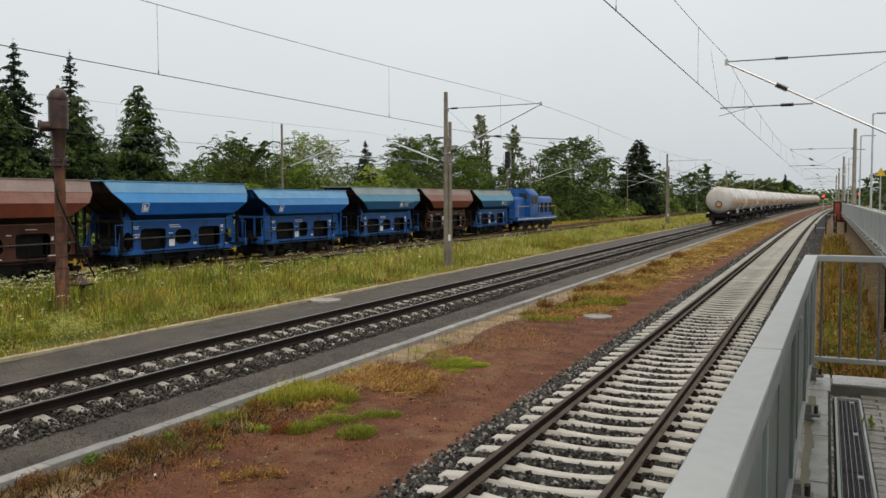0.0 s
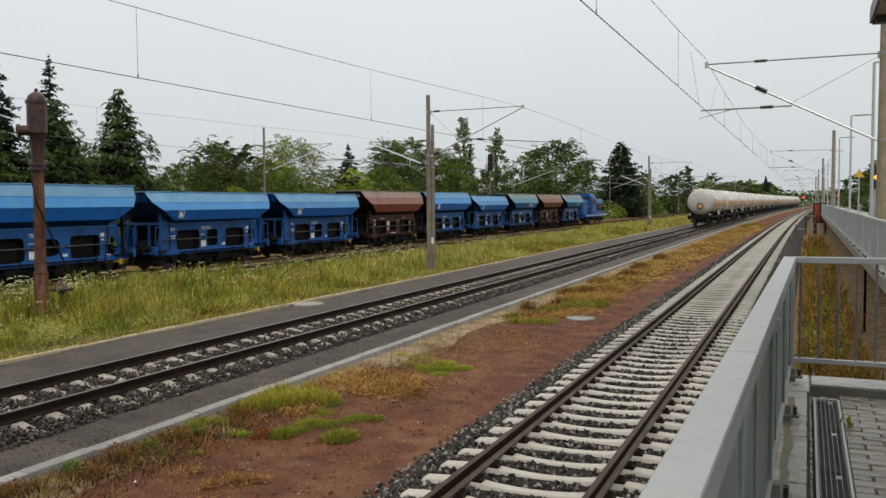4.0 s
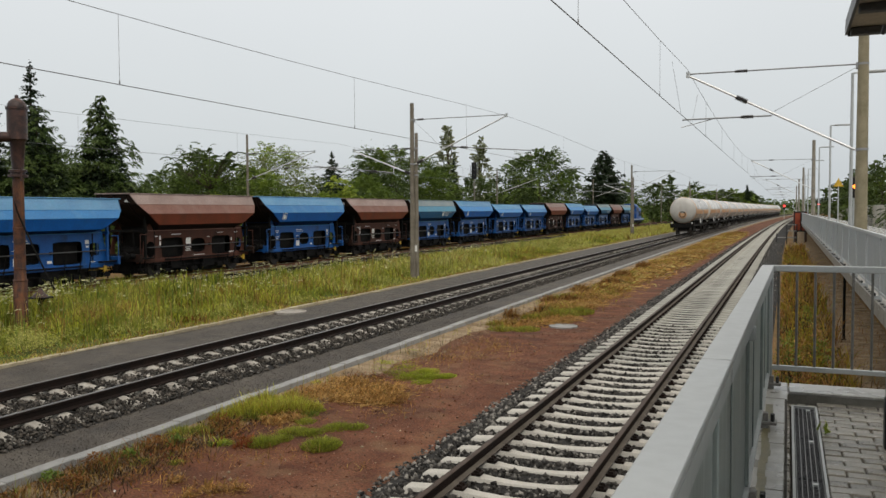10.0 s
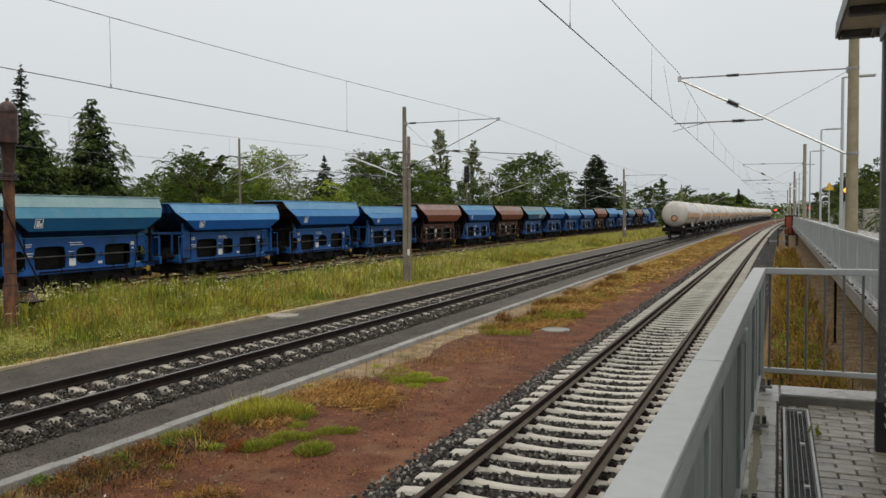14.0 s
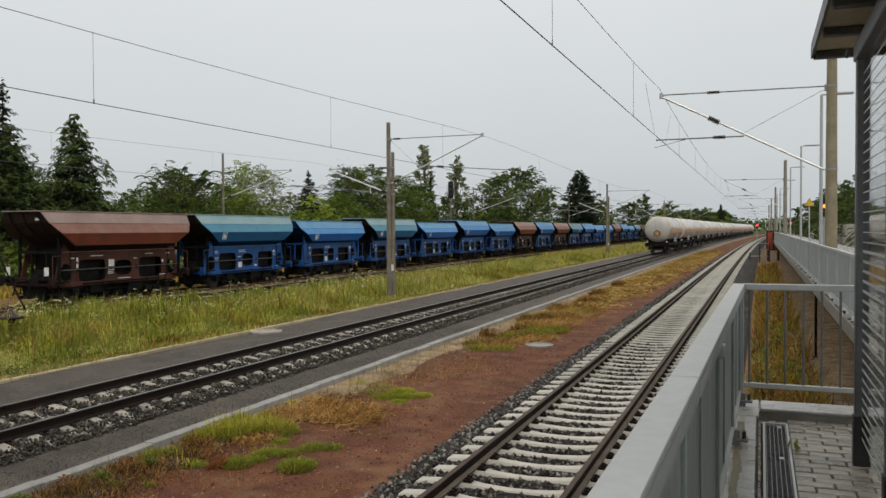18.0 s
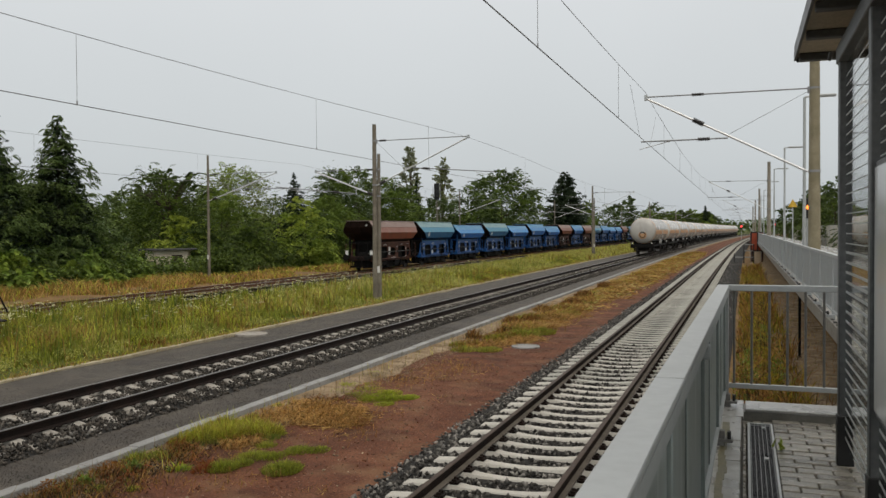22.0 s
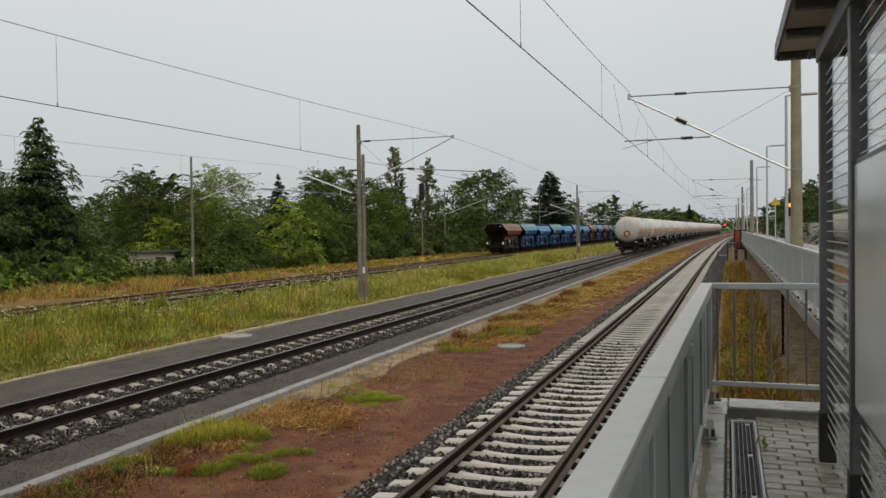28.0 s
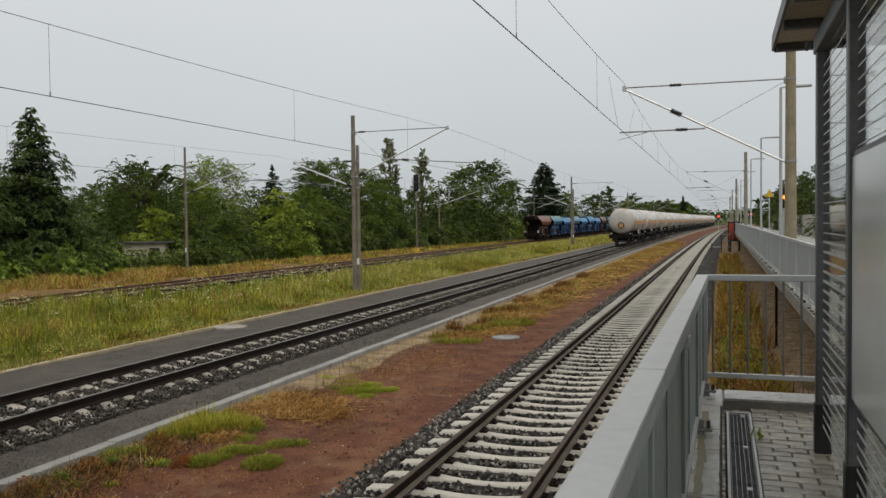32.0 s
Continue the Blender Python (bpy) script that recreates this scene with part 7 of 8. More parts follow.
def frond_crown(name, rng, centres, radii, out_from, per, m, length, droop, leaf, mats, parent, up=0.35, slim=0.55):
    """Fronds bursting outward from lumps of a crown; mats: one or two leaf materials, a whole frond takes one."""
    c = np.repeat(centres, per, 0)
    r = np.repeat(radii, per, 0)
    k = len(c)
    q = rng.normal(0, 1, (k, 3))
    q[:, 2] = np.abs(q[:, 2]) * np.where(rng.random(k) < 0.75, 1, -0.5)
    q /= np.linalg.norm(q, axis=1)[:, None]
    o = c + q * r * rng.uniform(0.35, 0.85, (k, 1))
    d = q + 0.9 * (c - out_from) / (np.linalg.norm(c - out_from, axis=1)[:, None] + 1e-6) + np.array((0, 0, up))
    ln = length * rng.uniform(0.55, 1.3, k)
    p, ax, nr = sprays(rng, o, d, ln, m, droop, 0.21)
    sz = leaf * rng.uniform(0.65, 1.3, (len(p), 1))
    lot = np.repeat(rng.random(len(centres)) < 0.38, per) ^ (rng.random(k) < 0.1)
    pick = np.repeat(lot & (len(mats) > 1), m)
    ok = p[:, 2] > 0.08
    for nm, sel, mat in ((name, ~pick & ok, mats[0]), (name + "_highlights", pick & ok, mats[-1])):
        if sel.any():
            cards(nm, p[sel], ax[sel], nr[sel], sz[sel], mat, parent, slim)


def leafy_weeds(name, label, spots, mat, seed, size=0.03, n=420):
    """Low leafy cushions: (x, y, radius, height)."""
    rng = np.random.default_rng(seed)
    pts = [blob_points(rng, (x, y, -0.27 + h * 0.4), (r, r * 0.9, h * 0.6), int(n * (0.4 + r * 2)), 0.3) for x, y, r, h in spots]
    ob = leaves(name, np.concatenate(pts), size, mat, None, seed, 0.6)
    tagged(ob, label, "weeds", kind="stuff")


leafy_weeds("rust_weed_cushions", "withered rust-red weeds beside the kerb", [(-5.1, 9.0, 0.2, 0.26), (-5.2, 8.1, 0.2, 0.26), (-4.9, 7.4, 0.22, 0.22), (-5.25, 6.6, 0.2, 0.26), (-5.0, 10.3, 0.18, 0.28)], G_RUST, 52, 0.02, 300)
leafy_weeds("dark_leaf_weeds", "dark green leafy weeds among dry stalks", [(-4.95, 9.3, 0.12, 0.2), (-5.3, 7.5, 0.16, 0.2), (-5.15, 8.6, 0.1, 0.16)], L_MID, 54, 0.03, 260)


def broadleaf(x, y, h, w, mat, label, seed, leaf=0.2, n=5000, low=0.25, lumps=16, mat2=None, slender=False, airy=0.0):
    rng = np.random.default_rng(seed)
    t = thing("tree", label, "tree", "trackside trees", at=pose(x, y, -0.35))
    tr = max(0.07, h * 0.018)
    top = (rng.normal(0, 0.2), rng.normal(0, 0.2), h * (0.9 if slender else 0.62))
    part("trunk", Geo().tube((0, 0, 0), (top[0] * 0.4, top[1] * 0.4, h * 0.35), tr, tr * 0.75, 8).tube((top[0] * 0.4, top[1] * 0.4, h * 0.35), top, tr * 0.75, tr * 0.3, 8), M_BARK, t)
    cs, rs, inner = [], [], []
    for i in range(lumps):
        u = (i + 0.5) / lumps
        z = h * (low + (0.93 - low) * u)
        prof = (1 - u) ** 0.6 + 0.12 if slender else math.sin(math.pi * (0.22 + 0.72 * u)) ** 0.75
        a = i * 2.4 + rng.uniform(0, 0.9)
        rr = w * 0.5 * prof * rng.uniform(0.25, 0.95) ** 0.6
        r = w * 0.5 * rng.uniform(0.16, 0.34) * (0.6 + 0.4 * prof) * (0.7 if slender else 1)
        cs.append((rr * math.cos(a), rr * math.sin(a), z + rng.normal(0, 0.02 * h)))
        rs.append((r, r, r * 0.7))
        if i % 9 == 0:
            part("limb", Geo().tube((top[0] * u, top[1] * u, h * (0.22 + 0.35 * u)), cs[-1], tr * 0.4, tr * 0.1, 6), M_BARK, t)
        # shaded leaves inside the crown
        if not slender:
            inner.append(np.array((0.5 * cs[-1][0], 0.5 * cs[-1][1], z - 0.04 * h)) + rng.normal(0, 1, (int(n * 0.14 / lumps), 3)) * np.array((0.12 * w, 0.12 * w, 0.06 * h)))
    m = 26
    frond_crown("crown", rng, np.array(cs), np.array(rs), np.array((0, 0, h * 0.45)), max(3, int(n * 0.8 / lumps / m)), m, (0.30 if slender else 0.23) * w * (1 + airy), 0.55, leaf, [mat] if mat2 is None else [mat, mat2], t, 0.8 if slender else 0.25)
    if inner:
        q = np.concatenate(inner)
        leaves("inner_leaves", q[q[:, 2] > 0.1], leaf * 1.2, mat, t, seed)
    return t


def spruce(x, y, h, w, mat, label, seed, leaf=0.2, density=1.0, droop=0.25, shape=0.85):
    rng = np.random.default_rng(seed)
    t = thing("conifer", label, "conifer", "conifers", at=pose(x, y, -0.35))
    part("trunk", Geo().tube((0, 0, 0), (0, 0, h * 0.97), max(0.1, h * 0.016), 0.02, 8), M_BARK, t)
    pts = []
    z = h * 0.06
    while z < h * 0.985:
        u = z / h
        R = w * 0.5 * (1 - u) ** (shape + 0.1) + 0.05
        k = max(6, int(17 * (1 - u) + 5))
        ph = rng.uniform(0, 6.28)
        for i in range(k):
            a = ph + 6.283 * i / k + rng.uniform(-0.3, 0.3)
            L = R * rng.uniform(0.5, 1.18)
            m = int(max(8, L * 44 * density))
            zj = rng.normal(0, 0.05 + 0.006 * h)
            s = rng.random(m) ** 0.75
            spread = 0.10 + 0.22 * s * (1 - 0.4 * s) * L
            px = s * L * math.cos(a) + rng.normal(0, 1, m) * spread * 0.45
            py = s * L * math.sin(a) + rng.normal(0, 1, m) * spread * 0.45
            pz = z + zj + (0.10 * L * s - droop * L * s ** 1.6) + rng.normal(0, 0.05, m)
            pts.append(np.stack([px, py, pz], 1))
        z += h * 0.026 + 0.08
    pts.append(np.stack([rng.normal(0, 0.05, 30), rng.normal(0, 0.05, 30), rng.uniform(h * 0.9, h, 30)], 1))
    p = np.concatenate(pts)
    leaves("crown", p[p[:, 2] > 0.15], leaf * 0.45, mat, t, seed, 0.45)
    return t


def dense_conifer(x, y, h, w, mat, label, seed, leaf=0.11, n=20000, shape=0.8):
    """A conical crown of separate lobed boughs, with shade between them painted by darker needles."""
    rng = np.random.default_rng(seed)
    t = thing("conifer", label, "conifer", "conifers", at=pose(x, y, -0.35))
    part("trunk", Geo().tube((0, 0, 0), (0, 0, h * 0.97), max(0.1, h * 0.016), 0.02, 8), M_BARK, t)
    o, d, ln = [], [], []
    z = 0.3
    while z < h * 0.99:
        u = z / h
        R = w * 0.5 * (1 - u) ** shape + 0.10
        for i in range(max(5, int(8 + 11 * (1 - u)))):
            a = rng.uniform(0, 6.283)
            L = R * rng.uniform(0.62, 1.12) * (1.25 if rng.random() < 0.08 else 1)
            zz = z + rng.normal(0, 0.14)
            for k in range(max(3, int(3 + 2.3 * L))):
                s = rng.uniform(0.35, 1.0)
                b = a + rng.normal(0, 0.12)
                o.append((s * L * math.cos(b) * 0.82, s * L * math.sin(b) * 0.82, zz + 0.10 * L * s + rng.normal(0, 0.06)))
                c = a + rng.normal(0, 0.5)
                d.append((math.cos(c), math.sin(c), rng.uniform(-0.1, 0.7)))
                ln.append(min(0.24 + 0.09 * L, 0.5) * rng.uniform(0.6, 1.2))
        z += 0.30 + 0.012 * h
    m = max(6, int(n / len(o)))
    p, ax, nr = sprays(rng, np.array(o), np.array(d), np.array(ln), m, 0.9, 0.38)
    ok = p[:, 2] > 0.1
    cards("crown", p[ok], ax[ok], nr[ok], leaf * rng.uniform(0.6, 1.3, (int(ok.sum()), 1)), mat, t, 0.45)
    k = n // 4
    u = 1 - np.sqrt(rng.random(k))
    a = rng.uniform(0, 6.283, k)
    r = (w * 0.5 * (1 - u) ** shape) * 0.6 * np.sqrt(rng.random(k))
    # Inner needles take the dark spruce colour as painted shade between boughs.
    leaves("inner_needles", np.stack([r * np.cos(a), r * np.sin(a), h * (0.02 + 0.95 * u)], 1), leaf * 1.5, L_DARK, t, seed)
    return t


def bush(x, y, h, rx, ry, mat, label, seed, leaf=0.16, n=3500, lumps=10, mat2=None, frond=0.7, droop=0.7):
    rng = np.random.default_rng(seed)
    t = thing("bush", label, "bush", "bushes before the trees", at=pose(x, y, -0.35))
    for i in range(4):
        a = rng.uniform(0, 6.28)
        part("stem", Geo().tube((0.2 * math.cos(a), 0.2 * math.sin(a), 0), (0.6 * rx * math.cos(a), 0.6 * ry * math.sin(a), h * 0.7), 0.04, 0.015, 5), M_BARK, t)
    cs, rs = [], []
    for i in range(lumps):
        a, s = rng.uniform(0, 6.28), math.sqrt(rng.random()) * 0.85
        r = 0.28 * min(rx, ry) * rng.uniform(0.6, 1.2)
        zz = max(r * 0.5, (h - r * 0.7) * (1 - s * s) * rng.uniform(0.55, 1.0))
        if i < 2:
            s, zz = 0.25 * i, h - r * 0.7
        cs.append((rx * s * math.cos(a), ry * s * math.sin(a), zz))
        rs.append((r, r, r * 0.7))
    m = 20
    frond_crown("foliage", rng, np.array(cs), np.array(rs), np.array((0, 0, h * 0.2)), max(3, int(n * 0.85 / lumps / m)), m, frond, droop, leaf, [mat] if mat2 is None else [mat, mat2], t, 0.3)
    q = np.concatenate([blob_points(rng, (0.7 * c[0], 0.7 * c[1], c[2] * 0.7), (0.7, 0.7, 0.5), int(n * 0.18 / lumps)) for c in cs])
    leaves("inner_leaves", q[q[:, 2] > 0.05], leaf * 1.1, mat, t, seed)
    return t


spruce(-42.3, 36.0, 13.2, 8.4, L_DARK, "tall dark spruce with drooping boughs behind siding", 101, 0.24, 1.35, 0.3)
spruce(-42.8, 40.6, 13.3, 6.4, L_DARK, "slim tall dark spruce with pointed crown", 102, 0.22, 1.4, 0.3)
spruce(-45.0, 38.5, 10.8, 5.6, L_DARK, "dark spruce standing among others", 103, 0.22, 1.0, 0.3)
dense_conifer(-38.2, 41.9, 10.8, 10.6, L_THUJA, "broad conical green conifer before dark spruces", 104, 0.085, 56000, 0.82)
dense_conifer(-39.0, 37.6, 9.6, 10.4, L_THUJA, "lower green conifer beside taller one", 105, 0.085, 38000, 0.75)
dense_conifer(-40.2, 33.5, 9.6, 8.0, L_THUJA, "dense green conifer at meadow edge", 106, 0.09, 32000, 0.8)
spruce(-46.2, 85.4, 10.3, 8.6, L_DARK, "dark pointed spruce among broadleaf trees", 107, 0.2, 1.9, 0.25)
spruce(-43.5, 117.0, 11.0, 4.4, L_DARK, "dark spruce rising behind bushes", 108, 0.28, 0.9, 0.25)
dense_conifer(-31.2, 166.8, 15.0, 15.0, L_DARK, "large dark spruce beyond the bushes", 109, 0.22, 16000, 0.62)
spruce(-40.0, 146.0, 12.0, 4.5, L_DARK, "distant dark spruce with thin tip", 110, 0.3, 0.8, 0.25)
spruce(-13.0, 372.0, 13.5, 6.5, L_DARK, "far dark conifer near the vanishing tracks", 111, 0.6, 0.5, 0.2, 0.7)
spruce(-25.0, 222.0, 11.8, 5.0, L_DARK, "far dark conifer behind train", 112, 0.4, 0.7, 0.22)
L_KNOT = leafmat("knotweed_leaf", (0.075, 0.125, 0.024), (0.165, 0.245, 0.048), (0.27, 0.36, 0.085), 0.15, -0.6)
TREES = [
    (-41.3, 92.5, 11.0, 7.5, L_DEEP, "dense tree with uneven dark crown", 0.22, 0.12, L_MID), (-41.6, 100.5, 10.7, 8.0, L_DEEP, "full dark-green tree beyond the signal", 0.22, 0.12, L_MID),
    (-47.5, 50.5, 6.6, 7.5, L_DEEP, "dark leafy tree closing the gap", 0.2, 0.05, None), (-49.0, 66.0, 6.8, 8.0, L_DEEP, "low dark tree in back row", 0.22, 0.05, L_MID), (-46.5, 82.0, 7.2, 8.0, L_DEEP, "dense low tree in back row", 0.22, 0.05, L_MID), (-47.0, 104.0, 7.6, 9.0, L_DEEP, "wide dark tree in back row", 0.24, 0.05, None), (-42.0, 122.0, 8.0, 9.0, L_DEEP, "broad dark tree behind bushes", 0.26, 0.05, None), (-40.5, 142.0, 8.4, 10.0, L_DEEP, "broad dark tree along wood edge", 0.3, 0.05, None), (-47.5, 32.0, 9.0, 8.0, L_DEEP, "dark tree behind the conifers", 0.22, 0.05, None), (-46.0, 44.5, 8.4, 6.5, L_DEEP, "dark tree behind green conifer", 0.22, 0.05, None),
    (-42.2, 57.6, 7.9, 6.4, L_DEEP, "spreading deep-green tree with airy top", 0.2, 0.3, L_MID), (-46.0, 60.5, 6.8, 6.0, L_MID, "round green tree behind bushes", 0.2, 0.25, None),
    (-47.5, 75.5, 9.9, 6.8, L_GREYGREEN, "pale grey-green tree with loose crown", 0.2, 0.3, L_LIGHT), (-44.0, 68.0, 7.4, 6.0, L_MID, "mid-green tree at wood edge", 0.2, 0.25, L_LIGHT),
    (-41.2, 86.6, 10.8, 6.2, L_DEEP, "dense dark-green broadleaf tree", 0.22, 0.25, L_MID), (-38.2, 79.0, 7.0, 5.6, L_MID, "green tree with uneven crown", 0.2, 0.25, None),
    (-46.0, 95.0, 9.6, 7.0, L_DEEP, "dark-green tree in wood edge", 0.22, 0.25, L_MID), (-39.5, 98.0, 8.3, 6.6, L_MID, "rounded green tree behind shrubs", 0.22, 0.25, None),
    (-53.5, 139.2, 18.8, 4.6, L_SILVER, "tall slender pale-leaved tree", 0.3, 0.25, L_GREYGREEN), (-48.0, 141.4, 16.4, 4.6, L_SILVER, "tall slim grey-green tree", 0.3, 0.25, L_GREYGREEN),
    (-42.0, 108.0, 9.6, 7.0, L_DEEP, "dark broadleaf tree before slender ones", 0.24, 0.25, L_MID), (-33.2, 127.0, 12.4, 13.0, L_DEEP, "large domed green tree", 0.3, 0.05, L_MID),
    (-38.5, 131.0, 11.6, 8.0, L_DEEP, "large dark-green broadleaf tree", 0.3, 0.15, None), (-36.0, 156.0, 10.6, 8.0, L_DEEP, "dense dark tree beyond domed one", 0.32, 0.15, None),
    (-30.0, 182.0, 9.2, 8.0, L_MID, "round tree along sidings", 0.36, 0.12, None), (-27.0, 205.0, 9.8, 8.5, L_DEEP, "dark round tree along sidings", 0.4, 0.12, None),
    (-25.5, 219.0, 12.0, 7.0, L_DEEP, "tall dark tree behind tank wagons", 0.42, 0.15, None), (-22.5, 240.0, 8.6, 9.0, L_MID, "low round tree in distance", 0.45, 0.1, None),
    (-23.0, 259.0, 11.6, 7.0, L_DEEP, "upright dark tree in distance", 0.5, 0.15, None), (-20.5, 285.0, 9.0, 10.0, L_MID, "soft green tree in distance", 0.55, 0.1, None),
    (-18.8, 312.0, 9.6, 10.0, L_DEEP, "distant green tree beside the railway sidings", 0.6, 0.1, None), (-17.0, 335.0, 10.0, 11.0, L_MID, "distant wide tree beside the railway sidings", 0.6, 0.1, None),
    (-15.5, 395.0, 9.0, 14.0, L_MID, "hazy distant tree beside the railway sidings", 0.75, 0.1, None), (-14.6, 440.0, 10.5, 15.0, L_DEEP, "hazy dark distant tree beside the railway sidings", 0.85, 0.1, None),
    (-50.0, 62.0, 7.2, 7.0, L_DEEP, "dark tree filling the wood edge", 0.24, 0.15, None), (-52.0, 55.0, 6.6, 7.0, L_MID, "green tree in back row", 0.24, 0.15, None),
    (-44.5, 46.5, 6.8, 5.6, L_DEEP, "dark green tree between conifer and bushes", 0.2, 0.15, None), (-55.0, 82.0, 8.4, 8.0, L_DEEP, "dark leafy tree in back row", 0.28, 0.15, None),
    (13.6, 118.0, 9.4, 8.0, L_DEEP, "dark tree behind barrier across the platform", 0.3, 0.12, None), (16.0, 96.0, 9.2, 8.0, L_DEEP, "dense dark tree behind barrier", 0.3, 0.12, L_MID),
    (15.2, 140.0, 8.8, 8.0, L_MID, "green tree behind barrier", 0.32, 0.12, None), (14.6, 166.0, 9.0, 9.0, L_DEEP, "distant tree behind barrier", 0.36, 0.12, None),
    (17.5, 74.0, 9.0, 7.5, L_DEEP, "dark leafy tree behind barrier", 0.28, 0.12, L_MID), (14.0, 200.0, 9.0, 10.0, L_DEEP, "far tree beyond platform", 0.45, 0.1, None),
]
for i, (x, y, h, w, m, lab, lf, lo, m2) in enumerate(TREES):
    thin = "sl" in lab and "tall" in lab
    broadleaf(x, y, h, w, m, lab, 200 + i, lf * (0.46 if y < 115 else 0.6), (9000 if "back row" in lab or "closing" in lab or "filling" in lab or "behind the" in lab else 17000) if y < 115 else int((8000 if y < 200 else 5000) * min(2.2, max(0.7, (w / 8) ** 2))), lo, 100 if thin else 34 if y < 115 else 30, m2, thin, 0.8 if "airy" in lab or "loose" in lab else 0.0)


def plumes(x, y, z, reach, count, mat, label, seed):
    """Long arching leafy boughs standing out of a crown."""
    rng = np.random.default_rng(seed)
    t = thing("tree", label, "tree", "trackside trees", at=pose(x, y, -0.35))
    part("trunk", Geo().tube((0, 0, 0), (0.1, 0.1, z * 0.72), 0.16, 0.08, 8), M_BARK, t)
    a = rng.uniform(0, 6.283, count)
    r = reach * np.sqrt(rng.random(count)) * 0.85
    o = np.stack([r * np.cos(a), r * np.sin(a), z * rng.uniform(0.80, 1.0, count) - 0.25 * r], 1)
    d = np.stack([np.cos(a) * 0.8, np.sin(a) * 0.8, rng.uniform(0.5, 1.3, count)], 1)
    ln = rng.uniform(1.0, 2.0, count)
    for k in range(count):
        part("bough", Geo().tube((0.1, 0.1, z * 0.6), o[k], 0.04, 0.015, 5), M_BARK, t)
    p, ax, nr = sprays(rng, o, d, ln, 110, 0.62, 0.085)
    cards("crown", p, ax, nr, 0.11 * rng.uniform(0.6, 1.3, (len(p), 1)), mat, t, 0.5)
    return t


plumes(-41.4, 56.6, 8.6, 3.2, 46, L_DEEP, "spreading tree with long arching boughs on top", 310)
BUSHES = [
    (-36.2, 36.0, 2.3, 2.0, 2.2, L_KNOT, L_LIGHT, "arching knotweed at verge"), (-35.6, 41.3, 2.0, 1.7, 2.2, L_KNOT, L_LIGHT, "arching knotweed beside dry verge"), (-35.8, 45.6, 1.7, 1.5, 2.0, L_KNOT, L_LIGHT, "low knotweed beside dry verge"),
    (-38.5, 39.0, 3.0, 2.8, 3.2, L_KNOT, L_LIGHT, "leafy knotweed thicket at meadow edge"), (-37.6, 43.5, 3.0, 2.6, 3.0, L_KNOT, L_LIGHT, "dense leafy thicket beside siding"),
    (-37.0, 46.6, 1.8, 1.7, 2.2, L_KNOT, L_LIGHT, "low leafy bush before hut"), (-36.0, 50.6, 0.9, 1.2, 1.6, L_KNOT, L_LIGHT, "low nettles before the hut"), (-38.0, 55.8, 4.0, 2.2, 3.4, L_DEEP, L_MID, "tall green bush behind the hut"),
    (-36.8, 57.2, 3.4, 2.4, 2.8, L_DEEP, L_MID, "round dark-green bush beside the railway sidings"), (-37.0, 62.5, 5.0, 2.8, 3.2, L_DEEP, L_MID, "large dark bush beside the railway sidings"),
    (-36.0, 69.3, 6.4, 3.2, 4.6, L_LIGHT, L_LIME, "tall green bush with arching boughs"), (-36.2, 75.0, 5.2, 3.0, 3.4, L_DEEP, L_MID, "dense green bush beside the railway sidings"),
    (-35.0, 70.0, 2.2, 1.8, 2.6, L_LIGHT, L_MID, "low light-green bush by dry grass"), (-35.4, 81.5, 4.8, 3.0, 3.6, L_DEEP, L_MID, "broad green bush beside the railway sidings"),
    (-35.0, 88.5, 4.2, 3.0, 3.8, L_DEEP, L_MID, "spreading green bush beside the railway sidings"), (-34.6, 96.0, 4.0, 3.0, 4.0, L_DEEP, L_MID, "dark bush along siding"),
    (-34.4, 104.0, 4.2, 3.0, 4.0, L_DEEP, L_MID, "green bush along siding"), (-34.0, 112.0, 3.8, 3.0, 4.4, L_DEEP, L_MID, "low wide bush along siding"),
    (-33.4, 121.0, 3.6, 3.0, 4.6, L_DEEP, L_MID, "light bush along siding"), (-32.8, 131.0, 3.8, 3.2, 5.0, L_DEEP, L_MID, "dark wide bush along siding"),
    (-32.0, 143.0, 3.6, 3.2, 6.0, L_MID, L_LIGHT, "hedge-like bush along siding"), (-31.0, 156.0, 3.4, 3.2, 7.0, L_MID, L_LIGHT, "distant hedge along siding"),
    (-30.0, 172.0, 3.2, 3.2, 8.0, L_DEEP, L_MID, "distant dark hedge beside the railway sidings"), (-29.0, 190.0, 3.2, 3.2, 9.0, L_MID, L_LIGHT, "distant light hedge beside the railway sidings"), (-28.0, 212.0, 3.4, 3.4, 11.0, L_DEEP, L_MID, "far hedge beside the railway sidings"),
    (-39.4, 56.2, 4.7, 2.6, 5.2, L_LIME, L_LIME, "lime-green bush rising behind the hut"),
    (-41.5, 49.5, 4.0, 3.0, 3.0, L_DEEP, L_MID, "dark bush behind hut"), (-40.5, 44.5, 4.2, 2.8, 3.0, L_DEEP, None, "shaded bush under conifer"),
]
for i, (x, y, h, rx, ry, m, m2, lab) in enumerate(BUSHES):
    big = m is L_KNOT
    bush(x, y, h, rx, ry, m, lab, 400 + i, 0.185 if big else 0.10 if y < 110 else 0.2, 7000 if big else 11500 if y < 110 else 4500, 40, m2, (1.1 if h > 1.9 else 0.6) if big else 0.9 if y < 110 else 1.4, 0.8)


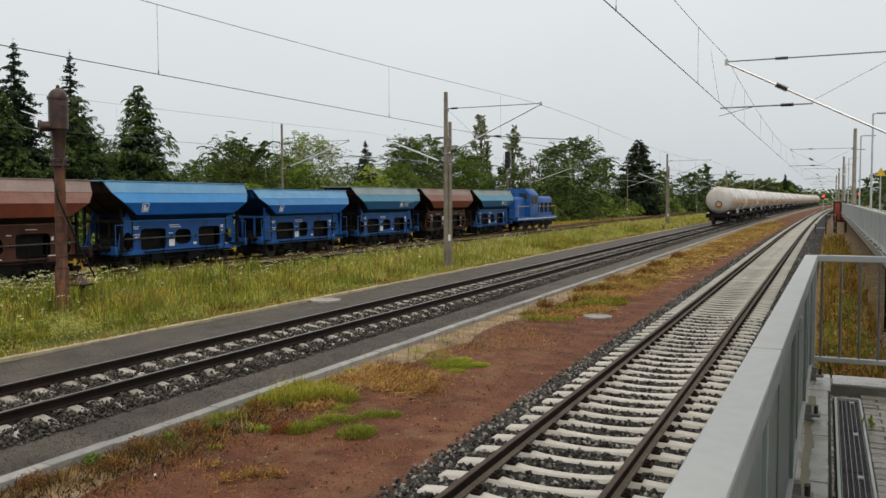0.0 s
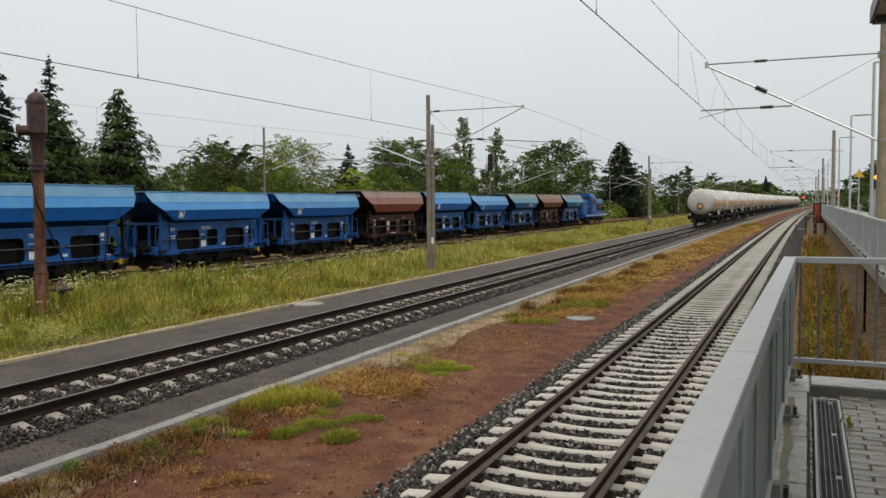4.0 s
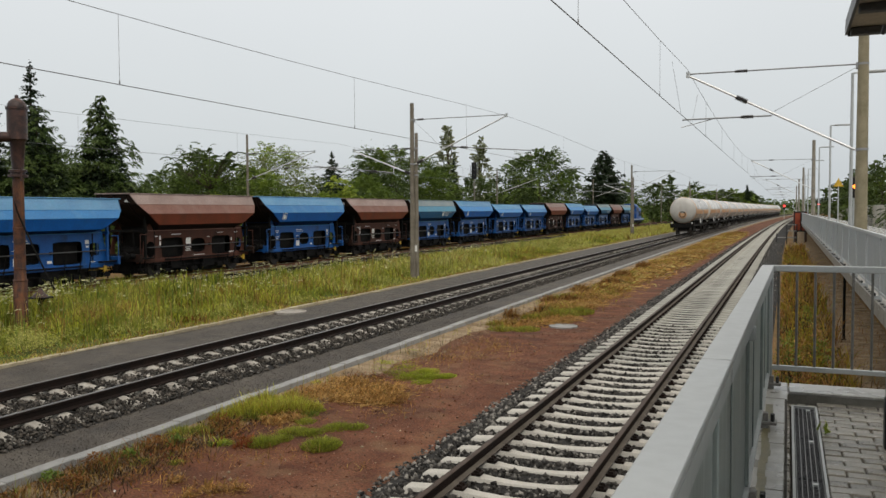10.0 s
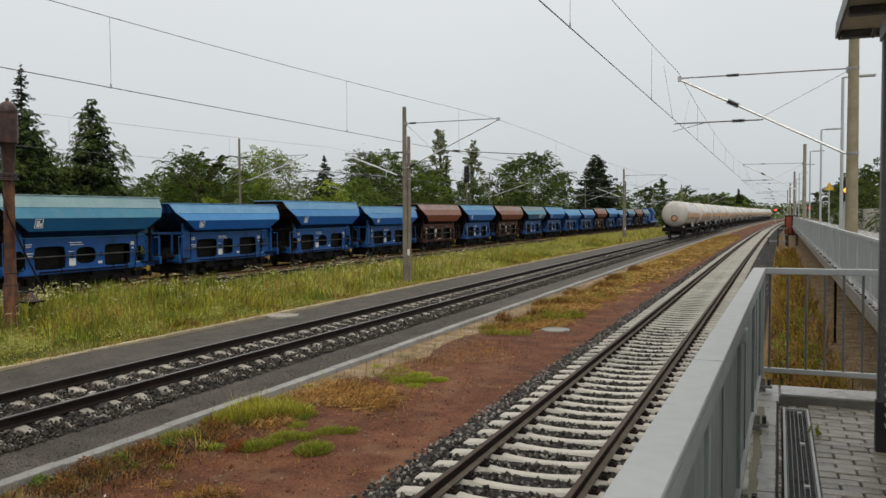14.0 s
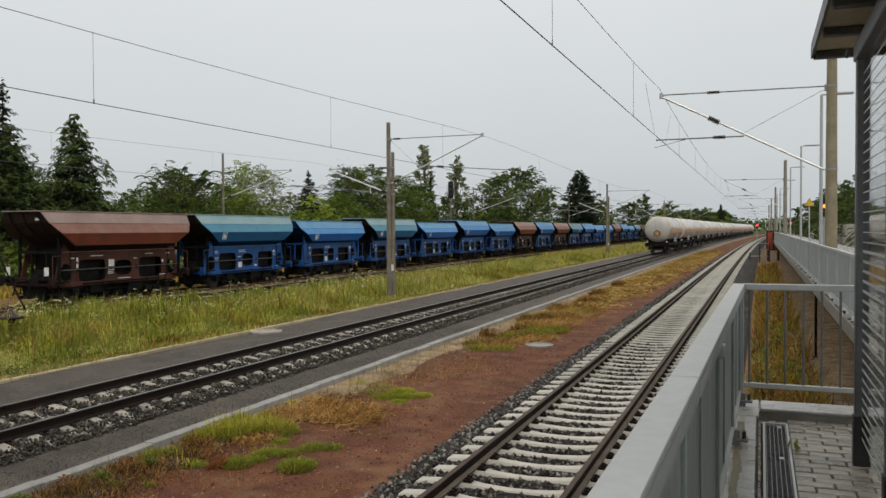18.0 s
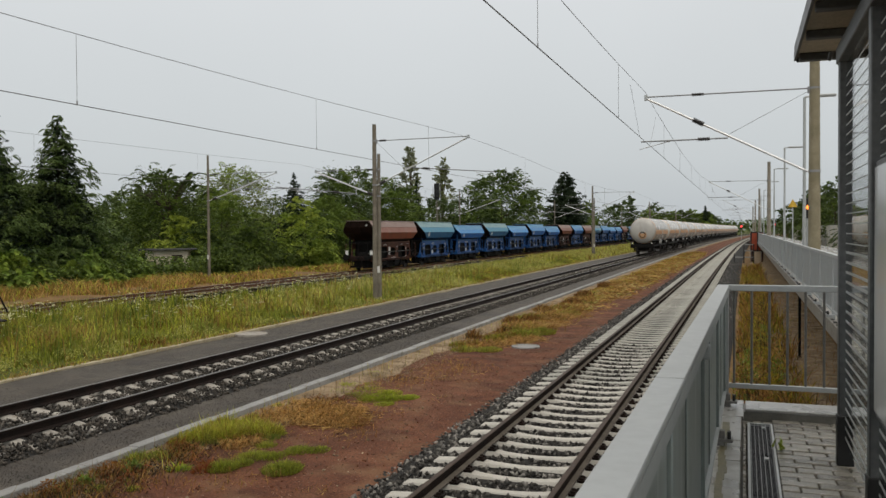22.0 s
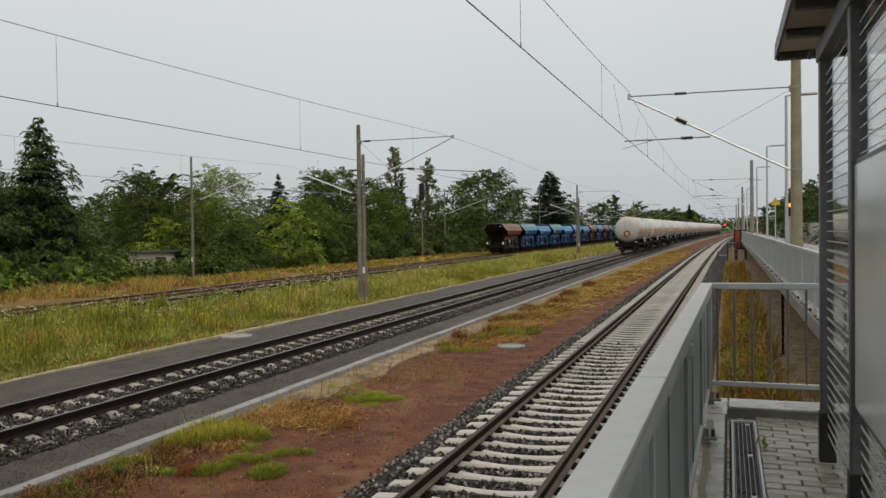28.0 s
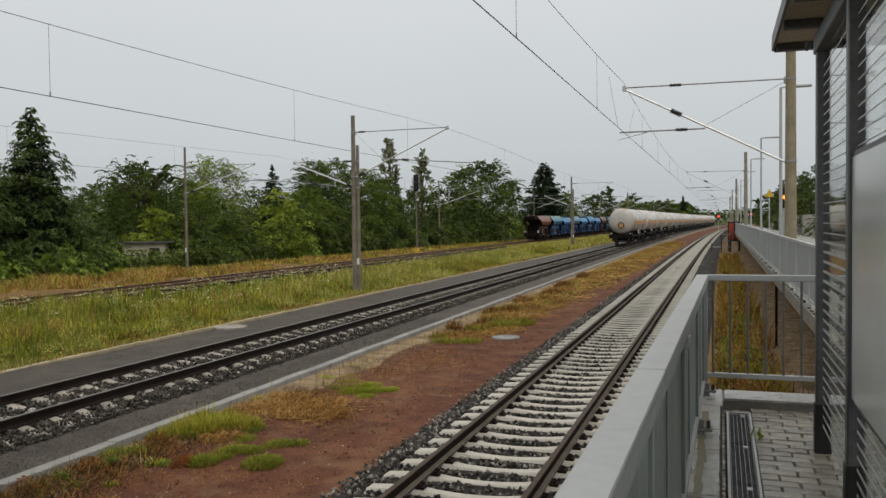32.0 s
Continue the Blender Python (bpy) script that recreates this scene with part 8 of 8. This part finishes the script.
def bramble_strip():
    """Low undergrowth filling the foot of the bushes."""
    rng = np.random.default_rng(88)
    n = 60000
    y = 34 + 170 * rng.random(n) ** 1.5
    x = -34.6 + np.clip((y - 110) * 0.045, 0, 5) - np.abs(rng.normal(0, 2.2, n))
    top = 0.9 + 1.5 * np.clip((-34.2 - x) / 3.0, 0, 1) + 0.9 * field(8.0, 0.35, x, y)
    z = -0.3 + np.maximum(top, 0.2) * rng.random(n) ** 0.6
    keep = ~((np.abs(x + 36.6) < 2.2) & (np.abs(y - 51.2) < 2.2) & (z > 1.3))
    p = np.stack([x, y, z], 1)[keep]
    m = rng.random(len(p)) < 0.45
    for k, (q, mat) in enumerate(((p[m], L_MID), (p[~m], L_DEEP))):
        tagged(leaves("undergrowth", q, 0.12, mat, None, 89 + k), "low leafy undergrowth at foot of bushes", "undergrowth", kind="stuff")


bramble_strip()


def far_woods():
    """Hazy belt of woodland closing the view, beyond the last single trees."""
    rng = np.random.default_rng(77)
    for k, (n, x0, x1, y0, y1, h, size, m) in enumerate(((26000, -85, -50, 40, 300, 7.5, 0.55, L_DEEP), (9000, 18, 70, 60, 400, 8.0, 0.8, L_DEEP), (9000, -160, 60, 460, 600, 9.0, 1.1, L_DEEP))):
        x, y = rng.uniform(x0, x1, n), rng.uniform(y0, y1, n)
        top = h * (0.72 + 0.55 * field(3.0 + k, 0.05, x, y))
        z = -0.4 + top * rng.random(n) ** 0.55
        ob = leaves("far_woods", np.stack([x, y, z], 1), size, m, None, 78 + k)
        tagged(ob, "far belt of dark green woodland", "woods", kind="stuff")


far_woods()


# ---- smaller things ----
def water_column():
    w = thing("rusty_column", "old rusty iron water column leaning over the meadow", "iron column", at=pose(-16.80, 17.02, -0.33, 0, 0.6, 0) @ Matrix.Scale(0.943, 4))
    part("shaft", Geo().lathe((0, 0, 0), (0, 0, 1), [(0, 0.20), (1.55, 0.195), (1.60, 0.165), (2.5, 0.16), (4.62, 0.15)], 20), M_RUSTPIPE, w)
    for z, r in ((1.52, 0.205), (1.86, 0.178), (3.02, 0.170), (3.06, 0.176)):
        part("band", Geo().lathe((0, 0, z), (0, 0, 1), [(0, r - 0.02), (0.01, r), (0.04, r), (0.05, r - 0.02)], 18), M_RUSTPIPE, w)
    part("joint_ring", Geo().lathe((0, 0, 4.55), (0, 0, 1), [(0, 0.15), (0.02, 0.27), (0.09, 0.27), (0.10, 0.2), (0.15, 0.2), (0.16, 0.25), (0.22, 0.25), (0.24, 0.17)], 18), M_RUSTHEAD, w)
    part("neck", Geo().lathe((0, 0, 4.78), (0, 0, 1), [(0, 0.16), (0.12, 0.165), (0.82, 0.215), (0.86, 0.24)], 18), M_RUSTHEAD, w, "tapering iron neck")
    hd = part("head", Geo().lathe((0, 0, 5.62), (0, 0, 1), [(0, 0.24), (0.04, 0.275), (0.90, 0.275), (0.905, 0.265)], 20), M_RUSTHEAD, w, "dark iron head casting")
    part("flange", Geo().lathe((0, 0, 6.52), (0, 0, 1), [(0, 0.26), (0.005, 0.305), (0.06, 0.305), (0.065, 0.25)], 20), M_RUSTHEAD, hd)
    part("dome", Geo().lathe((0, 0, 6.58), (0, 0, 1), [(0, 0.265), (0.10, 0.25), (0.18, 0.20), (0.24, 0.12), (0.27, 0.06), (0.30, 0.05), (0.34, 0.055), (0.37, 0.02)], 20), M_RUSTHEAD, hd, "domed cap with small knob")
    for k in range(8):
        a = math.pi * k / 4
        part("bolt", Geo().tube((0.285 * math.cos(a), 0.285 * math.sin(a), 6.50), (0.285 * math.cos(a), 0.285 * math.sin(a), 6.61), 0.018, 0.018, 6), M_RUSTHEAD, hd)
    part("spout", Geo().lathe((-0.10, -0.17, 5.72), (-0.50, -0.86, -0.04), [(0, 0.15), (0.26, 0.15), (0.265, 0.19), (0.34, 0.19), (0.345, 0.13), (0.20, 0.125)], 18), M_RUSTHEAD, hd, "short flanged outlet")
    part("stay_rod", Geo().path([(-0.16, 0.0, 4.5), (-0.13, -0.1, 4.2), (0.1, -0.16, 3.6), (0.5, 0.05, 2.5), (1.0, 0.3, 1.3)], 0.025, 6), M_BLACK, w)
    part("lever", Geo().tube((0.1, -0.1, 4.7), (0.33, -0.12, 4.72), 0.03, 0.03, 6).tube((0.26, -0.12, 4.45), (0.27, -0.12, 4.85), 0.025, 0.025, 6), M_RUSTHEAD, w, "small valve lever")
    v = thing("valve_stand", "small black cast-iron valve table half hidden in grass", "valve", at=pose(-17.65, 18.45, -0.33, 0, 0, 40))
    part("table", Geo().lathe((0, 0, 0.79), (0, 0, 1), [(0, 0.05), (0.005, 0.36), (0.035, 0.37), (0.04, 0.30), (0.045, 0.05)], 24), M_BLACK, v)
    part("valve_cap", Geo().lathe((0, 0, 0.83), (0, 0, 1), [(0, 0.24), (0.06, 0.20), (0.16, 0.08), (0.24, 0.06), (0.26, 0.02)], 18), M_RUSTHEAD, v, "dull domed valve cap")
    part("pedestal", Geo().lathe((0, 0, 0), (0, 0, 1), [(0, 0.16), (0.05, 0.09), (0.62, 0.075), (0.78, 0.13)], 16), M_BLACK, v)


water_column()


def signal_mast():
    s = thing("rail_signal", "slim weathered signal mast with black light head behind siding", "railway signal", at=pose(-26.95, 80.9, -0.3))
    part("pole", Geo().tube((0, 0, 0), (0, 0, 8.3), 0.07, 0.06, 10), M_MASTB, s)
    part("light_head", Geo().box(-0.26, 0.26, -0.12, 0.1, 6.5, 8.2), M_SLEEVE, s, "black signal light head", bevel=0.03)
    for x in (-0.4, 0.4):
        part("head_bracket", Geo().box(x - 0.025, x + 0.025, -0.05, 0.0, 6.5, 7.9), M_TUBE, s)
    for z in (6.9, 7.4, 7.85):
        part("lamp_hood", Geo().tube((0, -0.12, z), (0, -0.3, z - 0.02), 0.11, 0.12, 12), M_SLEEVE, s)
    for x in (0.14, 0.34):
        part("ladder_rail", Geo().tube((x, 0.1, 0.4), (x, 0.1, 6.4), 0.012, 0.012, 5), M_MASTB, s)
    for i in range(18):
        part("rung", Geo().tube((0.14, 0.1, 0.6 + 0.32 * i), (0.34, 0.1, 0.6 + 0.32 * i), 0.01, 0.01, 5), M_MASTB, s)
    part("marker_plate", Geo().box(0.05, 0.3, -0.09, -0.075, 5.55, 5.75), M_WHITE, s, "small white marking board")
    part("base_box", Geo().box(-0.2, 0.2, -0.2, 0.2, 0, 0.7), M_YELLOW, s, "yellow base box", bevel=0.02)


signal_mast()


def hut():
    h = thing("trackside_hut", "low weathered hut with dark tar roof among bushes", "hut", at=pose(-38.4, 52.9, -0.3, 0, 0, 28))
    part("wall", Geo().box(-1.5, 1.5, -1.0, 1.0, 0, 2.0), M_HUTWALL, h, bevel=0.01)
    part("roof", Geo().box(-1.95, 1.95, -1.35, 1.35, 2.0, 2.11), M_TARROOF, h, "flat dark tar roof", bevel=0.02)
    part("door", Geo().box(0.4, 1.15, -1.02, -1.002, 0.05, 1.65), M_RUSTHEAD, h, "brown door", bevel=0.01)


hut()


def barrier_wall():
    w = thing("noise_barrier", "long pale noise barrier behind the platform", "barrier", at=pose(12.6, 0, 0))
    for i in range(40):
        y = 12 + 5 * i
        part("panel", Geo().box(-0.06, 0.06, y + 0.1, y + 4.9, -0.5, 3.35), M_WALL, w, smooth=False)
        part("post", Geo().box(-0.1, 0.1, y - 0.09, y + 0.09, -0.5, 3.4), M_GALV, w, smooth=False)


barrier_wall()
railway("railway_track", 10.6, "track behind the platform", -20, 500, ME_OLD, 0.6, 20, 60, True, 0.0)


def downpipe():
    d = thing("support_post", "dark steel post carrying the far platform edge", "post", at=pose(4.2, 24.0, 0))
    part("post", Geo().tube((0, 0, -0.42), (0, 0, 1.30), 0.035, 0.035, 10), M_BLACK, d)
    for z in (-0.42, 1.255):
        part("base_plate", Geo().box(-0.06, 0.06, -0.06, 0.06, z, z + 0.04), M_BLACK, d)


downpipe()


def ditch_wall():
    solo("platform_side_wall", Geo().box(5.9, 6.0, 7.14, 230, -0.6, 1.298), material("brown_sheet_wall", [(0.25, 0.185, 0.075), (0.34, 0.255, 0.11)], 1.5, 0.85, bump=0.2, fine=30, streak=((0.17, 0.125, 0.05), 0.6, 3)),
         "stained brown wall recessed below the far platform", "wall", kind="structure")


ditch_wall()


def red_cabinet():
    c = thing("red_cabinet", "red and black trackside cabinet on legs", "cabinet", at=pose(4.0, 92, -0.4, 0, 0, 8))
    part("box", Geo().box(-0.62, 0.62, -0.4, 0.4, 1.2, 3.05), M_REDBOX, c, "weathered red case", bevel=0.05)
    for x in (-0.64, 0.0, 0.64):
        part("frame_bar", Geo().box(x - 0.06, x + 0.06, -0.47, -0.39, 1.1, 3.1), M_SLEEVE, c)
    for z in (1.15, 3.05):
        part("frame_bar", Geo().box(-0.7, 0.7, -0.48, -0.385, z - 0.06, z + 0.06), M_SLEEVE, c)
    for x in (-0.5, 0.5):
        part("leg", Geo().box(x - 0.08, x + 0.08, -0.3, 0.3, 0, 1.2), M_RUSTHEAD, c)


red_cabinet()


def hurdle():
    h = thing("steel_hurdle", "low dark steel hurdle beside track end", "barrier", at=pose(2.75, 88, -0.4))
    for x in (-0.9, 0.0, 0.9):
        part("post", Geo().box(x - 0.05, x + 0.05, -0.05, 0.05, 0, 1.9 if x > -0.5 else 1.0), M_SLEEVE, h)
    for z in (0.6, 1.25, 1.85):
        part("bar", Geo().box(0.0 if z > 1 else -0.9, 0.9, -0.04, 0.04, z - 0.05, z + 0.05), M_KERB, h, "pale crossbar")


hurdle()


def light_signal(x, y, z, h, colour, strength, r, label, k=1.0):
    s = thing("light_signal", label, "railway signal", "light signals", at=pose(x, y, z))
    part("pole", Geo().tube((0, 0, 0), (0, 0, h), 0.06, 0.05, 8), M_GALV, s)
    part("light_head", Geo().box(-0.3 * k, 0.3 * k, -0.1, 0.14 * k, h - 0.1 - 0.9 * k, h + 0.5 * k), M_SLEEVE, s, "black signal head", bevel=0.03)
    part("lit_lens", Geo().lathe((0, -0.11, h - 0.1), (0, -1, 0), [(0, r), (0.03, r * 0.9), (0.05, r * 0.4)], 14), glow("lens_glow", colour, strength), s, "glowing signal lens")


light_signal(1.9, 250, -0.4, 4.2, (1.0, 0.06, 0.05), 2.5, 0.28, "distant signal showing red light")
light_signal(8.0, 168, 1.58, 2.3, (1.0, 0.07, 0.05), 2.5, 0.2, "platform-end signal showing red light")
light_signal(4.62, 27.35, 1.58, 2.15, (1.0, 0.26, 0.03), 2.6, 0.065, "platform signal showing amber light", 0.36)


def warning_sign(x, y):
    s = thing("warning_sign", "yellow triangular warning sign on post", "sign", at=pose(x, y, 1.58))
    part("pole", Geo().tube((0, 0, 0), (0, 0, 2.6), 0.025, 0.025, 8), M_GALV, s)
    part("board", Geo().add([(-0.2, -0.04, 2.36), (0.2, -0.04, 2.36), (0, -0.04, 2.72), (-0.2, -0.06, 2.36), (0.2, -0.06, 2.36), (0, -0.06, 2.72)], [(0, 1, 2), (3, 5, 4), (0, 1, 4, 3), (1, 2, 5, 4), (2, 0, 3, 5)]), M_YELLOW, s, "yellow triangle board", smooth=False)


warning_sign(4.82, 40)


def litter_bits():
    for x, y, w, h in ((-4.38, 7.53, 0.028, 0.022), (-4.76, 8.73, 0.06, 0.010)):
        solo("litter", Geo().add([(x - w, y, -0.262), (x + w, y - 0.02, -0.258), (x + w * 0.8, y + 0.03, -0.254), (x - w * 0.9, y + 0.035, -0.262), (x, y + 0.02, -0.262 + h * 1.6)], [(0, 1, 4), (1, 2, 4), (2, 3, 4), (3, 0, 4), (3, 2, 1, 0)]), M_WHITE, "scrap of crumpled white paper on red gravel", "litter", "litter scraps", smooth=False)


litter_bits()
solo("drain_weed", Geo().add([(3.05 + 0.05 * math.cos(a) * (i % 3 + 1) / 3, 5.92 + 0.05 * math.sin(a) * (i % 2 + 1), 1.58 + 0.02 * (i % 4)) for i, a in enumerate([k * 0.7 for k in range(30)])], [(3 * i, 3 * i + 1, 3 * i + 2) for i in range(10)]), L_LIME, "tiny green weed beside the drain", "weed", kind="stuff", smooth=False)


# ---- movement ----
def motions():
    """The hopper train rolls away, slowing down; s is where the locomotive's rear end stands."""
    course = [(0, 73.0), (3, 97.4), (6, 121.9), (9, 146.3), (13, 178.5), (16, 202.9), (19, 227.1), (20, 235.2), (21, 243.2), (22, 251.2), (23, 258.6), (24, 266.3), (25, 273.8), (26, 281.0),
              (27, 288.0), (28, 294.7), (29, 301.0), (30, 307.2), (31, 313.3), (32, 319.2)]
    course = [(t, s + 0.53) for t, s in course]
    walk(LOCO, [(t, pose(TRAIN_X, s, 0)) for t, s in course])
    for i, ob in enumerate(HOPPERS):
        walk(ob, [(t, pose(TRAIN_X, s - PITCH * (i + 0.5), 0)) for t, s in course])


motions()
